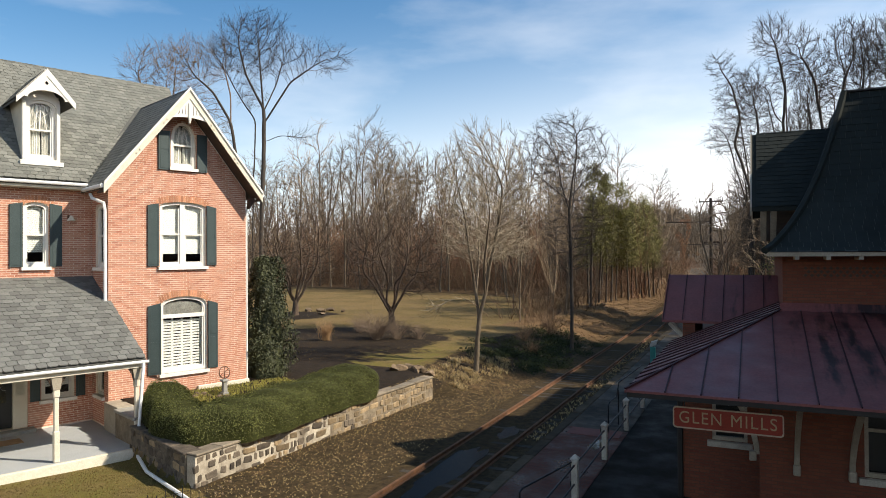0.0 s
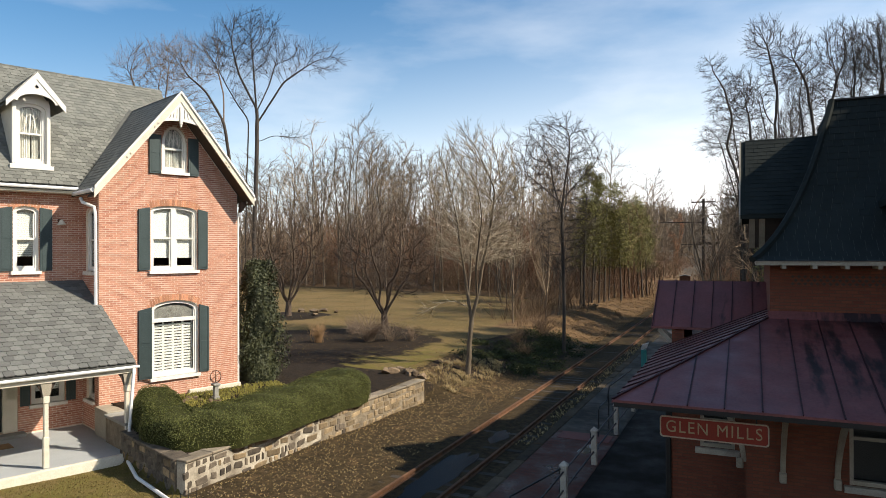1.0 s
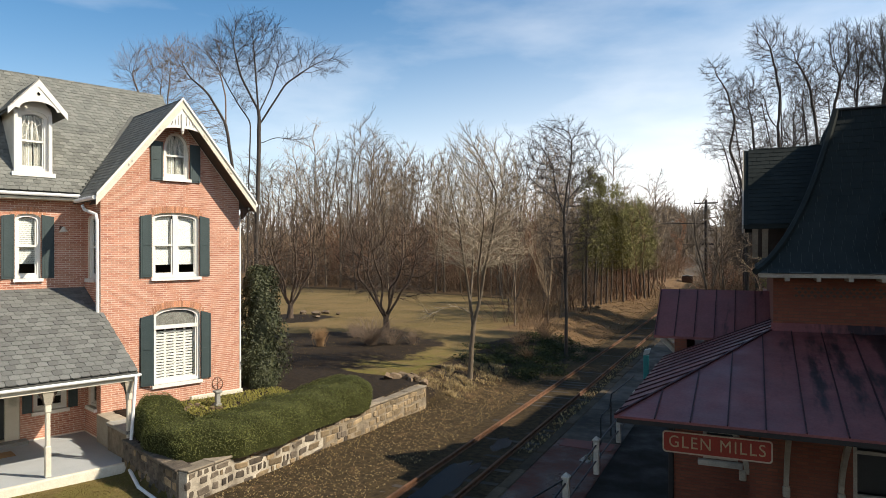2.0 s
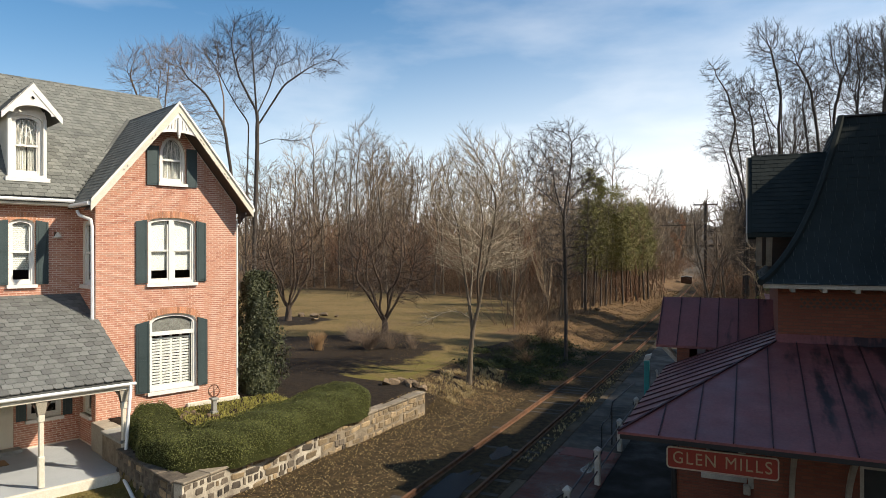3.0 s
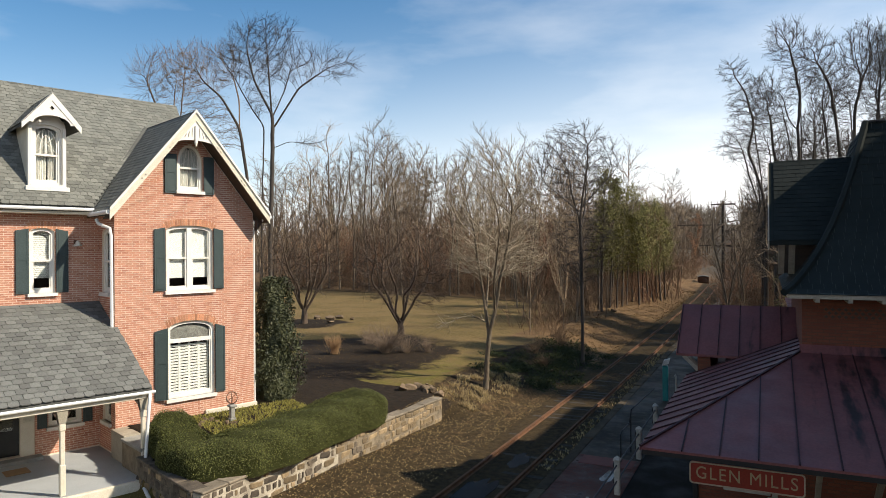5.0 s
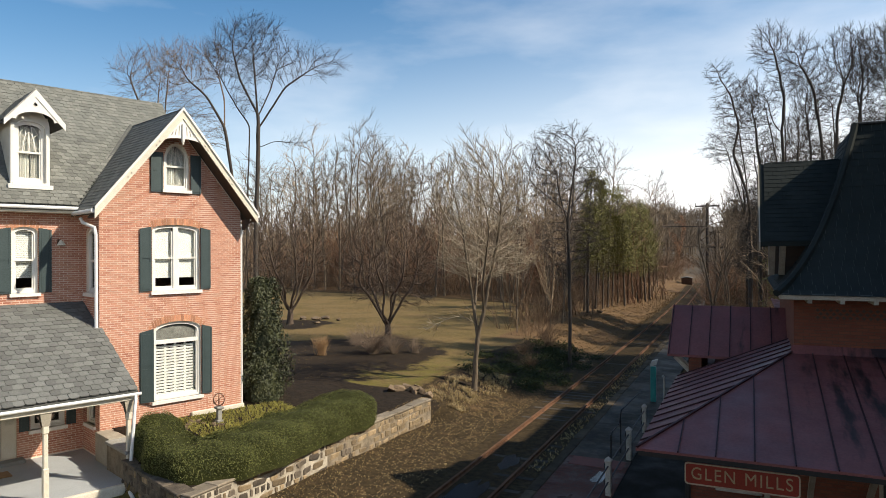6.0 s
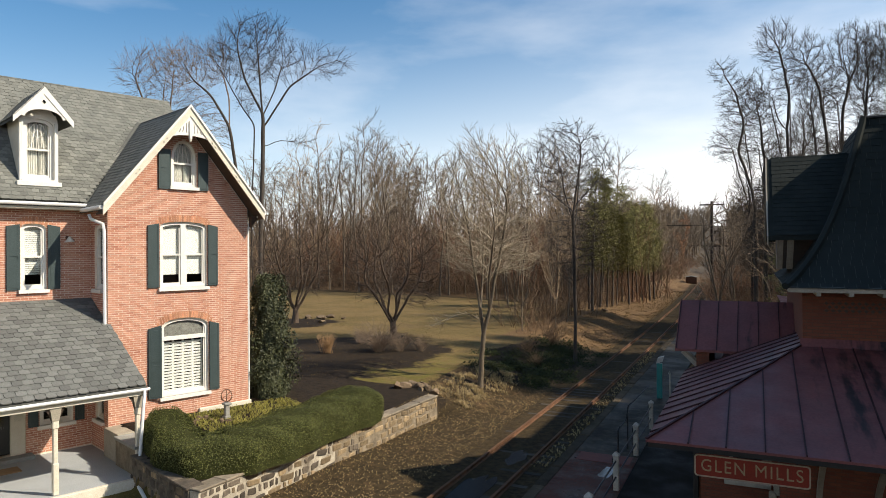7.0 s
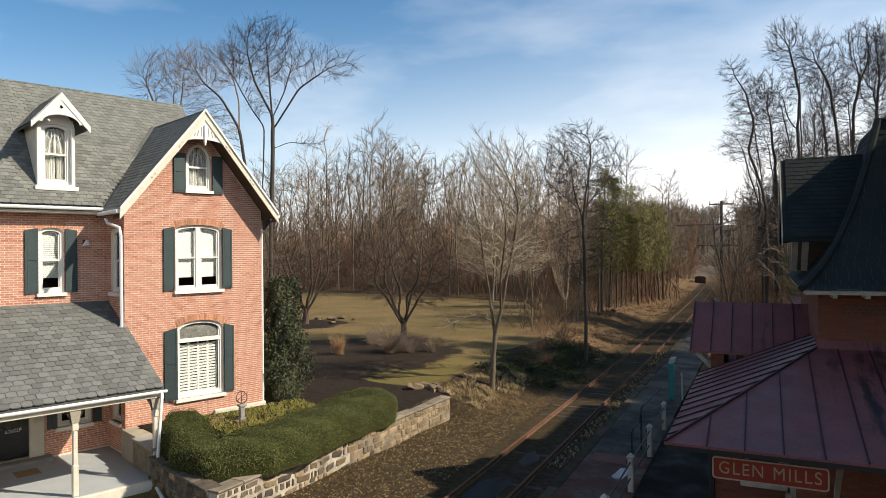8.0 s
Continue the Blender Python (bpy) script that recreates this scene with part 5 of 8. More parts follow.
# cross dormer on the track side
DY, DH, DZ, DW = 19.4, 1.82, 8.60, -0.17
df_ = DZ - 2.02
dorm = part("dormer", Geo().prism([(0.05, DY - 0.75, 5.8), (0.05, DY + 0.75, 5.8), (0.05, DY + 0.75, df_ + 0.4), (0.05, DY, DZ - 0.15), (0.05, DY - 0.75, df_ + 0.4)], (2.0, 0, 0)), M["soffit"], station, "dark slated dormer over the platform side")
part("dormer_roof", Geo().prism([(DW, DY - DH, df_), (DW, DY, DZ), (DW, DY + DH, df_), (DW, DY + DH, df_ - 0.10), (DW, DY, DZ - 0.13), (DW, DY - DH, df_ - 0.10)], (2.6, 0, 0)), M["slate_dark"], dorm)
part("bargeboard", Geo().prism([(DW - 0.03, DY, DZ + 0.02), (DW - 0.03, DY - DH - 0.02, df_), (DW - 0.03, DY - DH - 0.02, df_ - 0.2), (DW - 0.03, DY, DZ - 0.22)], (0.03, 0, 0)).prism([(DW - 0.03, DY, DZ + 0.02), (DW - 0.03, DY + DH + 0.02, df_), (DW - 0.03, DY + DH + 0.02, df_ - 0.2), (DW - 0.03, DY, DZ - 0.22)], (0.03, 0, 0)), M["trim"], dorm)
for x in (0.02, 0.24):
    part("bracket", Geo().prism([(x, DY - DH + 0.10, df_ - 0.10), (x, DY - DH + 0.42, df_ - 0.12), (x, DY - 0.72, df_ - 0.80), (x, DY - 0.85, df_ - 0.80)], (0.13, 0, 0)), M["post_white"], dorm)
ms = courses((DW + 0.10, DY - DH, df_), (1, 0, 0), (0, DH, 2.02), 2.4, 2.70, 0.2, 0.15, 41, h=0.24)
laid("slate_slope", ms, 0.2, 0.24, M["slate_dark"], dorm, t=0.006, clip=0.004)
# front dormer, mostly out of sight
fd = part("dormer", Geo().box(2.72, 3.9, 16.2, 18.2, 6.0, 7.0), M["brick_dark"], station, "front dormer with white brackets")
part("dormer_roof", Geo().prism([(2.52, 15.6, 6.75), (3.30, 15.6, 7.75), (4.08, 15.6, 6.75), (4.08, 15.6, 6.62), (3.30, 15.6, 7.6), (2.52, 15.6, 6.62)], (0, 2.4, 0)), M["slate_dark"], fd)
part("bargeboard", Geo().prism([(2.50, 15.55, 6.77), (3.30, 15.55, 7.78), (3.30, 15.55, 7.58), (2.50, 15.55, 6.55)], (0, 0.045, 0)), M["post_white"], fd)
part("bracket", Geo().prism([(2.60, 15.6, 6.6), (2.70, 15.6, 6.6), (2.70, 16.1, 6.1), (2.60, 16.1, 6.1)], (0.0, 0.0, 0.12)), M["post_white"], fd)

# skirt roof: sheets, standing seams, edge
def sheet(a, b, c, d, t=0.04):
    """A thin four-cornered slab of roofing."""
    top = [Vector(p) for p in (a, b, c, d)]
    return outward(Geo().add(top + [p - Vector((0, 0, t)) for p in top], [(0, 1, 2, 3), (7, 6, 5, 4), (0, 4, 5, 1), (1, 5, 6, 2), (2, 6, 7, 3), (3, 7, 4, 0)]).mesh("skirt_roof", M["metal_red"]))


roof_l = part("skirt_roof", sheet((EX, EY, EZ), (9.3, EY, EZ), (9.3, SY, TZ), (SX, SY, TZ)), None, station, "dull red standing-seam metal skirt roof")
part("skirt_roof", sheet((EX, EY, EZ), (SX, SY, TZ), (SX, 17.96, TZ), (EX, 17.96, EZ)), None, station, "dull red standing-seam metal skirt roof")
part("skirt_roof", sheet((SX, 22.9, TZ), (SX, 32.2, TZ), (6.2, 32.2, EZ), (6.2, 22.9, EZ)), None, station, "dull red standing-seam metal skirt roof")


def seam(a, b, r=0.010, h=0.026):
    a, b = Vector(a), Vector(b)
    d = (b - a).normalized()
    s = d.cross(Vector((0, 0, 1))).normalized() * r
    n = s.cross(d).normalized() * (h if s.cross(d).z > 0 else -h)
    return Geo().add([a - s, a + s, b + s, b - s, a - s + n, a + s + n, b + s + n, b - s + n], [(0, 1, 2, 3), (4, 5, 6, 7), (0, 1, 5, 4), (1, 2, 6, 5), (2, 3, 7, 6), (3, 0, 4, 7)])


part("hip_seam", seam((EX, EY, EZ + 0.005), (SX, SY, TZ + 0.005), 0.018, 0.030), M["seam"], roof_l)
x = EX + 0.63
while x < 9.3:
    f = min(1.0, (x - EX) / (SX - EX))
    part("seam", seam((x, EY, EZ), (x, EY + (SY - EY) * f, EZ + (TZ - EZ) * f)), M["seam"], roof_l)
    x += 0.545
y = EY + 0.45
while y < 17.9:
    f = min(1.0, (y - EY) / (SY - EY))
    part("seam", seam((EX, y, EZ), (EX + (SX - EX) * f, y, EZ + (TZ - EZ) * f)), M["seam"], roof_l)
    y += 0.56
part("fascia", Geo().box(EX + 0.02, 9.3, EY + 0.02, EY + 0.07, EZ - 0.12, EZ - 0.035).box(EX + 0.02, EX + 0.07, EY + 0.071, 17.96, EZ - 0.12, EZ - 0.035), M["black"], roof_l)
part("drip_edge", Geo().box(EX - 0.012, EX + 0.006, EY, 17.96, EZ - 0.05, EZ - 0.006), M["metal_red"], roof_l)
part("soffit", Geo().add([(EX + 0.07, EY + 0.07, EZ - 0.12), (9.3, EY + 0.07, EZ - 0.12), (9.3, GY, EZ - 0.06), (-0.06, GY, EZ - 0.06)], [(0, 1, 2, 3)]).add([(EX + 0.07, EY + 0.07, EZ - 0.12), (-0.06, GY, EZ - 0.06), (-0.06, 17.9, EZ - 0.06), (EX + 0.07, 17.9, EZ - 0.12)], [(0, 1, 2, 3)]), M["trim"], roof_l)
# wet dark streaks are dirt in the metal; flashing along the wall
part("flashing", Geo().prism([(SX - 0.05, SY - 0.12, TZ - 0.05), (SX - 0.05, SY - 0.005, TZ + 0.14), (SX - 0.05, SY - 0.005, TZ - 0.02)], (9.0, 0, 0)), M["metal_red"], roof_l)
# cross roof over the platform bay
CY, CH, CZ, CX = 19.5, 1.52, 4.90, -2.30
cf = CZ - 1.12
cross = part("cross_roof", Geo().prism([(CX, CY - CH, cf), (CX, CY, CZ), (CX, CY + CH, cf), (CX, CY + CH, cf - 0.06), (CX, CY, CZ - 0.07), (CX, CY - CH, cf - 0.06)], (2.75, 0, 0)), M["metal_red"], station, "small red metal roof over the platform bay")
for i in range(6):
    x = CX + 0.03 + i * 0.47
    part("seam", seam((x, CY - CH, cf), (x, CY, CZ)), M["seam"], cross)
part("gable", Geo().prism([(-1.80, CY - 1.45, -0.4), (-1.80, CY + 1.2, -0.4), (-1.80, CY + 1.2, cf + 0.1), (-1.80, CY, CZ - 0.15), (-1.80, CY - 1.45, cf - 0.08)], (0.3, 0, 0)), M["brick_dark"], cross)
for y in (CY - 1.1, CY - 0.75):
    part("bracket", Geo().prism([(-1.81, y, cf - 0.55), (-1.81, y, cf - 0.4), (-2.15, y, cf - 0.07), (-2.2, y, cf - 0.16)], (0, 0.09, 0)), M["post_white"], cross)


def eave_bracket(x, y0, y1, z0, z1):
    """A long curved timber bracket from the wall up to the eave."""
    pts = []
    for t in np.linspace(0, 1, 9):
        bow = 0.10 * math.sin(math.pi * t)
        pts.append((x, y0 + (y1 - y0) * (t ** 1.5) + bow * 0.4, z0 + (z1 - z0) * t))
    br = part("bracket", Geo().sweep([(-0.045, -0.05), (0.045, -0.05), (0.045, 0.05), (-0.045, 0.05)], pts), M["trim"], station, "curved tan timber bracket")
    part("bracket_foot", Geo().box(x - 0.065, x + 0.065, y0 - 0.14, y0 - 0.004, z0 - 0.14, z0 + 0.06, 0.02), M["trim"], br)
    part("bracket_head", Geo().box(x - 0.065, x + 0.065, y1 - 0.12, y1 + 0.14, z1 - 0.05, z1 + 0.02, 0.02).tube([(x - 0.06, y1, z1 - 0.15), (x + 0.06, y1, z1 - 0.15)], 0.09, 10), M["trim"], br)
    return br


for x in (0.60, 1.52, 2.95, 3.9):
    eave_bracket(x, GY - 0.02, 12.60, 1.35, EZ - 0.10)
wb = eave_bracket(0, 0, -0.5, 0, 1.25)
wb.matrix_basis = pose(-0.10, GY + 0.25, 1.45, 0, 0, -90)

# station sign hanging under the eave
sg = thing("station_sign", "red station name board with cream letters hanging under the eave", "sign", pose(-0.548, 12.16, 2.67, 0, 0, 0) @ Matrix.Scale(0.955, 4))


def rounded(w, h, r, n=5):
    pts = []
    for cx, cy, a0 in ((w / 2 - r, h / 2 - r, 0), (-w / 2 + r, h / 2 - r, 90), (-w / 2 + r, -h / 2 + r, 180), (w / 2 - r, -h / 2 + r, 270)):
        pts += [(cx + r * math.cos(radians(a0 + 90 * i / n)), cy + r * math.sin(radians(a0 + 90 * i / n))) for i in range(n + 1)]
    return pts


part("board", pierced(rounded(1.80, 0.385, 0.06), [], 0.03, lambda a, b, d: (a, d, b)), M["sign_red"], sg)
part("border", pierced(rounded(1.80, 0.385, 0.06), [rounded(1.755, 0.34, 0.045)], 0.012, lambda a, b, d: (a, d - 0.014, b)), M["sign_edge"], sg, "thin pale border")
for k in (-0.7, 0.7):
    part("hanger", Geo().tube([(k, 0.015, 0.18), (k, 0.03, 0.50)], 0.012, 6), M["black"], sg)


def lettering(text, size, mat, parent, m, wide=None, label=""):
    cu = bpy.data.curves.new("lettering", "FONT")
    cu.body, cu.size, cu.extrude, cu.align_x, cu.align_y, cu.space_character = text, size, 0.004, "CENTER", "CENTER", 1.18
    cu.offset = 0.0
    tmp = new("lettering", cu)
    me = bpy.data.meshes.new_from_object(tmp.evaluated_get(bpy.context.evaluated_depsgraph_get()))
    bpy.data.objects.remove(tmp)
    me.materials.clear()
    me.materials.append(mat)
    s = 1.0 if wide is None else wide / max(0.01, max(p.co.x for p in me.vertices) - min(p.co.x for p in me.vertices))
    # one object a letter
    bm = bmesh.new()
    bm.from_mesh(me)
    left = set(bm.faces)
    while left:
        todo, found = [left.pop()], []
        while todo:
            f = todo.pop()
            found.append(f)
            for e in f.edges:
                for o in e.link_faces:
                    if o in left:
                        left.remove(o)
                        todo.append(o)
        vs = list({q for f in found for q in f.verts})
        at = {q: i for i, q in enumerate(vs)}
        g = Geo().add([q.co.copy() for q in vs], [tuple(at[q] for q in f.verts) for f in found])
        part("letter", g.mesh("letter", mat), None, parent, label, m @ Matrix.Diagonal((s, 1, 1, 1)))
    bm.free()


lettering("GLEN MILLS", 0.30, M["sign_ink"], sg, pose(0, -0.006, 0.0, 90, 0, 0), 1.58, "cream capital letters")

# tall plain wall added out of view to the east, shading station and track
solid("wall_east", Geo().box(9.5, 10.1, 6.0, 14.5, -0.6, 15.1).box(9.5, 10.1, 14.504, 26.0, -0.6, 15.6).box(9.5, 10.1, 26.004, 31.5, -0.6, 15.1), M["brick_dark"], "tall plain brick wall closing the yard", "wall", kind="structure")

# ---- platform railing ----
railing = thing("platform_railing", "white timber posts joined by two black iron rails", "railing")
post_ys = (8.2, 11.35, 14.5, 17.65, 20.85, 24.1)
for y in post_ys:
    p = part("post", Geo().box(-3.79, -3.65, y - 0.07, y + 0.07, -0.1, 0.98, 0.015), M["post_white"], railing)
    part("post_cap", Geo().add([(-3.81, y - 0.09, 0.98), (-3.63, y - 0.09, 0.98), (-3.63, y + 0.09, 0.98), (-3.81, y + 0.09, 0.98), (-3.81, y - 0.09, 1.01), (-3.63, y - 0.09, 1.01), (-3.63, y + 0.09, 1.01), (-3.81, y + 0.09, 1.01), (-3.72, y, 1.10)], [(0, 3, 2, 1), (0, 1, 5, 4), (1, 2, 6, 5), (2, 3, 7, 6), (3, 0, 4, 7), (4, 5, 8), (5, 6, 8), (6, 7, 8), (7, 4, 8)]), M["post_white"], p)
    for z in (0.45, 0.86):
        part("clamp", Geo().box(-3.825, -3.791, y - 0.05, y + 0.05, z - 0.06, z + 0.06, 0.01), M["black"], p)
for a, b in zip(post_ys[:-1], post_ys[1:]):
    for z in (0.45, 0.86):
        part("rail", Geo().tube([(-3.72, a + 0.072, z), (-3.72, b - 0.072, z)], 0.022, 8), M["black"], railing)
rail_a = thing("pipe_handrail", "black bent pipe handrail beside the platform", "handrail", group="pipe handrails")
part("pipe", Geo().tube([(-4.15, 20.3, 0.09), (-4.15, 20.3, 0.92), (-4.13, 20.45, 1.0), (-4.10, 21.2, 1.0), (-4.08, 21.3, 1.05), (-4.05, 21.5, 1.42), (-4.0, 21.65, 1.46), (-3.86, 24.6, 1.46)], 0.022, 8), M["black"], rail_a)
part("upright", Geo().tube([(-4.06, 21.42, 0.09), (-4.06, 21.42, 1.2)], 0.022, 8), M["black"], rail_a)
rail_b = thing("pipe_handrail", "black bent pipe handrail beside the platform", "handrail", group="pipe handrails")
part("pipe", Geo().tube([(-4.22, 12.2, 0.09), (-4.22, 12.2, 0.93), (-4.2, 12.3, 0.98), (-3.79, 14.45, 0.92)], 0.022, 8), M["black"], rail_b)

kiosk = thing("ticket_post", "tall teal metal cabinet with a sloped pale top beside the railing", "cabinet", pose(-4.06, 29.2, 0.09, 0, 0, 4))
part("body", Geo().box(-0.11, 0.11, -0.14, 0.14, 0, 1.46, 0.02), M["teal"], kiosk)
part("top", Geo().prism([(-0.13, -0.17, 1.464), (0.13, -0.17, 1.55), (0.13, 0.17, 1.55), (-0.13, 0.17, 1.464)], (0.06, 0.06, 0.20)), M["post_white"], kiosk, "pale sloped top")
part("pipe", Geo().tube([(0.42, -0.1, 0.0), (0.42, -0.1, 1.05), (0.40, -0.1, 1.12), (0.36, -0.1, 1.05)], 0.035, 8), M["post_white"], kiosk)

# ---- trees ----
RIGHT = Vector((0.900, 0.435, 0))         # across the valley, and away along it
AWAY = Vector((-0.435, 0.900, 0))


def rods(geo, gen, p, d, ln, r0, r1):
    """Many straight tapered twigs at once."""
    d = d / np.linalg.norm(d, axis=1, keepdims=True)
    u = np.cross(d, gen.normal(0, 1, d.shape))
    u /= np.maximum(1e-6, np.linalg.norm(u, axis=1, keepdims=True))
    v = np.cross(d, u)
    ring = np.stack([u * math.cos(a) + v * math.sin(a) for a in (0, 2.094, 4.189)], 1)
    pts = np.concatenate([p[:, None] + ring * r0, (p + d * ln)[:, None] + ring * r1], 1)
    k = len(geo.v)
    geo.v += [tuple(q) for q in pts.reshape(-1, 3).tolist()]
    geo.f += [(k + 6 * i + a, k + 6 * i + b, k + 6 * i + 3 + b, k + 6 * i + 3 + a) for i in range(len(p)) for a, b in ((0, 1), (1, 2), (2, 0))]


class Grown:
    """A bare tree whose limbs reach out along guides and then grow into lobes of free space, forking as they fill them."""

    def __init__(self, seed, guides, lobes, points, step, lift=0.15, wobble=0.12, kill=1.4, tip=0.010, power=2.35, twigs=2, reach=0.6, split=0.035, flare=0.5, steady=0.7):
        gen = np.random.default_rng(seed)
        self.thick, self.thin = Geo(), Geo()
        P, up = [], []
        for guide in guides:
            pts = [np.array((RIGHT * g[0] + AWAY * (g[2] if len(g) > 2 else 0.0))[:2] + (g[1],)) for g in guide]
            if not P:
                P, up, at = [pts[0]], [-1], 0
            else:
                at = int(np.argmin([np.sum((p - pts[0]) ** 2) for p in P]))
                pts = [P[at]] + pts
            for p, q in zip(pts[:-1], pts[1:]):
                n = max(1, round(float(np.linalg.norm(q - p)) / step))
                for k in range(n):
                    P.append(p + (q - p) * (k + 1) / n + gen.normal(0, 0.5 * wobble * step, 3))
                    up.append(at)
                    at = len(P) - 1
        P, up = np.array(P), np.array(up)
        way = np.zeros_like(P)
        way[1:] = P[1:] - P[up[1:]]
        way[0] = (0, 0, step)
        share = np.array([l[2] * l[2] * l[3] for l in lobes]) ** 0.75
        A = []
        for l, n in zip(lobes, points * share / share.sum()):
            d = gen.normal(0, 1, (int(n) + 3, 3))
            d *= (gen.random((len(d), 1)) ** 0.42) / np.linalg.norm(d, axis=1, keepdims=True)
            off = gen.uniform(-0.4, 0.4) * l[2]
            A.append(np.array(RIGHT) * (l[0] + d[:, :1] * l[2]) + np.array(AWAY) * (off + d[:, 1:2] * l[2]) + np.array((0, 0, 1.0)) * (l[1] + d[:, 2:] * l[3]))
        A = np.concatenate(A)
        near, far = np.zeros(len(A), int), np.full(len(A), 1e9)
        fresh, n0 = P, 0
        kids, last = np.zeros(len(P), int), np.full((len(P), 3), 1e9)
        for turn in range(170):
            gap = np.sqrt(((A[:, None] - fresh[None]) ** 2).sum(2))
            j = gap.argmin(1)
            g = gap[np.arange(len(A)), j]
            near, far = np.where(g < far, n0 + j, near), np.minimum(g, far)
            keep = far > kill * step
            A, near, far = A[keep], near[keep], far[keep]
            if not len(A):
                break
            pull = np.zeros((len(P), 3))
            np.add.at(pull, near, (A - P[near]) / far[:, None])
            act = np.unique(near)
            d = pull[act] / np.maximum(1e-6, np.linalg.norm(pull[act], axis=1, keepdims=True))
            d = d + steady * way[act] / step + gen.normal(0, wobble, d.shape) + np.array((0, 0, lift))
            fresh = P[act] + d / np.linalg.norm(d, axis=1, keepdims=True) * step
            ok = (kids[act] < 3) & (np.linalg.norm(fresh - last[act], axis=1) > 0.35 * step)
            act, fresh, n0 = act[ok], fresh[ok], len(P)
            if not len(act):
                break
            kids[act] += 1
            last[act] = fresh
            way = np.concatenate([way, fresh - P[act]])
            P, up = np.concatenate([P, fresh]), np.concatenate([up, act])
            kids, last = np.concatenate([kids, np.zeros(len(act), int)]), np.concatenate([last, np.full((len(act), 3), 1e9)])
        # thickness from the tips down, and one long tube for each run of wood
        n = len(P)
        rad, child, best = np.zeros(n), [[] for i in range(n)], np.full(n, -1)
        for i in range(n - 1, -1, -1):
            rad[i] = max(rad[i], tip ** power)
            if up[i] >= 0:
                rad[up[i]] += rad[i]
                child[up[i]].append(i)
        rad = rad ** (1 / power)
        for i in range(n):
            if child[i]:
                best[i] = max(child[i], key=lambda c: rad[c])
        for k in range(2):
            inner = (up >= 0) & (best >= 0)
            P[inner] = 0.5 * P[inner] + 0.25 * P[up[inner]] + 0.25 * P[best[inner]]
        wide = rad * (1 + flare * np.exp(-np.maximum(0, P[:, 2]) / 0.45))
        for i in range(n):
            for c in child[i]:
                if c == best[i] and i > 0:
                    continue
                run = [i, c]
                while best[run[-1]] >= 0:
                    run.append(int(best[run[-1]]))
                r = [wide[q] for q in run]
                r[0] = min(r[0], r[1] * 1.2) if i > 0 else r[0]
                r[-1] *= 0.6
                big = max(r)
                (self.thick if big > split else self.thin).tube([P[q] for q in run], r, 8 if big > 0.12 else 5 if big > 0.05 else 3, cap=False)
        # long fine twigs at the ends, then short ones on them
        slim = np.repeat(np.nonzero((rad < 2.1 * tip) & (up >= 0))[0], twigs)
        d = P[slim] - P[up[slim]]
        p = P[slim] - d * gen.random((len(slim), 1))
        d = d / np.maximum(1e-6, np.linalg.norm(d, axis=1, keepdims=True)) + gen.normal(0, 0.30, d.shape) + np.array((0, 0, lift))
        rods(self.thin, gen, p, d, reach * gen.uniform(0.5, 1.2, (len(p), 1)), tip * 0.75, tip * 0.40)
        d /= np.linalg.norm(d, axis=1, keepdims=True)
        p = p + d * reach * gen.uniform(0.15, 0.6, (len(p), 1))
        d = d + gen.normal(0, 0.45, d.shape)
        rods(self.thin, gen, p, d, 0.55 * reach * gen.uniform(0.5, 1.2, (len(p), 1)), tip * 0.6, tip * 0.35)


def bare_tree(name, label, wood, mat, at=None, spin=0.0, group="", mat_twig=None):
    t = thing(name, label, "tree", group=group)
    part("trunk", wood.thick.mesh("trunk", M[mat], True), None, t)
    part("crown", wood.thin.mesh("crown", M[mat_twig or mat]), None, t, kind="stuff")
    if at:
        t.matrix_basis = pose(at[0], at[1], height(at[0], at[1]) - 0.08, 0, 0, spin)
    return t


# young two-stemmed tree on the bank
w = Grown(101, [[(0, 0), (0.06, 1.0), (0.16, 2.35), (0.0, 3.6, 0.1), (-0.22, 5.1, 0.2), (-0.45, 7.0, 0.3)], [(0.16, 2.4), (0.42, 3.3, -0.1), (0.64, 4.7, -0.2), (0.98, 6.3, -0.3), (1.2, 8.0, -0.4)], [(0.1, 2.9), (-0.5, 3.25, -0.4), (-1.2, 3.2, -0.6), (-1.9, 2.75, -0.7)], [(0.05, 3.3), (0.2, 4.6, 1.0), (0.3, 6.5, 1.4)], [(0.42, 3.3), (0.3, 4.6, -1.1), (0.5, 6.5, -1.6)]],
          [(0.25, 7.7, 2.2, 3.1), (0.4, 5.5, 2.3, 0.9), (-1.7, 2.8, 0.5, 0.3)], 2200, 0.24, 0.26, 0.10, 1.45, 0.0088, 2.25, 2, 0.62, 0.03)
bare_tree("bare_tree", "bare pale-barked tree forking low on the bank", w, "bark_grey", (-11.22, 27.03), mat_twig="twig_pale")


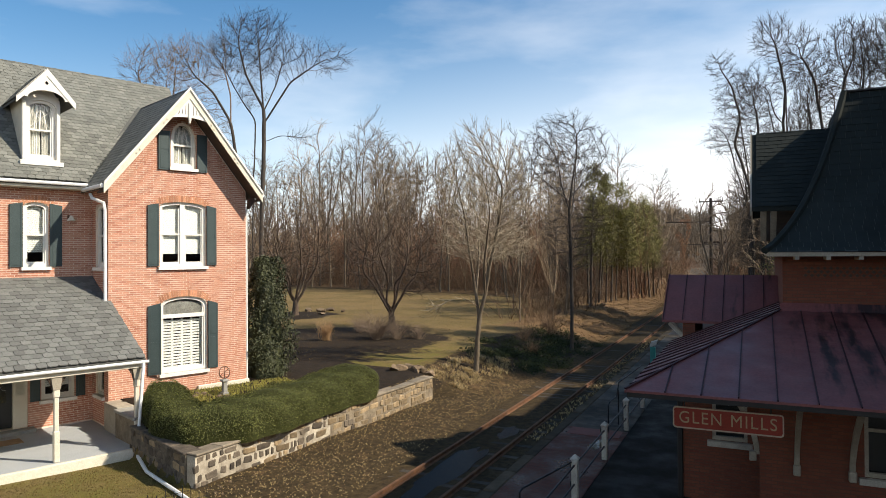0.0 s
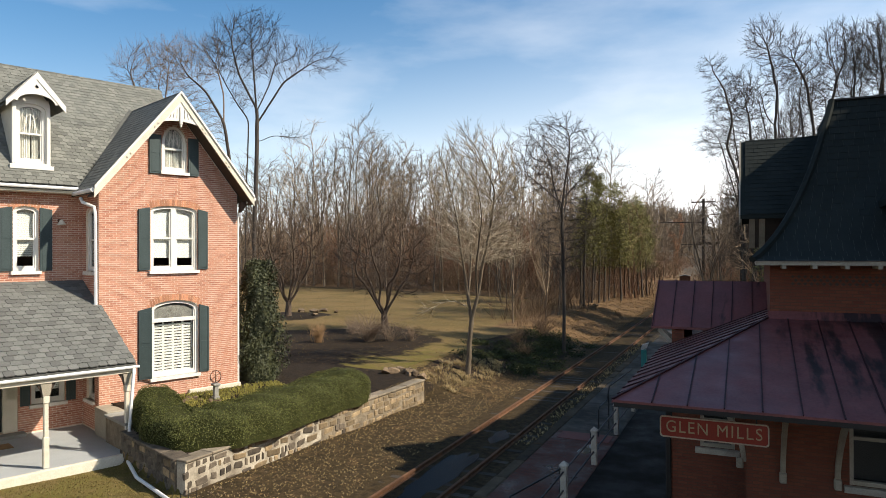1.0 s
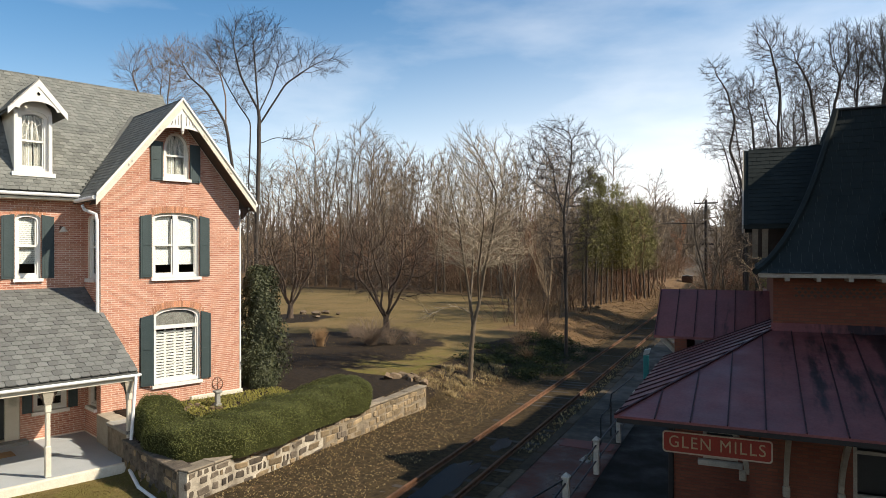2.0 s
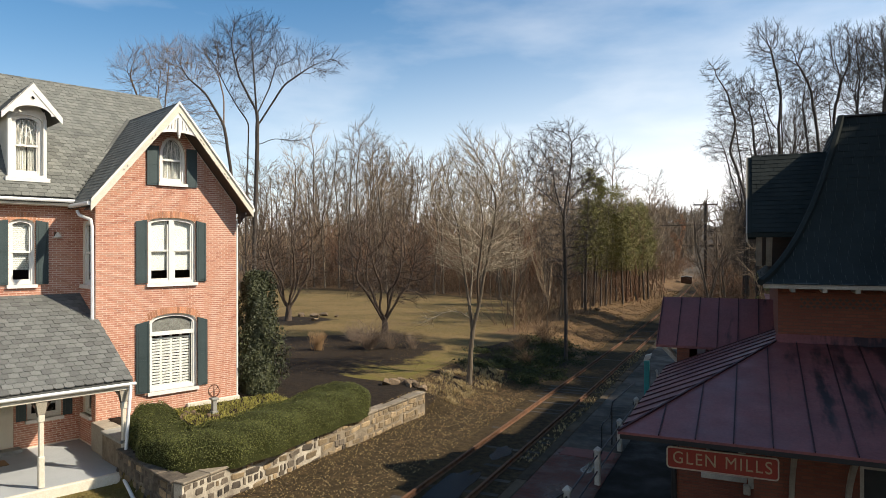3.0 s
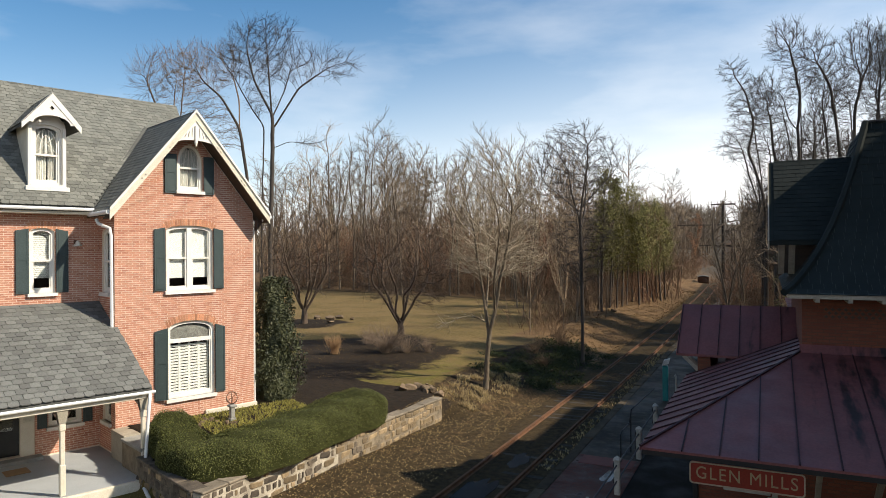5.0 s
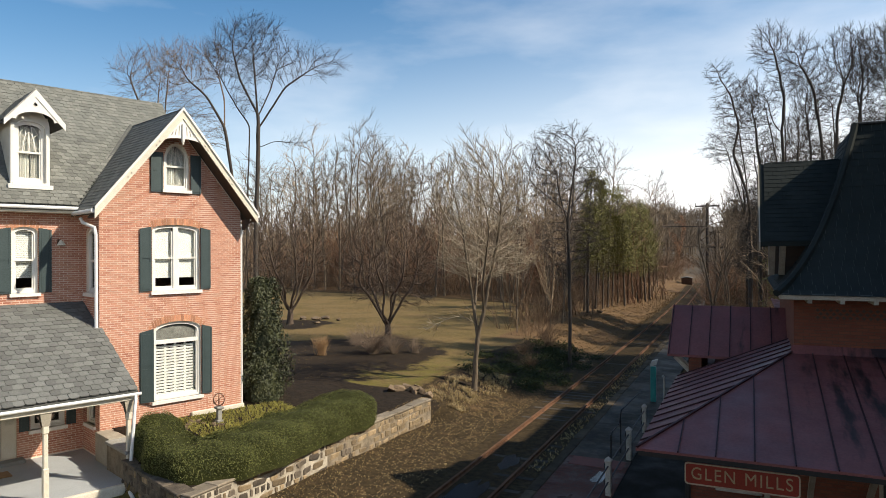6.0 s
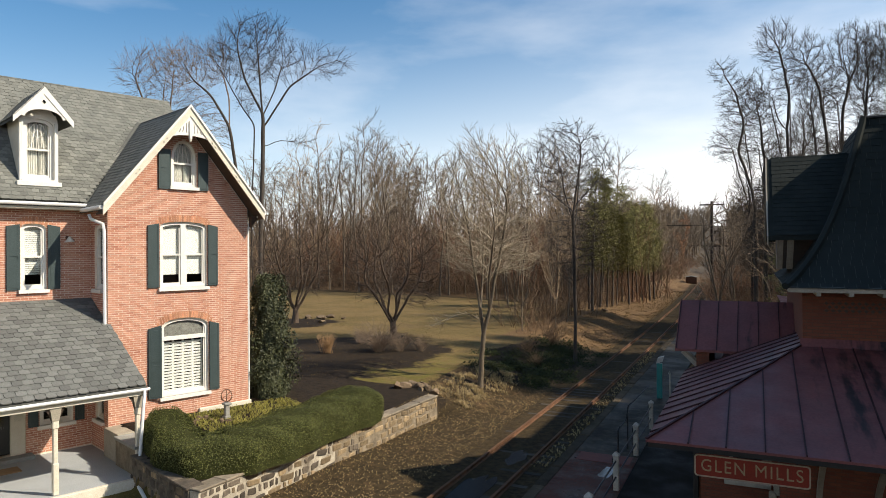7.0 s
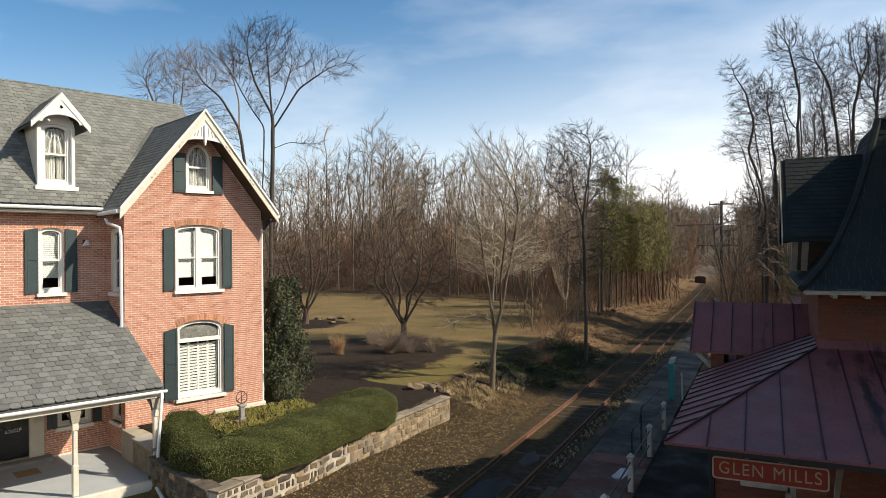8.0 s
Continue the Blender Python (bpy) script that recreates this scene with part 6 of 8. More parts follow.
# two spreading orchard trees on the lawn
def orchard(seed, wide, tall):
    turn = random.Random(seed)
    guides = [[(0, 0), (0.05, 0.7), (0.02, 1.15)]]
    for i in range(6):
        a = 1.047 * i + turn.uniform(-0.3, 0.3)
        c, q = math.cos(a) * wide, math.sin(a) * wide
        bend = [turn.uniform(-0.28, 0.28) for k in range(6)]
        guides.append([(0.02 + 0.02 * c, 0.95 + 0.14 * (i % 3)), (0.17 * c + bend[0] * 0.5, 1.7, 0.17 * q + bend[1] * 0.5), (0.30 * c + bend[2], 0.31 * tall + turn.uniform(0.0, 0.5), 0.30 * q + bend[3]), (0.50 * c + bend[4], 0.44 * tall, 0.50 * q + bend[5]), (0.60 * c - bend[2], 0.58 * tall, 0.60 * q - bend[3])])
    return Grown(seed, guides, [(0, 0.63 * tall, wide, 0.37 * tall), (-0.3 * wide, 0.55 * tall, wide * 0.8, 0.28 * tall), (0.35 * wide, 0.5 * tall, wide * 0.75, 0.26 * tall)], 2400, 0.26, 0.08, 0.26, 1.4, 0.0098, 2.02, 2, 0.70, 0.04, 0.5, 0.35)


bare_tree("orchard_tree", "low-forking bare orchard tree with a wide reddish crown", orchard(111, 3.0, 7.8), "bark_orchard", (-19.7, 34.5), group="orchard trees")
bare_tree("orchard_tree", "low-forking bare orchard tree with a wide reddish crown", orchard(112, 3.1, 8.6), "bark_orchard", (-30.5, 39.4), group="orchard trees")

# tall straight tree beside the cutting
w = Grown(121, [[(0, 0), (0.02, 3.0), (-0.05, 6.0), (-0.1, 8.2), (0.1, 9.8), (0.35, 11.2), (0.35, 12.6)], [(-0.1, 8.0), (-0.5, 9.6, 0.3), (-0.67, 11.0, 0.4)], [(-0.05, 8.5), (-1.3, 9.5, -0.3), (-2.3, 10.3, -0.4)], [(0.0, 8.8), (0.9, 9.9, -0.6), (1.8, 10.9, -0.8)], [(0.0, 7.6), (0.4, 9.2, 1.0), (0.6, 10.8, 1.5)]],
          [(-0.2, 11.15, 2.6, 2.5), (0.0, 7.2, 1.6, 2.2), (-0.1, 5.4, 1.2, 1.2)], 2500, 0.25, 0.10, 0.08, 1.35, 0.0090, 2.5, 2, 0.65, 0.04)
bare_tree("bare_tree", "tall straight bare tree with dark bark beside the cutting", w, "bark_dark", (-9.6, 37.4))

# great trees behind the house
w = Grown(131, [[(0.25, 0), (0.30, 6.0), (0.50, 12.0), (0.56, 15.7), (0.32, 18.8), (0.14, 21.5)], [(-0.2, 0.6), (-0.45, 5.0), (-0.30, 11.0), (-0.14, 15.5), (-1.58, 17.6, 0.4), (-2.87, 19.9, 0.8)], [(0.7, 15.5), (2.83, 18.6, -0.4), (4.73, 19.8, -0.6)], [(0.56, 13.7), (1.9, 14.3), (3.38, 14.1)], [(0.5, 16.2), (1.3, 18.8, 1.2), (1.8, 21.0, 1.6)], [(0.4, 16.6), (-0.6, 19.0, -1.2), (-1.0, 21.2, -1.8)]],
          [(0.23, 21.2, 3.2, 2.8), (-2.41, 21.0, 1.3, 2.0), (5.7, 20.4, 1.9, 1.2), (3.61, 20.5, 1.4, 1.6), (3.29, 14.2, 1.4, 0.6), (-0.5, 17.5, 1.2, 1.4)], 2800, 0.32, 0.16, 0.10, 1.5, 0.0100, 1.98, 2, 1.15, 0.16)
bare_tree("bare_tree", "very tall bare tree with two trunks behind the house", w, "bark_dark", (-37.2, 43.2))
w = Grown(132, [[(0, 0), (0.0, 6.0), (-0.34, 11.5), (-0.98, 15.9), (-2.45, 18.5), (-4.2, 20.1)], [(-0.98, 15.9), (-1.2, 18.6, 0.6), (-1.9, 21.0, 0.9)]],
          [(-4.41, 21.0, 2.6, 2.6), (-2.21, 21.3, 1.8, 2.0), (-3.83, 17.3, 2.1, 1.3), (-2.06, 15.1, 1.3, 1.4)], 2200, 0.33, 0.16, 0.12, 1.5, 0.0100, 2.02, 2, 1.15, 0.14)
bare_tree("bare_tree", "tall bare tree leaning over behind the house", w, "bark_dark", (-40.5, 45.1), mat_twig="bark_red")
w = Grown(133, [[(0, 0), (0.1, 9.0), (0.0, 16.8), (0.2, 19.8)], [(0.0, 15.0), (-1.4, 18.2), (-2.3, 20.5)], [(0.05, 14.0), (1.0, 18.0, -0.5), (1.3, 20.5, -0.8)]],
          [(-0.61, 21.0, 2.5, 2.9), (-2.64, 21.0, 1.5, 2.3), (0.91, 21.4, 1.9, 2.5)], 2200, 0.33, 0.16, 0.12, 1.5, 0.0100, 2.02, 2, 1.15, 0.14)
bare_tree("bare_tree", "tall bare tree with a hazy round crown behind the house", w, "bark_red", (-48.2, 43.6))


def woodland(seed, tall, points, step, tip, twigs, reach):
    """A slim tree of the wood, drawn up by its neighbours, with an uneven crown."""
    turn = random.Random(seed)
    lean = [turn.uniform(-0.7, 0.7) for i in range(4)]
    guides = [[(0, 0), (lean[0] * 0.4, 0.2 * tall, lean[1] * 0.3), (lean[0], 0.42 * tall, lean[1]), (lean[0] * 1.3 + lean[2], 0.62 * tall, lean[1] + lean[3]), (lean[0] + lean[2] * 1.5, 0.80 * tall, lean[1] + lean[3] * 1.5)]]
    lobes = [(lean[0] + lean[2] * 1.5, 0.80 * tall, 1.7, 0.19 * tall)]
    for i in range(3 if points < 400 else 5):
        a, z = turn.uniform(0, 6.28), turn.uniform(0.12, 0.46) * tall
        c, q, r = math.cos(a), math.sin(a), turn.uniform(1.2, 2.7)
        guides.append([(lean[0] * z / (0.42 * tall), z, lean[1] * z / (0.42 * tall)), (lean[0] + c * r * 0.5, z + 0.13 * tall, lean[1] + q * r * 0.5), (lean[0] + c * r * 0.8, z + 0.28 * tall, lean[1] + q * r * 0.8)])
        lobes.append((lean[0] + c * r, min(0.86 * tall, z + 0.36 * tall), turn.uniform(1.1, 1.8), turn.uniform(0.10, 0.18) * tall))
    return Grown(seed, guides, lobes, points, step, 0.20, 0.16, 1.5, tip, 2.3, twigs, reach, 0.05)


# woods: a few grown shapes, repeated with turns and sizes
shapes = [bare_tree("woodland_tree", "bare grey-brown woodland tree", woodland(200 + i, 15.0, 420, 0.50, 0.0150, 2, 1.1), "bark_far", group="woodland trees", mat_twig="twig_far" if i % 2 else "bark_far") for i in range(7)]
sparse = [bare_tree("woodland_tree", "bare grey-brown woodland tree far off", woodland(230 + i, 15.0, 150, 0.75, 0.042, 1, 1.7), "bark_far", group="woodland trees") for i in range(3)]
rng = random.Random(77)
spots = []
for i in range(70):                       # wood beyond the lawn
    u = rng.random()
    x = -66 + 50 * u + rng.uniform(-2, 2)
    y = 66 - 0.22 * (x + 30) + 30 * rng.random() ** 1.5 - 1
    spots.append((x, y, rng.uniform(0.92, 1.22) + 0.10 * (x < -38)))
for i in range(26):                       # saplings under them
    x = -66 + 52 * rng.random()
    spots.append((x, 65.5 - 0.22 * (x + 30) + 9 * rng.random(), rng.uniform(0.42, 0.60)))
for i in range(26):                       # strip along the cutting
    y = rng.uniform(48, 118)
    spots.append((-13.0 + float(track_x(y)) - rng.uniform(0.5, 8), y, rng.uniform(0.55, 0.85)))
for i in range(38):                       # east of the line, past the station
    y = rng.uniform(52, 130) if i < 20 else rng.uniform(46, 96)
    spots.append((float(track_x(y)) + (rng.uniform(1.5, 26) if i < 20 else rng.uniform(-1.5, 6)), y, rng.uniform(0.7, 1.1) if i < 20 else rng.uniform(0.45, 0.8)))
for i in range(22):                       # narrowing the view down the line
    y = rng.uniform(92, 160)
    spots.append((-7 + float(track_x(y)) + (rng.uniform(-17, -5.5) if i % 2 else rng.uniform(5.5, 14)), y, rng.uniform(0.5, 0.8)))
for i in range(18):                       # edge of the wood east of the poles
    y = 64 + 3.0 * i + rng.uniform(-1, 1)
    spots.append((-1.9 + float(track_x(y)) + rng.uniform(-0.6, 2.6), y, rng.uniform(0.62, 0.95)))
for i in range(8):                        # young trees between lawn and cutting
    spots.append((-12.6 - rng.uniform(0.0, 2.2), 43.5 + 2.0 * i + rng.uniform(-0.7, 0.7), rng.uniform(0.5, 0.72)))
for x, y, s in ((-52, 72.5, 1.4), (-47.5, 71.5, 1.35), (-44, 72, 1.42), (-56, 73, 1.35), (-41, 70.5, 1.25), (-12.6, 97, 0.98), (-12.9, 104, 1.08), (-14.2, 111, 1.15), (-13.4, 118, 1.05), (-15.5, 125, 1.2), (-16.0, 100, 1.05)):
    spots.append((x, y, s))
for k, (x, y, s) in enumerate(spots):
    src = shapes[k % len(shapes)]
    m = pose(x, y, height(x, y) - 0.1, rng.uniform(-2.5, 2.5), rng.uniform(-2.5, 2.5), rng.uniform(0, 360))
    if k < len(shapes):
        src.matrix_basis = m @ Matrix.Scale(s, 4)
    else:
        c = copy_thing(src, m)
        c.scale = (s, s, s * rng.uniform(0.92, 1.1))

far_spots = [(-17.8, 164, 0.7), (-20.0, 158, 0.8), (-15.6, 150, 0.6), (-18.0, 170, 0.75)]
for i in range(26):                       # trunks east of the line, close to it
    y = rng.uniform(46, 108)
    far_spots.append((-2.5 + float(track_x(y)) + rng.uniform(0, 10), y, rng.uniform(0.55, 0.9)))
for i in range(40):                       # beyond, both sides of the line
    y = rng.uniform(105, 200)
    k = rng.choice((-1, 1, 1))
    far_spots.append((-7 + float(track_x(y)) + k * rng.uniform(6.0, 30), y, rng.uniform(0.8, 1.25)))
for i in range(56):                       # deep behind the wood
    a, r = rng.uniform(-62, -13), rng.uniform(100, 175)
    far_spots.append((r * math.sin(radians(a)), r * math.cos(radians(a)), rng.uniform(0.75, 1.1)))
for i in range(70):                       # slopes that close the valley
    a, r = rng.uniform(-62, 42) if i < 50 else rng.uniform(-12, 3), rng.uniform(190, 380) if i < 50 else rng.uniform(125, 300)
    x, y = r * math.sin(radians(a)), r * math.cos(radians(a))
    if abs(x - float(track_x(y)) + 7) > (8 if i < 50 else 4):
        far_spots.append((x, y, rng.uniform(0.8, 1.3)))
def joined(sources, rows):
    """Many far trees as one mesh: rows of (source, matrix)."""
    vs, fs, k = [], [], 0
    for i, m in rows:
        for pts, faces in sources[i]:
            a = np.array(m.to_3x3()) @ pts.T
            vs.append(a.T + np.array(m.translation))
            fs.append(faces + k)
            k += len(pts)
    me = bpy.data.meshes.new("distant_wood")
    me.from_pydata(np.concatenate(vs).tolist(), [], np.concatenate(fs).tolist())
    me.materials.append(M["bark_far"])
    return me


far_rows = []
for k, (x, y, s) in enumerate(far_spots):
    m = pose(x, y, height(x, y) - 0.2, 0, 0, rng.uniform(0, 360)) @ Matrix.Diagonal((s, s, s * rng.uniform(0.9, 1.1), 1))
    if k < 3:
        sparse[k].matrix_basis = m
    elif k < 30:
        c = copy_thing(sparse[k % 3], m)
    else:
        far_rows.append((k % 3, m))
sources = []
for t in sparse:
    pieces = []
    for ob in t.children:
        me = ob.data
        pts = np.empty(len(me.vertices) * 3)
        me.vertices.foreach_get("co", pts)
        ids = np.empty(len(me.loops), dtype=np.int64)
        me.loops.foreach_get("vertex_index", ids)
        pieces.append((pts.reshape(-1, 3), ids.reshape(-1, 4)))
    sources.append(pieces)
solid("distant_wood", joined(sources, far_rows), None, "distant bare brown trees closing the valley", "woods", kind="stuff")

# the wooded slopes that close the valley
def hillside(seed, count, lo, hi, near, far, limbs, mat, label):
    gen, geo = np.random.default_rng(seed), Geo()
    az, r = np.radians(gen.uniform(lo, hi, count)), gen.uniform(near, far, count)
    foot = np.stack([r * np.sin(az), r * np.cos(az), np.zeros(count)], 1)
    foot = foot[np.abs(foot[:, 0] - track_x(foot[:, 1]) + 7) > 5]
    foot[:, 2] = land(foot[:, 0], foot[:, 1]) - 0.3
    stand, upright = gen.uniform(8, 14, (len(foot), 1)), np.array((0, 0, 1.0))
    rods(geo, gen, foot, gen.normal(0, 0.05, foot.shape) + upright, stand, 0.17, 0.05)
    for k in range(limbs):
        at = foot + upright * stand * gen.uniform(0.25, 0.85, (len(foot), 1))
        rods(geo, gen, at, gen.normal(0, 0.55, foot.shape) + upright, stand * gen.uniform(0.2, 0.42, (len(foot), 1)), 0.085, 0.05)
    solid("hillside_wood", geo.mesh("hillside_wood", M[mat]), None, label, "woods", kind="stuff")


hillside(91, 2300, -13, 6, 215, 520, 10, "bark_far", "bare brown wood covering the distant ridge")
hillside(92, 1100, -60, -11, 120, 300, 7, "twig_far", "bare tan-brown wood on the slope far behind the lawn")

# oak down the line that has kept its leaves
oak = bare_tree("oak_tree", "distant oak with rust-brown leaves clinging to it", woodland(240, 14.0, 200, 0.62, 0.030, 1, 1.2), "bark_far", (-14.6, 149.0), group="oaks")
turn, leaves = random.Random(241), Geo()
tips = oak.children[1].data.vertices
for i in range(2600):
    p = tips[turn.randrange(len(tips))].co + Vector((turn.gauss(0, 0.2), turn.gauss(0, 0.2), turn.gauss(0, 0.2)))
    a = Vector((turn.gauss(0, 1), turn.gauss(0, 1), turn.gauss(0, 1))).normalized() * 0.11
    b = a.orthogonal().normalized() * 0.08
    leaves.add([p - a, p + b, p + a, p - b], [(0, 1, 2, 3)])
part("leaves", leaves.mesh("leaves", M["oak_leaf"]), None, oak, "rust-brown dry leaves", kind="stuff")

# crooked, vine-hung trees behind the station
def crooked(seed, x, y, guides, lobes, points=420, label="tall crooked bare tree hung with vines behind the station"):
    guides = [[(g[0], g[1] * 1.09) for g in q] for q in guides]
    lobes = [(a, b * 1.09, c, d * 1.06) for a, b, c, d in lobes]
    for a, b, c, d in lobes[1:4]:
        guides.append([(0.0, b * 0.55), (a * 0.5 + 0.3 * c, b * 0.78, 0.4 * c), (a + 0.2 * c, b, 0.3 * c)])
    w = Grown(seed, [[(0, 0), *guides[0]], *guides[1:]], lobes, points * 5, 0.24, 0.14, 0.30, 1.3, 0.0100, 2.2, 2, 0.7, 0.045, 0.5, 0.25)
    return bare_tree("crooked_tree", label, w, "bark_dark", (x, y), group="crooked trees")


def tangle(low, high, wide):
    """Vines and suckers round the lower trunk."""
    return [(0.2 * wide, low + (high - low) * f, wide, (high - low) * 0.22) for f in (0.2, 0.5, 0.8)]


crooked(300, -0.4, 51.2, [[(0.1, 6.0), (-0.08, 9.4), (-1.13, 12.1), (-0.7, 13.8), (-1.28, 15.8), (-2.33, 17.3)]], [(-2.2, 17.0, 0.9, 0.9), (-1.05, 15.0, 1.4, 1.9), (-1.75, 12.5, 1.3, 1.3), *tangle(4, 10, 1.2)], 560)
crooked(301, 1.9, 53.4, [[(0.2, 6.0), (-0.04, 10.5), (-0.2, 13.7), (-0.04, 15.7), (-0.36, 17.5), (-0.76, 18.8)], [(-0.2, 13.6), (-0.91, 14.4), (-1.27, 15.7)]], [(-0.95, 19.2, 1.4, 1.6), (-0.08, 16.8, 1.2, 1.6), (-1.43, 15.3, 1.1, 1.4), *tangle(7, 13, 1.3)], 620)
vined = crooked(302, 0.3, 54.9, [[(0.1, 8.0), (0.0, 11.6), (-0.33, 14.5)]], [(-0.87, 16.0, 1.2, 2.0), (-0.58, 13.1, 1.8, 2.2), *tangle(6, 11, 1.6)], 560)
crooked(303, 4.4, 54.6, [[(0.3, 7.0), (0.0, 11.7), (-0.6, 16.0), (-1.47, 17.7)]], [(-1.35, 18.1, 1.4, 2.1), (-0.48, 16.1, 1.2, 2.0), *tangle(8, 13, 1.4)], 480)
crooked(304, 5.6, 58.5, [[(-0.2, 7.0), (0.0, 12.6), (0.08, 15.4), (0.63, 17.5)]], [(0.55, 19.1, 1.9, 2.2), (-0.3, 16.0, 1.3, 2.1), *tangle(8, 14, 1.4)], 520)
tail = crooked(305, 6.9, 56.9, [[(0.1, 8.0), (-0.08, 13.5), (0.16, 16.3)]], [(0.24, 17.9, 1.3, 2.7), (-0.04, 14.7, 1.1, 1.6), *tangle(7, 13, 1.2)], 460)
crooked(306, 9.4, 61.5, [[(0.0, 8.0), (0.0, 14.1), (0.17, 17.1)]], [(0.09, 18.7, 1.9, 2.8), (0.2, 14.0, 1.5, 2.0)], 420)
for k, (x, y, f) in enumerate(((3.0, 57.5, 0.86), (7.8, 62.5, 0.98), (11.6, 58.0, 1.0), (2.4, 49.0, 0.72), (5.0, 50.5, 0.74), (13.5, 63.0, 1.05), (0.8, 60.5, 0.78), (4.0, 61.0, 0.95), (6.4, 53.0, 0.80), (8.6, 57.5, 0.95), (-0.6, 56.5, 0.70), (10.5, 64.5, 1.1))):
    copy_thing(tail if k % 2 else vined, pose(x, y, height(x, y) - 0.1, 0, 0, 55 + 65 * k) @ Matrix.Scale(f, 4))

# cedars along the cutting, and more added out of view to cast shade
def cedar(seed, h, spread):
    rng = random.Random(seed)
    t = thing("cedar", "thin evergreen cedar with sparse olive-green foliage", "tree", group="cedars")
    trunk, leaves, twigs = Geo(), Geo(), Geo()
    trunk.tube([(0, 0, -0.1), (0.05, 0.02, h * 0.5), (0.0, 0.0, h)], [0.10, 0.07, 0.015], 6, False)
    for i in range(130):
        z = h * rng.uniform(0.36, 1.0)
        a = rng.uniform(0, 6.28)
        reach = spread * (0.25 + 0.75 * math.sin(min(1.0, (1.02 - z / h) / 0.5) * 1.5708)) * rng.uniform(0.4, 1.0)
        tip = Vector((math.cos(a) * reach, math.sin(a) * reach, z + reach * rng.uniform(0.1, 0.5)))
        twigs.tube([(0, 0, z), tip], [0.018, 0.006], 3, False)
        for j in range(26):
            c = Vector((0, 0, z)).lerp(tip, rng.uniform(0.30, 1.05)) + Vector((rng.gauss(0, 0.16), rng.gauss(0, 0.16), rng.gauss(0, 0.13)))
            s = rng.uniform(0.03, 0.065)
            n1 = Vector((rng.gauss(0, 1), rng.gauss(0, 1), rng.gauss(0, 1))).normalized()
            n2 = n1.orthogonal().normalized()
            leaves.add([c - n1 * s * 1.6, c + n2 * s * 0.5, c + n1 * s * 1.6, c - n2 * s * 0.5], [(0, 1, 2, 3)])
    part("trunk", trunk.mesh("trunk", M["bark_dark"], True), None, t)
    part("branchwork", twigs.mesh("branchwork", M["bark_dark"]), None, t, kind="stuff")
    part("foliage", leaves.mesh("foliage", M["cedar"]), None, t, kind="stuff")
    return t


kinds = [cedar(401, 10.5, 1.9), cedar(402, 9.0, 1.6), cedar(403, 8.0, 1.7)]
rng = random.Random(78)
for k in range(42):
    if k < 19:
        y = 58 + k * 1.5 + rng.uniform(-0.6, 0.6)
        x = -12.9 + 0.085 * (y - 60) - rng.uniform(0.0, 2.2)
        s = rng.uniform(0.85, 1.2)
    elif k < 26:
        # hidden behind the station, added to shade the bank
        x, y, s = 1.3 + (k - 19) * 0.7, 34.0 + (k % 4) * 1.7, rng.uniform(0.85, 0.92)
    else:                                 # unseen grove beside the yard, added to shade the hollow
        x, y, s = 11.2 + 2.2 * (k % 3) + rng.uniform(-0.5, 0.5), 34.0 + 0.85 * (k - 26) + rng.uniform(-0.5, 0.5), rng.uniform(1.5, 1.85)
    m = pose(x, y, height(x, y) - 0.05, rng.uniform(-3, 3), rng.uniform(-3, 3), rng.uniform(0, 360))
    if k < 3:
        kinds[k].matrix_basis = m @ Matrix.Scale(s, 4)
    else:
        c = copy_thing(kinds[k % 3], m)
        c.scale = (s, s, s)


# pale gravel beside the line, past the platform
g = Geo()
gys = list(np.arange(66, 170, 4.0))
for y in gys:
    c = float(track_x(y)) - 4.1
    for k in (-1.25, 1.25):
        g.v.append((c + k + 0.3 * math.sin(y * 0.9 + k), y, height(c + k, y) + 0.02))
g.f = [(2 * i, 2 * i + 1, 2 * i + 3, 2 * i + 2) for i in range(len(gys) - 1)]
solid("gravel_strip", g, M["gravel"], "pale gravel strip beside the distant line", "gravel", kind="stuff")


# ---- thickets, shrubs, hedge ----
def thicket(seed, wide, tall, stems, mat, twig=0.010):
    rng, g = random.Random(seed), Geo()
    for i in range(stems):
        p = Vector((rng.uniform(-wide, wide) / 2, rng.gauss(0, 0.6), -0.1))
        d = Vector((rng.gauss(0, 0.35), rng.gauss(0, 0.35), 1)).normalized()
        ln = tall * rng.uniform(0.45, 1.1)
        path = [p]
        for j in range(3):
            d = (d + Vector((rng.gauss(0, 0.2), rng.gauss(0, 0.2), -0.07 * j))).normalized()
            path.append(path[-1] + d * ln / 3)
        g.tube(path, [twig * 1.4, twig * 1.1, twig * 0.8, twig * 0.5], 3, False)
        for k in range(4):
            q = path[1 + k % 2].lerp(path[2 + k % 2], rng.random())
            e = Vector((rng.gauss(0, 1), rng.gauss(0, 1), rng.uniform(0, 1.2))).normalized()
            g.tube([q, q + e * ln * rng.uniform(0.12, 0.3)], [twig * 0.7, twig * 0.4], 3, False)
    return g.mesh("thicket", mat)


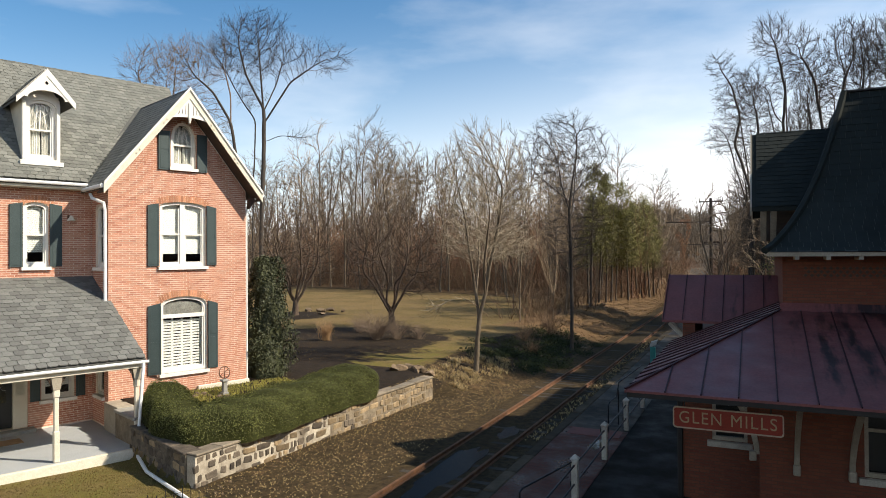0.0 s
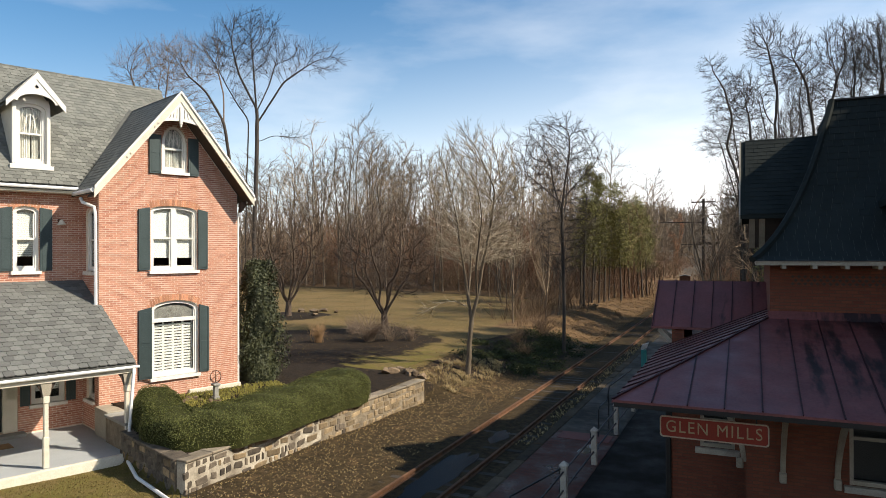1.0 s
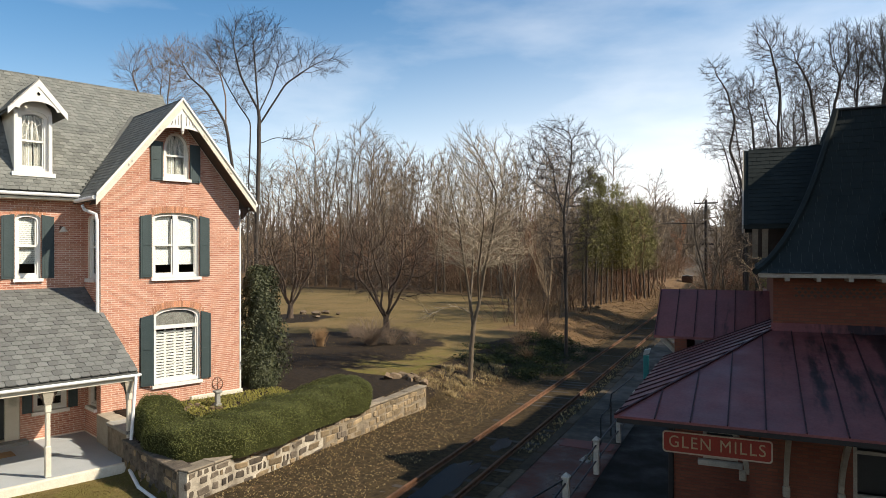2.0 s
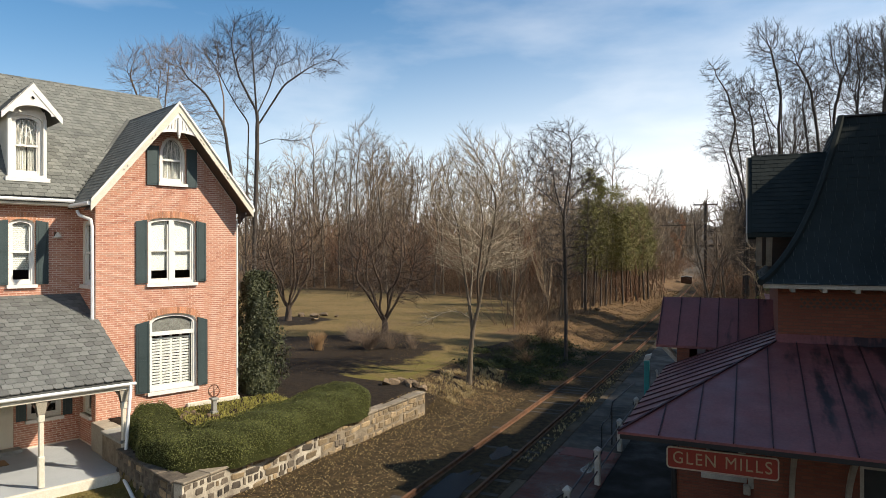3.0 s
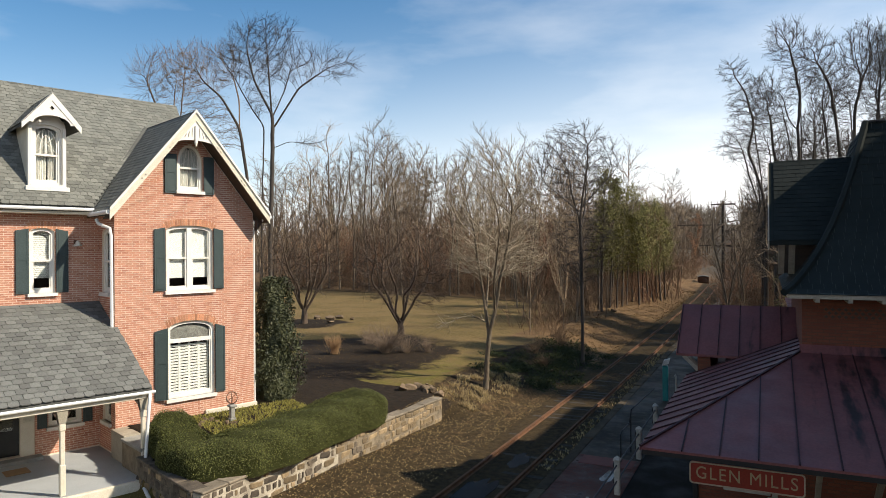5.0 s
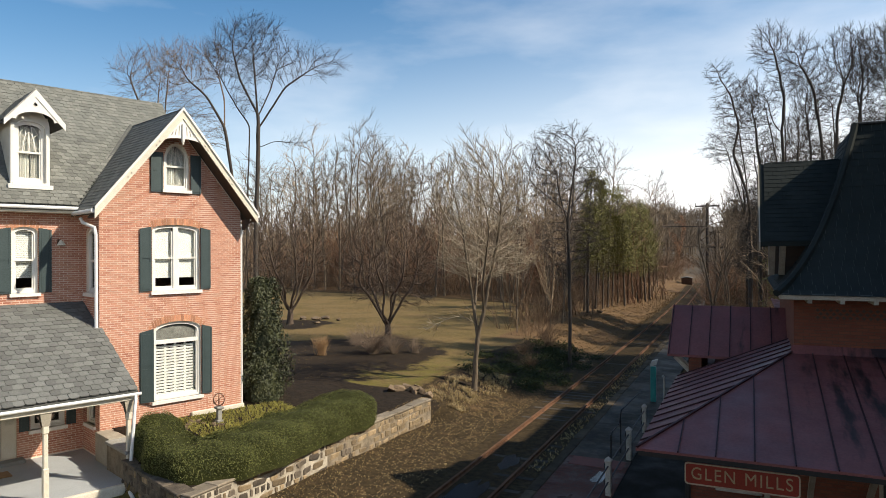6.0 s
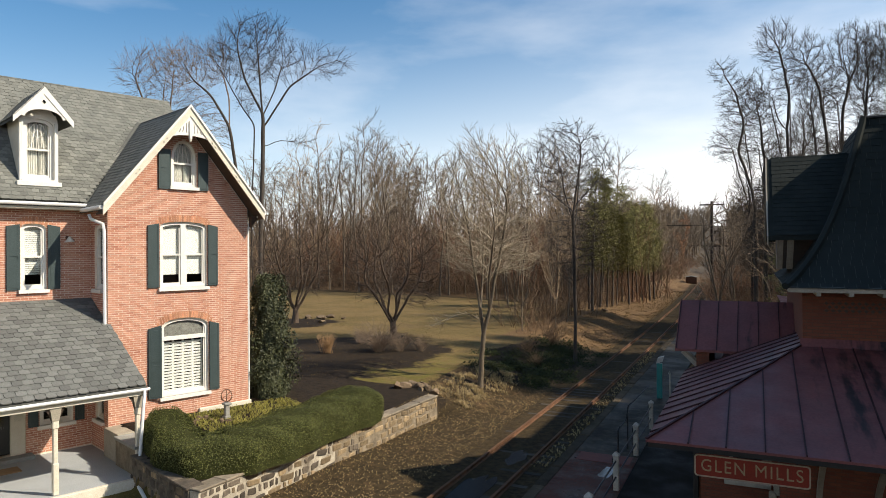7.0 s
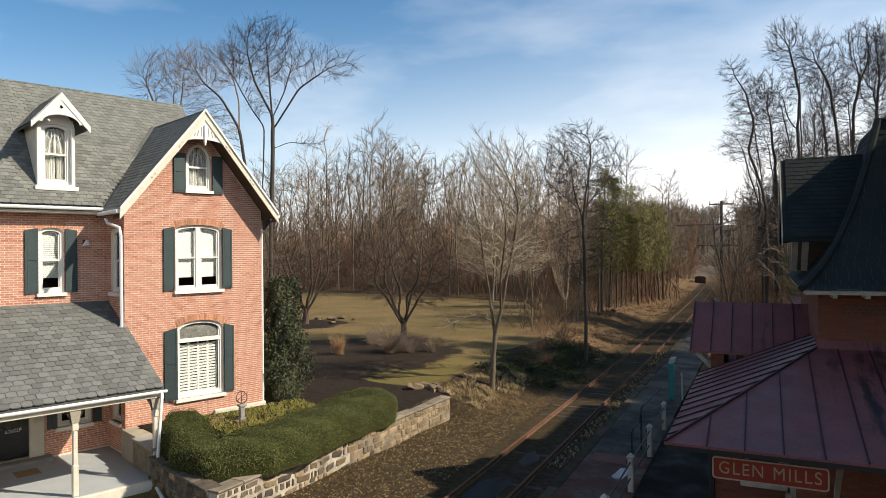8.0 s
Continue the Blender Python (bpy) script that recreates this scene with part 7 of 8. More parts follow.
th = [thicket(500 + i, 4.6, 3.2, 50, M["brush"], 0.013) for i in range(3)]
th_dense = [thicket(510 + i, 4.6, 3.2, 76, M["brush_red" if i else "brush"], 0.0095) for i in range(3)]
rng = random.Random(79)
for i in range(160):
    if i >= 66:
        x = -66 + 50 * ((i - 66) % 18) / 17 + rng.uniform(-1, 1)
        y = 75 - 0.22 * (x + 30) + ((i - 66) // 18) * 6 + rng.uniform(-1, 1)
    elif i < 36:
        x = -64 + 46 * (i % 18) / 17 + rng.uniform(-1, 1)
        y = 68.5 - 0.22 * (x + 30) + (i // 18) * 3.4 + rng.uniform(-0.6, 0.6)
    elif i < 50:
        y = 43 + (i - 36) * 3.0
        x = -13.4 + float(track_x(y)) - rng.uniform(0, 2.5)
    else:
        y = 50 + (i - 50) * 4.0
        x = -1.0 + float(track_x(y)) + rng.uniform(-0.8, 2.5)
    s = rng.uniform(0.75, 1.25) * (2.5 if i >= 66 else 1.5 if i >= 50 else 1.0)
    if i >= 126:
        y = rng.uniform(80, 165)
        k = rng.choice((-1, 1, 1))
        x, s = -7 + float(track_x(y)) + k * rng.uniform(4.5, 12.0), rng.uniform(1.4, 2.8)
    ob = new("thicket", (th_dense if 66 <= i < 126 else th)[i % 3])
    ob.matrix_basis = pose(x, y, height(x, y) - 0.05, 0, 0, rng.uniform(-25, 25) + (0 if i < 36 or 66 <= i < 126 else 80)) @ Matrix.Diagonal((s, s, s * (rng.uniform(0.55, 1.5) if i >= 66 else rng.uniform(0.7, 1.15)), 1))
    tagged(ob, "tangle of brown leafless brush at the wood's edge", "brush", "thickets", "stuff")


for i in range(40):                       # brush at the foot of the wood east of the poles
    y = 56 + 1.7 * i + rng.uniform(-1, 1)
    x, s = -1.7 + float(track_x(y)) + rng.uniform(-0.9, 2.4) * (1 if i % 2 else 0.4), rng.uniform(0.9, 1.5)
    ob = new("thicket", th_dense[i % 3])
    ob.matrix_basis = pose(x, y, height(x, y) - 0.05, 0, 0, rng.uniform(60, 120)) @ Matrix.Diagonal((s, s, s * rng.uniform(0.8, 1.6), 1))
    tagged(ob, "tangle of reddish-brown leafless brush beside the poles", "brush", "thickets", "stuff")


for i in range(36):                       # low brush on both sides of the distant line
    y = 118 + 3.0 * i + rng.uniform(-1, 1)
    x, s = -7 + float(track_x(y)) + (rng.uniform(-11, -4.2) if i % 2 else rng.uniform(3.6, 8)), rng.uniform(0.9, 1.7)
    ob = new("thicket", th_dense[i % 3])
    ob.matrix_basis = pose(x, y, height(x, y) - 0.05, 0, 0, rng.uniform(-40, 40)) @ Matrix.Diagonal((s, s, s * rng.uniform(0.5, 1.1), 1))
    tagged(ob, "low brown brush beside the distant line", "brush", "thickets", "stuff")


def leaf_quads(rng, pts, size, flat=0.55):
    """Small pointed leaves at points with outward normals."""
    g = Geo()
    for p, n in pts:
        n = (Vector(n) + Vector((rng.gauss(0, flat), rng.gauss(0, flat), rng.gauss(0, flat)))).normalized()
        a = n.orthogonal().normalized()
        a.rotate(Matrix.Rotation(rng.uniform(0, 6.28), 3, n))
        b = n.cross(a)
        s = size * rng.uniform(0.7, 1.3)
        p = Vector(p)
        g.add([p - a * s, p + b * s * 0.5 + n * s * 0.12, p + a * s, p - b * s * 0.5 + n * s * 0.12], [(0, 1, 2, 3)])
    return g


# clipped hedge: a swept rounded body, coloured dark as inner shade, and its leaves
hedge = thing("hedge", "clipped rounded evergreen hedge growing behind the stone wall", "hedge")
line = [Vector(p) for p in ((-1.62, -2.2, 0), (-1.78, -3.0, 0), (-1.90, -3.9, 0), (-1.80, -4.85, 0), (-1.15, -5.40, 0), (-0.1, -5.16, 0), (1.2, -4.62, 0), (2.6, -4.22, 0), (3.8, -3.82, 0), (4.7, -3.48, 0))]
ln, rng = len(line), random.Random(601)


def hedge_at(t):
    f = t * (ln - 1)
    j = min(ln - 2, int(f))
    p, d = line[j].lerp(line[j + 1], f - j), (line[j + 1] - line[j]).normalized()
    if j + 2 < ln:
        d = d.lerp((line[j + 2] - line[j + 1]).normalized(), f - j).normalized()
    top = 1.74 + 0.20 * math.exp(-((t - 0.05) / 0.10) ** 2) - 0.16 * math.exp(-((t - 0.30) / 0.12) ** 2) + 0.10 * math.exp(-((t - 0.92) / 0.1) ** 2)
    half = 0.62 + 0.28 * min(1.0, max(0.0, (t - 0.12) / 0.22)) + 0.03 * math.sin(t * 23)
    cap = min(1.0, math.sqrt(max(0.0, 1 - max(0, (0.07 - t) / 0.07) ** 2)), math.sqrt(max(0.0, 1 - max(0, (t - 0.93) / 0.07) ** 2)))
    return p, d, 0.78 + (top - 0.78) * (0.25 + 0.75 * cap), half * max(0.12, cap)


def hedge_point(t, a, k=1.0):
    """a from 0 (one foot) over the top to 1 (the other foot)."""
    p, d, top, half = hedge_at(t)
    side = Vector((d.y, -d.x, 0))
    th = math.pi * a
    cx, cz = math.copysign(abs(math.cos(th)) ** 0.55, math.cos(th)), abs(math.sin(th)) ** 0.55
    lump = 1 + 0.035 * math.sin(t * 60 + a * 9) + 0.03 * math.sin(t * 37 - a * 15)
    q = p + side * cx * half * k * lump + Vector((0, 0, 0.78 + (top - 0.78) * cz * k * lump))
    return q, (side * math.cos(th) + Vector((0, 0, math.sin(th)))).normalized()


g, n, mring = Geo(), 80, 14
pts = [hedge_point(i / n, j / mring, 0.95)[0] for i in range(n + 1) for j in range(mring + 1)]
g.add(pts, [(i * (mring + 1) + j, i * (mring + 1) + j + 1, (i + 1) * (mring + 1) + j + 1, (i + 1) * (mring + 1) + j) for i in range(n) for j in range(mring)])
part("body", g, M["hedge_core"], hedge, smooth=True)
lv = leaf_quads(rng, [hedge_point(rng.random(), rng.random(), rng.uniform(0.94, 1.02)) for i in range(54000)], 0.020, 0.5)
part("leaves", lv.mesh("leaves", M["hedge"]), None, hedge, kind="stuff")
hedge.matrix_basis = HOUSE.copy()

# holly against the house corner
holly = thing("holly_bush", "tall dark glossy holly bush against the brick corner", "bush", HOUSE @ pose(3.38, 0.55, 0.95))
rng = random.Random(602)
stem = Geo()
pts = []
for i in range(15000):
    z = 4.45 * rng.random() ** 0.85
    a = rng.uniform(0, 6.28)
    prof_r = 1.24 * (1 - 0.55 * (z / 4.45) ** 1.6) * (0.75 + 0.25 * min(1, z / 0.5))
    r = prof_r * (0.80 + 0.16 * math.sin(3 * a + z * 2.2) + 0.16 * math.sin(7 * a - z * 5.0)) * rng.uniform(0.72, 1.04)
    pts.append(((math.cos(a) * r, math.sin(a) * r * 0.85, z + rng.gauss(0, 0.05)), (math.cos(a), math.sin(a), 0.35)))
part("leaves", leaf_quads(rng, pts, 0.050, 0.65).mesh("leaves", M["holly"]), None, holly, kind="stuff")
core = Geo()
nn = 14
for j in range(9):
    z = 4.2 * j / 8
    core.v += [(math.cos(6.2832 * i / nn) * 0.66 * (1 - 0.6 * (z / 4.2) ** 1.6), math.sin(6.2832 * i / nn) * 0.55 * (1 - 0.6 * (z / 4.2) ** 1.6), z) for i in range(nn)]
core.f += [(j * nn + i, j * nn + (i + 1) % nn, (j + 1) * nn + (i + 1) % nn, (j + 1) * nn + i) for j in range(8) for i in range(nn)]
part("core", core, M["holly"], holly)
for k in range(4):
    stem.tube([(0.1 * math.cos(k * 1.6), 0.1 * math.sin(k * 1.6), -0.1), (0.25 * math.cos(k * 1.6), 0.25 * math.sin(k * 1.6), 2.5)], [0.05, 0.03], 6)
part("stem", stem, M["bark_grey"], holly)


def clump(name, label, category, x, y, stems, tall, lean, mat, seed, r=0.006, droop=0.0, group=""):
    rng, g = random.Random(seed), Geo()
    for i in range(stems):
        a, q = rng.uniform(0, 6.28), rng.uniform(0.2, 1.0) * lean
        p = Vector((rng.gauss(0, 0.10), rng.gauss(0, 0.10), -0.03))
        d = Vector((math.cos(a) * q, math.sin(a) * q, 1)).normalized()
        h = tall * rng.uniform(0.6, 1.1)
        path = [p]
        for j in range(5):
            path.append(path[-1] + d * h / 5)
            d = (d + Vector((rng.gauss(0, 0.10), rng.gauss(0, 0.10), -droop))).normalized()
        g.tube(path, [r, r, r * 0.9, r * 0.8, r * 0.6, r * 0.4], 3, False)
        for k in range(3):
            e = path[2 + k]
            dd = (d + Vector((rng.gauss(0, 0.7), rng.gauss(0, 0.7), rng.gauss(0, 0.4)))).normalized()
            g.tube([e, e + dd * h * 0.22], [r * 0.6, r * 0.3], 3, False)
    return solid(name, g.mesh(name, M[mat]), None, label, category, pose(x, y, height(x, y)), group)


clump("ornamental_grass", "tawny clump of dry ornamental grass in a mulched bed", "grass clump", -20.3, 28.7, 130, 1.05, 0.55, "tawny", 611, 0.008)
clump("weeping_shrub", "leafless weeping shrub in a mulched bed", "shrub", -18.2, 30.3, 150, 1.9, 0.9, "bark_red", 612, 0.010, 0.22)
for k, (x, y, s) in enumerate(((-17.3, 30.9, 1.2), (-16.4, 31.6, 0.9), (-20.5, 32.3, 1.1), (-11.9, 36.0, 1.1), (-11.4, 39.5, 1.3), (-12.3, 42.0, 1.4), (-10.9, 34.2, 0.9))):
    clump("low_shrub", "low leafless shrub with a haze of thin twigs", "shrub", x, y, 70, s, 0.85, "bark_red" if k < 3 else "brush", 620 + k, 0.007, 0.10, "low shrubs")


def scatter(count, seed, spot, size, curl=0.35):
    """Loose flat leaves or blades on the ground."""
    rng, g = random.Random(seed), Geo()
    for i in range(count):
        x, y = spot(rng)
        z = height(x, y) + 0.012
        a, s = rng.uniform(0, 6.28), size * rng.uniform(0.6, 1.4)
        c, q = math.cos(a) * s, math.sin(a) * s
        g.add([(x - c, y - q, z + rng.uniform(0, curl) * s), (x + q * 0.5, y - c * 0.5, z), (x + c, y + q, z + rng.uniform(0, curl * 2) * s), (x - q * 0.5, y + c * 0.5, z)], [(0, 1, 2, 3)])
    return g


def near_strip(rng):
    y = rng.uniform(9.5, 27)
    return (rng.uniform(-11.8, -8.6), y)


def bank_strip(rng):
    y = rng.choice((24 + 6.0 * rng.random(), 39.5 + 24 * rng.random() ** 1.3))
    return (float(track_x(y)) - rng.uniform(8.7, 13.2), y)


def far_bank(rng):
    y = rng.uniform(42, 105)
    return (float(track_x(y)) - rng.uniform(8.7, 13.0), y)


def bed(rng):
    a, r = rng.uniform(0, 6.28), math.sqrt(rng.random())
    return (-18.9 + 4.0 * r * math.cos(a), 29 + 7 * r * math.sin(a))


solid("fallen_leaves", scatter(5200, 701, near_strip, 0.022).mesh("fallen_leaves", M["dead_leaf"]), None, "dry brown leaves strewn on the cinders beside the track", "leaves", kind="stuff")
solid("fallen_leaves", scatter(12000, 702, bank_strip, 0.026).mesh("fallen_leaves", M["dead_leaf"]), None, "dry brown leaves drifted down the bank", "leaves", kind="stuff")
solid("fallen_leaves", scatter(11000, 704, far_bank, 0.07, 0.6).mesh("fallen_leaves", M["dead_leaf"]), None, "tan leaves lying thick on the cutting's bank", "leaves", kind="stuff")
solid("fallen_leaves", scatter(1800, 703, bed, 0.028).mesh("fallen_leaves", M["dead_leaf"]), None, "brown leaves on the mulched beds", "leaves", kind="stuff")


def hollow(rng):
    c = random.Random(int(rng.random() * 52) + 5000)
    return (-10.8 + c.gauss(0, 1.0) + rng.gauss(0, 0.30), c.uniform(29.6, 40.5) + rng.gauss(0, 0.40))


# dark leaves added over the hollow to paint its shade
ivy = Geo()
turn = random.Random(705)
for i in range(15000):
    x, y = hollow(turn)
    z = height(x, y) + 0.24 * turn.random() ** 1.8
    n = Vector((turn.gauss(0.2, 0.5), turn.gauss(-0.3, 0.5), 1)).normalized()
    a = n.orthogonal().normalized()
    a.rotate(Matrix.Rotation(turn.uniform(0, 6.28), 3, n))
    b, q, p = n.cross(a), turn.uniform(0.03, 0.065), Vector((x, y, z))
    ivy.add([p - a * q, p + b * q * 0.7, p + a * q, p - b * q * 0.7], [(0, 1, 2, 3)])
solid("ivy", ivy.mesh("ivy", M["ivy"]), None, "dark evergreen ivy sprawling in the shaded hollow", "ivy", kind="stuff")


def tufts(count, seed, spot, tall, mat, name, label):
    rng, g = random.Random(seed), Geo()
    for i in range(count):
        x, y = spot(rng)
        z = height(x, y) - 0.01
        for b in range(7):
            a, h = rng.uniform(0, 6.28), tall * rng.uniform(0.5, 1.2)
            dx, dy = math.cos(a), math.sin(a)
            q = rng.uniform(0.3, 1.2) * h
            wv = 0.006
            g.add([(x - dy * wv, y + dx * wv, z), (x + dy * wv, y - dx * wv, z), (x + dx * q * 0.5 + dy * wv * 0.7, y + dy * q * 0.5 - dx * wv * 0.7, z + h * 0.8), (x + dx * q * 0.5 - dy * wv * 0.7, y + dy * q * 0.5 + dx * wv * 0.7, z + h * 0.8), (x + dx * q, y + dy * q, z + h * 0.7)], [(0, 1, 2, 3), (3, 2, 4)])
    return solid(name, g.mesh(name, M[mat]), None, label, "grass", kind="stuff")


def bank_face(rng):
    c = random.Random(int(rng.random() * 46) + 3000)
    return (c.uniform(-12.5, -9.8) + rng.gauss(0, 0.16), 24.0 + 6.5 * c.random() ** 1.3 + rng.gauss(0, 0.14))


def garden(rng):
    p = HOUSE @ Vector((rng.uniform(-0.3, 3.6), rng.uniform(-3.3, -0.25), 0))
    return (p.x, p.y)


tufts(820, 711, bank_face, 0.19, "straw", "dry_grass", "bleached grass tufts hanging on the bank")
tufts(1500, 712, garden, 0.13, "cover", "ground_cover", "yellow-green ground cover between hedge and house")


def front_lawn(rng):
    p = HOUSE @ Vector((rng.uniform(-6.8, -2.75), -2.95 - 4.2 * rng.random(), 0))
    return (p.x, p.y)


tufts(2600, 715, front_lawn, 0.045, "turf", "turf_grass", "short patchy yellow-green grass before the porch")


def back_lawn(rng):
    y = 23.5 + 34 * rng.random()
    return (-13.6 - 26 * rng.random(), y)


tufts(2600, 716, back_lawn, 0.05, "turf", "turf_grass", "short winter grass of the wide lawn")
def rail_side(rng):
    return (rng.uniform(-6.36, -5.86), 19 + 24 * rng.random())


tufts(350, 714, rail_side, 0.10, "straw", "dry_grass", "dry yellowed grass between rail and platform")
tufts(2300, 713, near_strip, 0.045, "straw", "dry_grass", "thin dry grass on the cinders")


# ---- garden pieces ----
def rock(x, y, s, seed, sink=0.25):
    rng = random.Random(seed)
    bm = bmesh.new()
    bmesh.ops.create_icosphere(bm, subdivisions=2, radius=1.0)
    off = Vector((rng.uniform(0, 50), rng.uniform(0, 50), rng.uniform(0, 50)))
    for p in bm.verts:
        p.co *= 1 + 0.45 * noise.noise(p.co * 1.1 + off)
    for k in range(10):                   # flat broken faces
        n = Vector((rng.gauss(0, 1), rng.gauss(0, 1), rng.gauss(0, 1))).normalized()
        d = rng.uniform(0.36, 0.66)
        for p in bm.verts:
            over = p.co.dot(n) - d
            if over > 0:
                p.co -= n * over
    me = bpy.data.meshes.new("rock")
    bm.to_mesh(me)
    bm.free()
    me.materials.append(M["rock"])
    sx, sy, sz = s * rng.uniform(0.8, 1.3), s * rng.uniform(0.6, 1.0), s * rng.uniform(0.45, 0.7)
    ob = new("rock", me)
    ob.matrix_basis = pose(x, y, height(x, y) + sz * (1 - sink) * 0.6, rng.uniform(-15, 15), rng.uniform(-15, 15), rng.uniform(0, 360)) @ Matrix.Diagonal((sx, sy, sz, 1))
    return ob


rng = random.Random(88)
for i in range(13):
    tagged(rock(-12.75 + rng.gauss(0, 0.40), 24.0 + rng.gauss(0, 0.28), rng.uniform(0.20, 0.40), 800 + i), "pale tan stone in a loose garden heap", "rock", "stone heap")
for i in range(9):
    tagged(rock(-29.5 + rng.gauss(0, 1.2), 41.8 + rng.gauss(0, 0.8), rng.uniform(0.2, 0.42), 830 + i), "pale stone in a rockery on the lawn", "rock", "rockery")
for i, (x, y, s) in enumerate(((-9.75, 36.2, 0.28), (-9.2, 38.3, 0.22), (-10.3, 33.8, 0.2), (-9.9, 36.9, 0.2), (-12.2, 58.5, 0.45))):
    tagged(rock(x, y, s, 850 + i), "pale stone lying at the foot of the bank", "rock", "bank stones")
for i in range(26):
    tagged(rock(-11.4 + rng.gauss(0, 0.35), 11.4 + rng.uniform(-0.6, 3.2), rng.uniform(0.03, 0.07), 870 + i), "pale rubble stone fallen at the wall's foot", "rock", "rubble")
for i in range(8):
    p = HOUSE @ Vector((-0.30 + i * 0.13 + rng.uniform(-0.03, 0.03), -1.35 + 0.45 * math.sin(i * 0.55), 0))
    tagged(rock(p.x, p.y, rng.uniform(0.13, 0.20), 890 + i), "pale border stone beside the house wall", "rock", "border stones")

sd = thing("sundial", "iron armillary sundial on a stone pedestal in the garden", "sundial", HOUSE @ pose(0.75, -1.35, 1.0))
part("pedestal", Geo().box(-0.10, 0.10, -0.10, 0.10, 0.0, 0.08, 0.01).box(-0.07, 0.07, -0.07, 0.07, 0.07, 0.44, 0.015).box(-0.12, 0.12, -0.12, 0.12, 0.43, 0.50, 0.015), M["kerb"], sd, "pale stone pedestal")
for k in range(3):
    c = [Matrix.Rotation(k * 1.05, 3, "Z") @ Vector((0.19 * math.cos(t), 0, 0.19 * math.sin(t))) + Vector((0, 0, 0.72)) for t in np.linspace(0.9, 5.9 + 0.2 * k, 20)]
    part("ring", Geo().tube(c, 0.012, 5), M["bronze"], sd)
part("arrow", Geo().tube([(-0.16, 0.05, 0.60), (0.16, -0.05, 0.86)], 0.01, 5), M["bronze"], sd)

fence = thing("garden_fence", "low black wire garden fence beside the downspout", "fence")
for i in range(9):
    x, y = -11.55 + 0.055 * i, 9.7 + 0.18 * i
    part("stake", Geo().tube([(x, y, -0.05), (x, y, 0.50 + 0.06 * (i % 2))], 0.009, 5), M["black"], fence)
for z in (0.20, 0.42):
    part("wire", Geo().tube([(-11.55, 9.7, z), (-11.11, 11.14, z)], 0.006, 5), M["black"], fence)

# ---- line-side and distance ----
pole = thing("utility_pole", "dark timber utility pole with crossarms beside the line", "utility pole", pose(-4.6, 79.0, height(-4.6, 79.0)), group="utility poles")
part("mast", Geo().tube([(0, 0, -0.3), (0, 0, 11.6)], [0.21, 0.15], 8), M["pole"], pole)
part("crossarm", Geo().box(-1.25, 1.25, -0.06, 0.06, 11.15, 11.30), M["pole"], pole)
part("crossarm", Geo().box(-0.9, 1.6, -0.06, 0.06, 6.60, 6.80), M["pole"], pole)
part("mast_arm", Geo().tube([(0, 0, 9.0), (-4.8, 0.4, 9.05)], 0.05, 6), M["pole"], pole)
for x in (-1.2, 1.2):
    part("insulator", Geo().tube([(x, 0, 11.3), (x, 0, 11.62)], 0.05, 6), M["kerb"], pole)
copy_thing(pole, pose(-5.2, 112.0, height(-5.2, 112.0) - 2.2))

shed = thing("line_shed", "small rust-brown trackside hut in the distance", "hut", pose(-10.9, 131, height(-10.9, 131), 0, 0, 4) @ Matrix.Scale(0.78, 4))
part("wall", Geo().box(-1.2, 1.2, -2.6, 2.6, -0.3, 1.5), M["rust"], shed)
part("roof", Geo().prism([(-1.32, -2.75, 1.5), (1.32, -2.75, 1.5), (0, -2.75, 1.75)], (0, 5.5, 0)), M["felt"], shed)
far_house = thing("far_house", "white clapboard house glimpsed between distant trees", "house", pose(-19.8, 182, 4.3, 0, 0, 12) @ Matrix.Scale(0.5, 4))
part("wall", Geo().box(-3.2, 3.2, -3, 3, -2.5, 3.4), M["post_white"], far_house)
part("roof", Geo().prism([(-3.6, -3.3, 3.4), (3.6, -3.3, 3.4), (0, -3.3, 5.8)], (0, 6.6, 0)), M["felt"], far_house)
for x in (-1.6, 0.0, 1.6):
    wf = part("window", Geo().box(x - 0.4, x + 0.4, -3.06, -3.004, 0.8, 2.2), M["cream"], far_house)
    part("pane", Geo().box(x - 0.32, x + 0.32, -3.07, -3.064, 0.88, 2.12), M["room"], wf)

# porch slates, each one by itself
lo, hi, faces = slate_shape(0.230, 0.30, 0.026, 0.036)
slate_me = outward(Geo().add(lo + hi, faces).mesh("slate", M["slate_low"]))
porch_rows = courses((-6.95, PE - 0.02, 2.675), (1, 0, 0), (0, YB - PE, PT - 2.70), 4.69, 4.68, 0.24, 0.215, 9, None, 0.30)
near_porch = [m for m in porch_rows if m.translation.x > -6.2]
for m in near_porch[:300]:
    part("slate", slate_me, None, porch, m=m)
laid("slate_rest", near_porch[300:] + [m for m in porch_rows if m.translation.x <= -6.2], 0.24, 0.30, M["slate_low_many"], porch)
lo, hi, faces = slate_shape(0.197, 0.23)
slate_me = outward(Geo().add(lo + hi, faces).mesh("slate", M["slate_high"]))
for m in near_slates:
    part("slate", slate_me, None, house, m=m)


# bricks of the house, laid in running bond round the openings
def span_at(loop, z):
    """Where a level line crosses a window-shaped loop."""
    cut = []
    for (a, b), (c, d) in zip(loop, loop[1:] + loop[:1]):
        if (b - z) * (d - z) < 0:
            cut.append(a + (c - a) * (z - b) / (d - b))
    return (min(cut), max(cut)) if cut else None


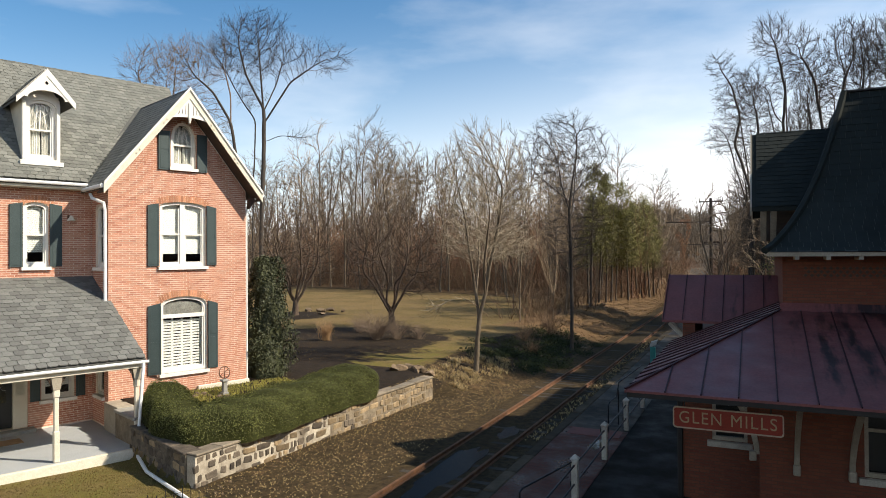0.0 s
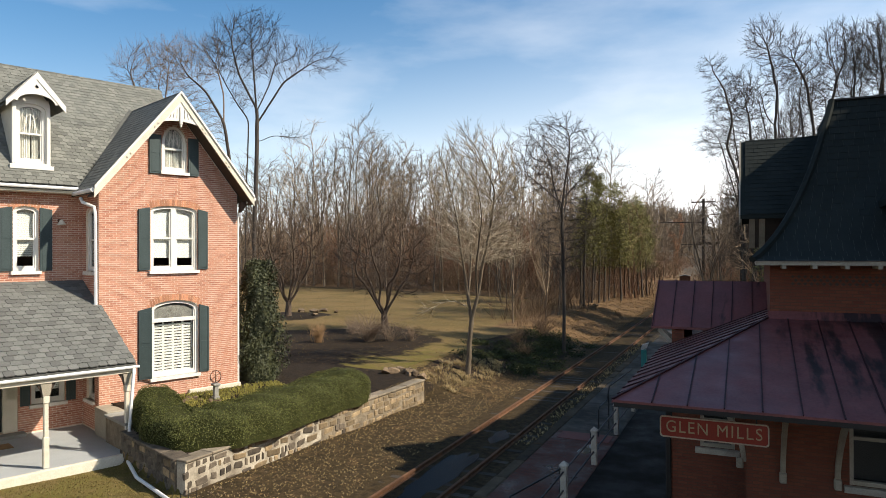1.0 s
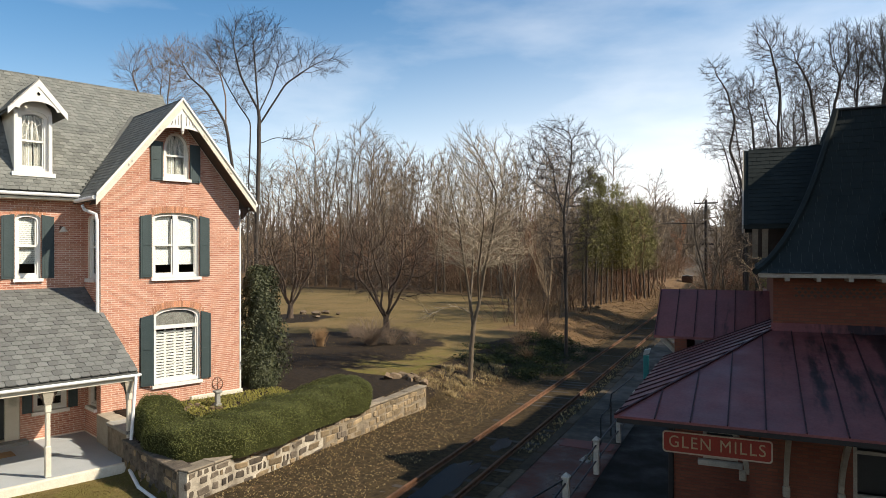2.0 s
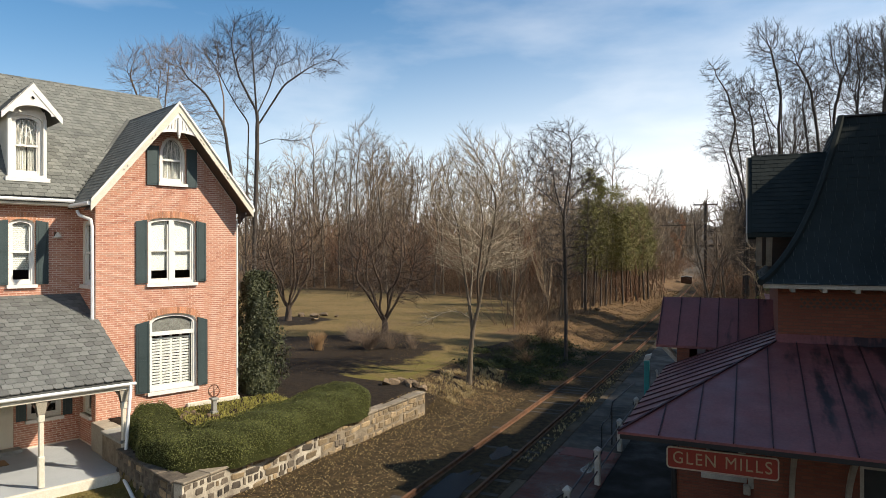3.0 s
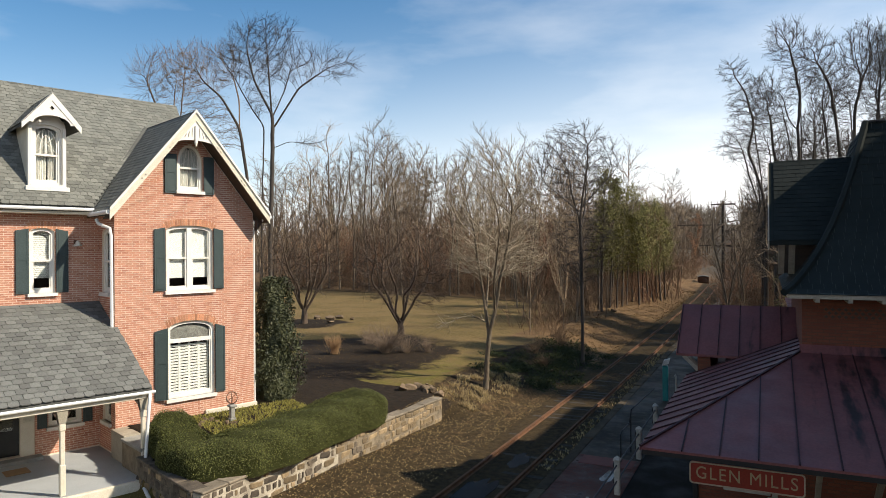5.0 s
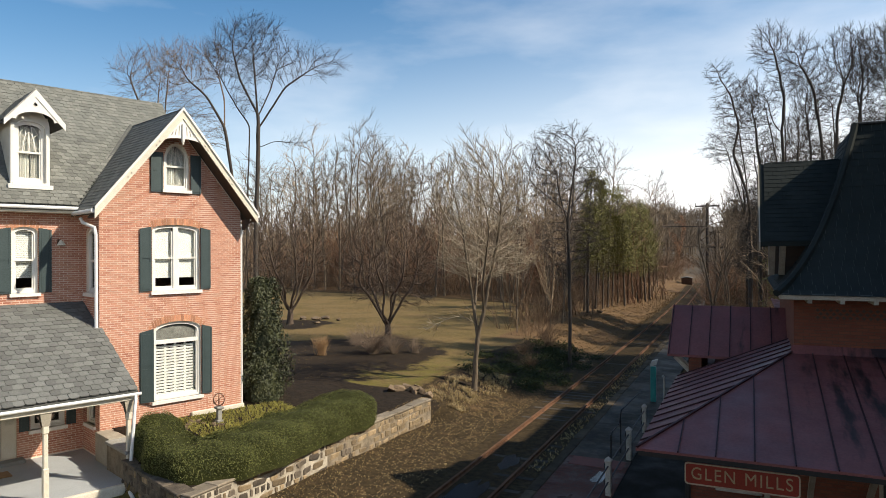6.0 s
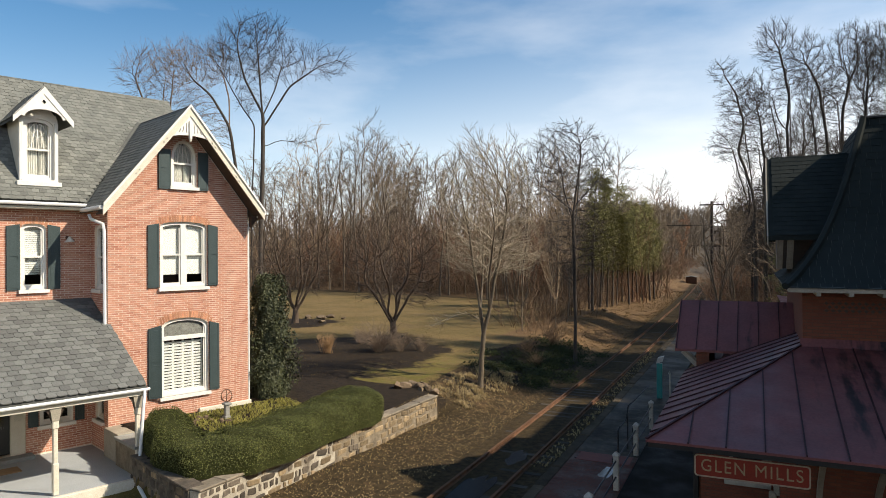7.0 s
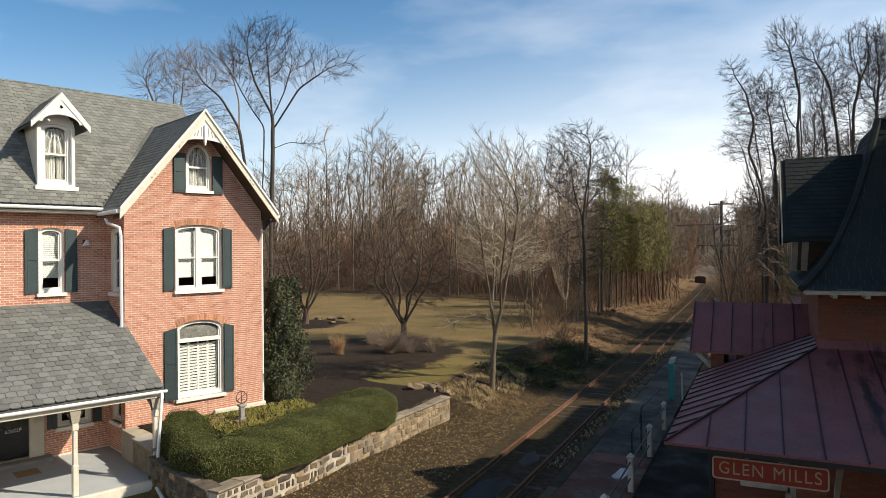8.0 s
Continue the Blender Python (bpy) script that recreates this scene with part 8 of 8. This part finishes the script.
def bond(x0, x1, z0, z1, holes, ends=None, tall=0.0675, wide=0.213, joint=0.015):
    """Bricks of a wall face as (left, right, foot, head)."""
    out = []
    for j in range(int((z1 - z0) / tall)):
        z = z0 + j * tall
        lo, hi = (x0, x1) if ends is None else ends(z + tall)
        cuts = [c for c in (span_at(h, z + f * tall) for h in holes for f in (0.05, 0.9)) if c]
        i0 = math.floor(lo / wide) - 1
        for i in range(i0, math.ceil(hi / wide) + 1):
            a = (i + 0.5 * (j % 2)) * wide
            runs = [(max(a, lo), min(a + wide - joint, hi))]
            for c0, c1 in cuts:
                runs = [q for p in runs for q in ((p[0], min(p[1], c0 - 0.002)), (max(p[0], c1 + 0.002), p[1]))]
            out += [(p, q, z, z + tall - joint) for p, q in sorted(set(runs)) if q - p > 0.02]
    return out


def brick_geo(g, p, q, z0, z1, place, out):
    pts = [place(a, b, d) for d in (0.001, -out) for a, b in ((p, z0), (q, z0), (q, z1), (p, z1))]
    return g.add(pts, [(4, 5, 6, 7), (0, 1, 5, 4), (1, 2, 6, 5), (2, 3, 7, 6), (3, 0, 4, 7)])


def rake_ends(z):
    top = EAVE - 0.05
    k = max(0.0, (z - top) / PITCH)
    return X0 + k + 0.004, X1 - k - 0.004


brick_me = brick_geo(Geo(), -0.099, 0.099, 0, 0.0525, front, 0.007).mesh("brick", M["brick_one"])
rng = random.Random(901)
rest, count = Geo(), 0
for p, q, z, zt in bond(X0, X1, 0.95, 10.4, [W_LOW, W_MID, W_TOP], rake_ends):
    if 4.22 < z < 5.3 and count < 300 and abs(q - p - 0.198) < 0.001:
        part("brick", brick_me, None, gable_wall, m=pose((p + q) / 2, rng.uniform(-0.001, 0.002), z))
        count += 1
    else:
        brick_geo(rest, p, q, z, zt, front, 0.007 + rng.uniform(-0.002, 0.001))
part("brickwork", rest.mesh("brickwork", M["brick_many"]), None, gable_wall, kind="stuff")
rest = Geo()
for p, q, z, zt in bond(-7.2, X0 - 0.004, 0.30, EAVE - 0.2, [W_MAIN, W_PORCH, DOOR]):
    brick_geo(rest, p, q, z, zt, FM, 0.007 + rng.uniform(-0.002, 0.001))
part("brickwork", rest.mesh("brickwork", M["brick_many"]), None, main_wall, kind="stuff")
rest = Geo()
for p, q, z, zt in bond(0.01, YB - 0.01, 0.30, EAVE - 0.2, [W_SIDE, W_SIDE_LOW]):
    brick_geo(rest, p, q, z, zt, FS, 0.007 + rng.uniform(-0.002, 0.001))
part("brickwork", rest.mesh("brickwork", M["brick_many"]), None, side_wall, kind="stuff")
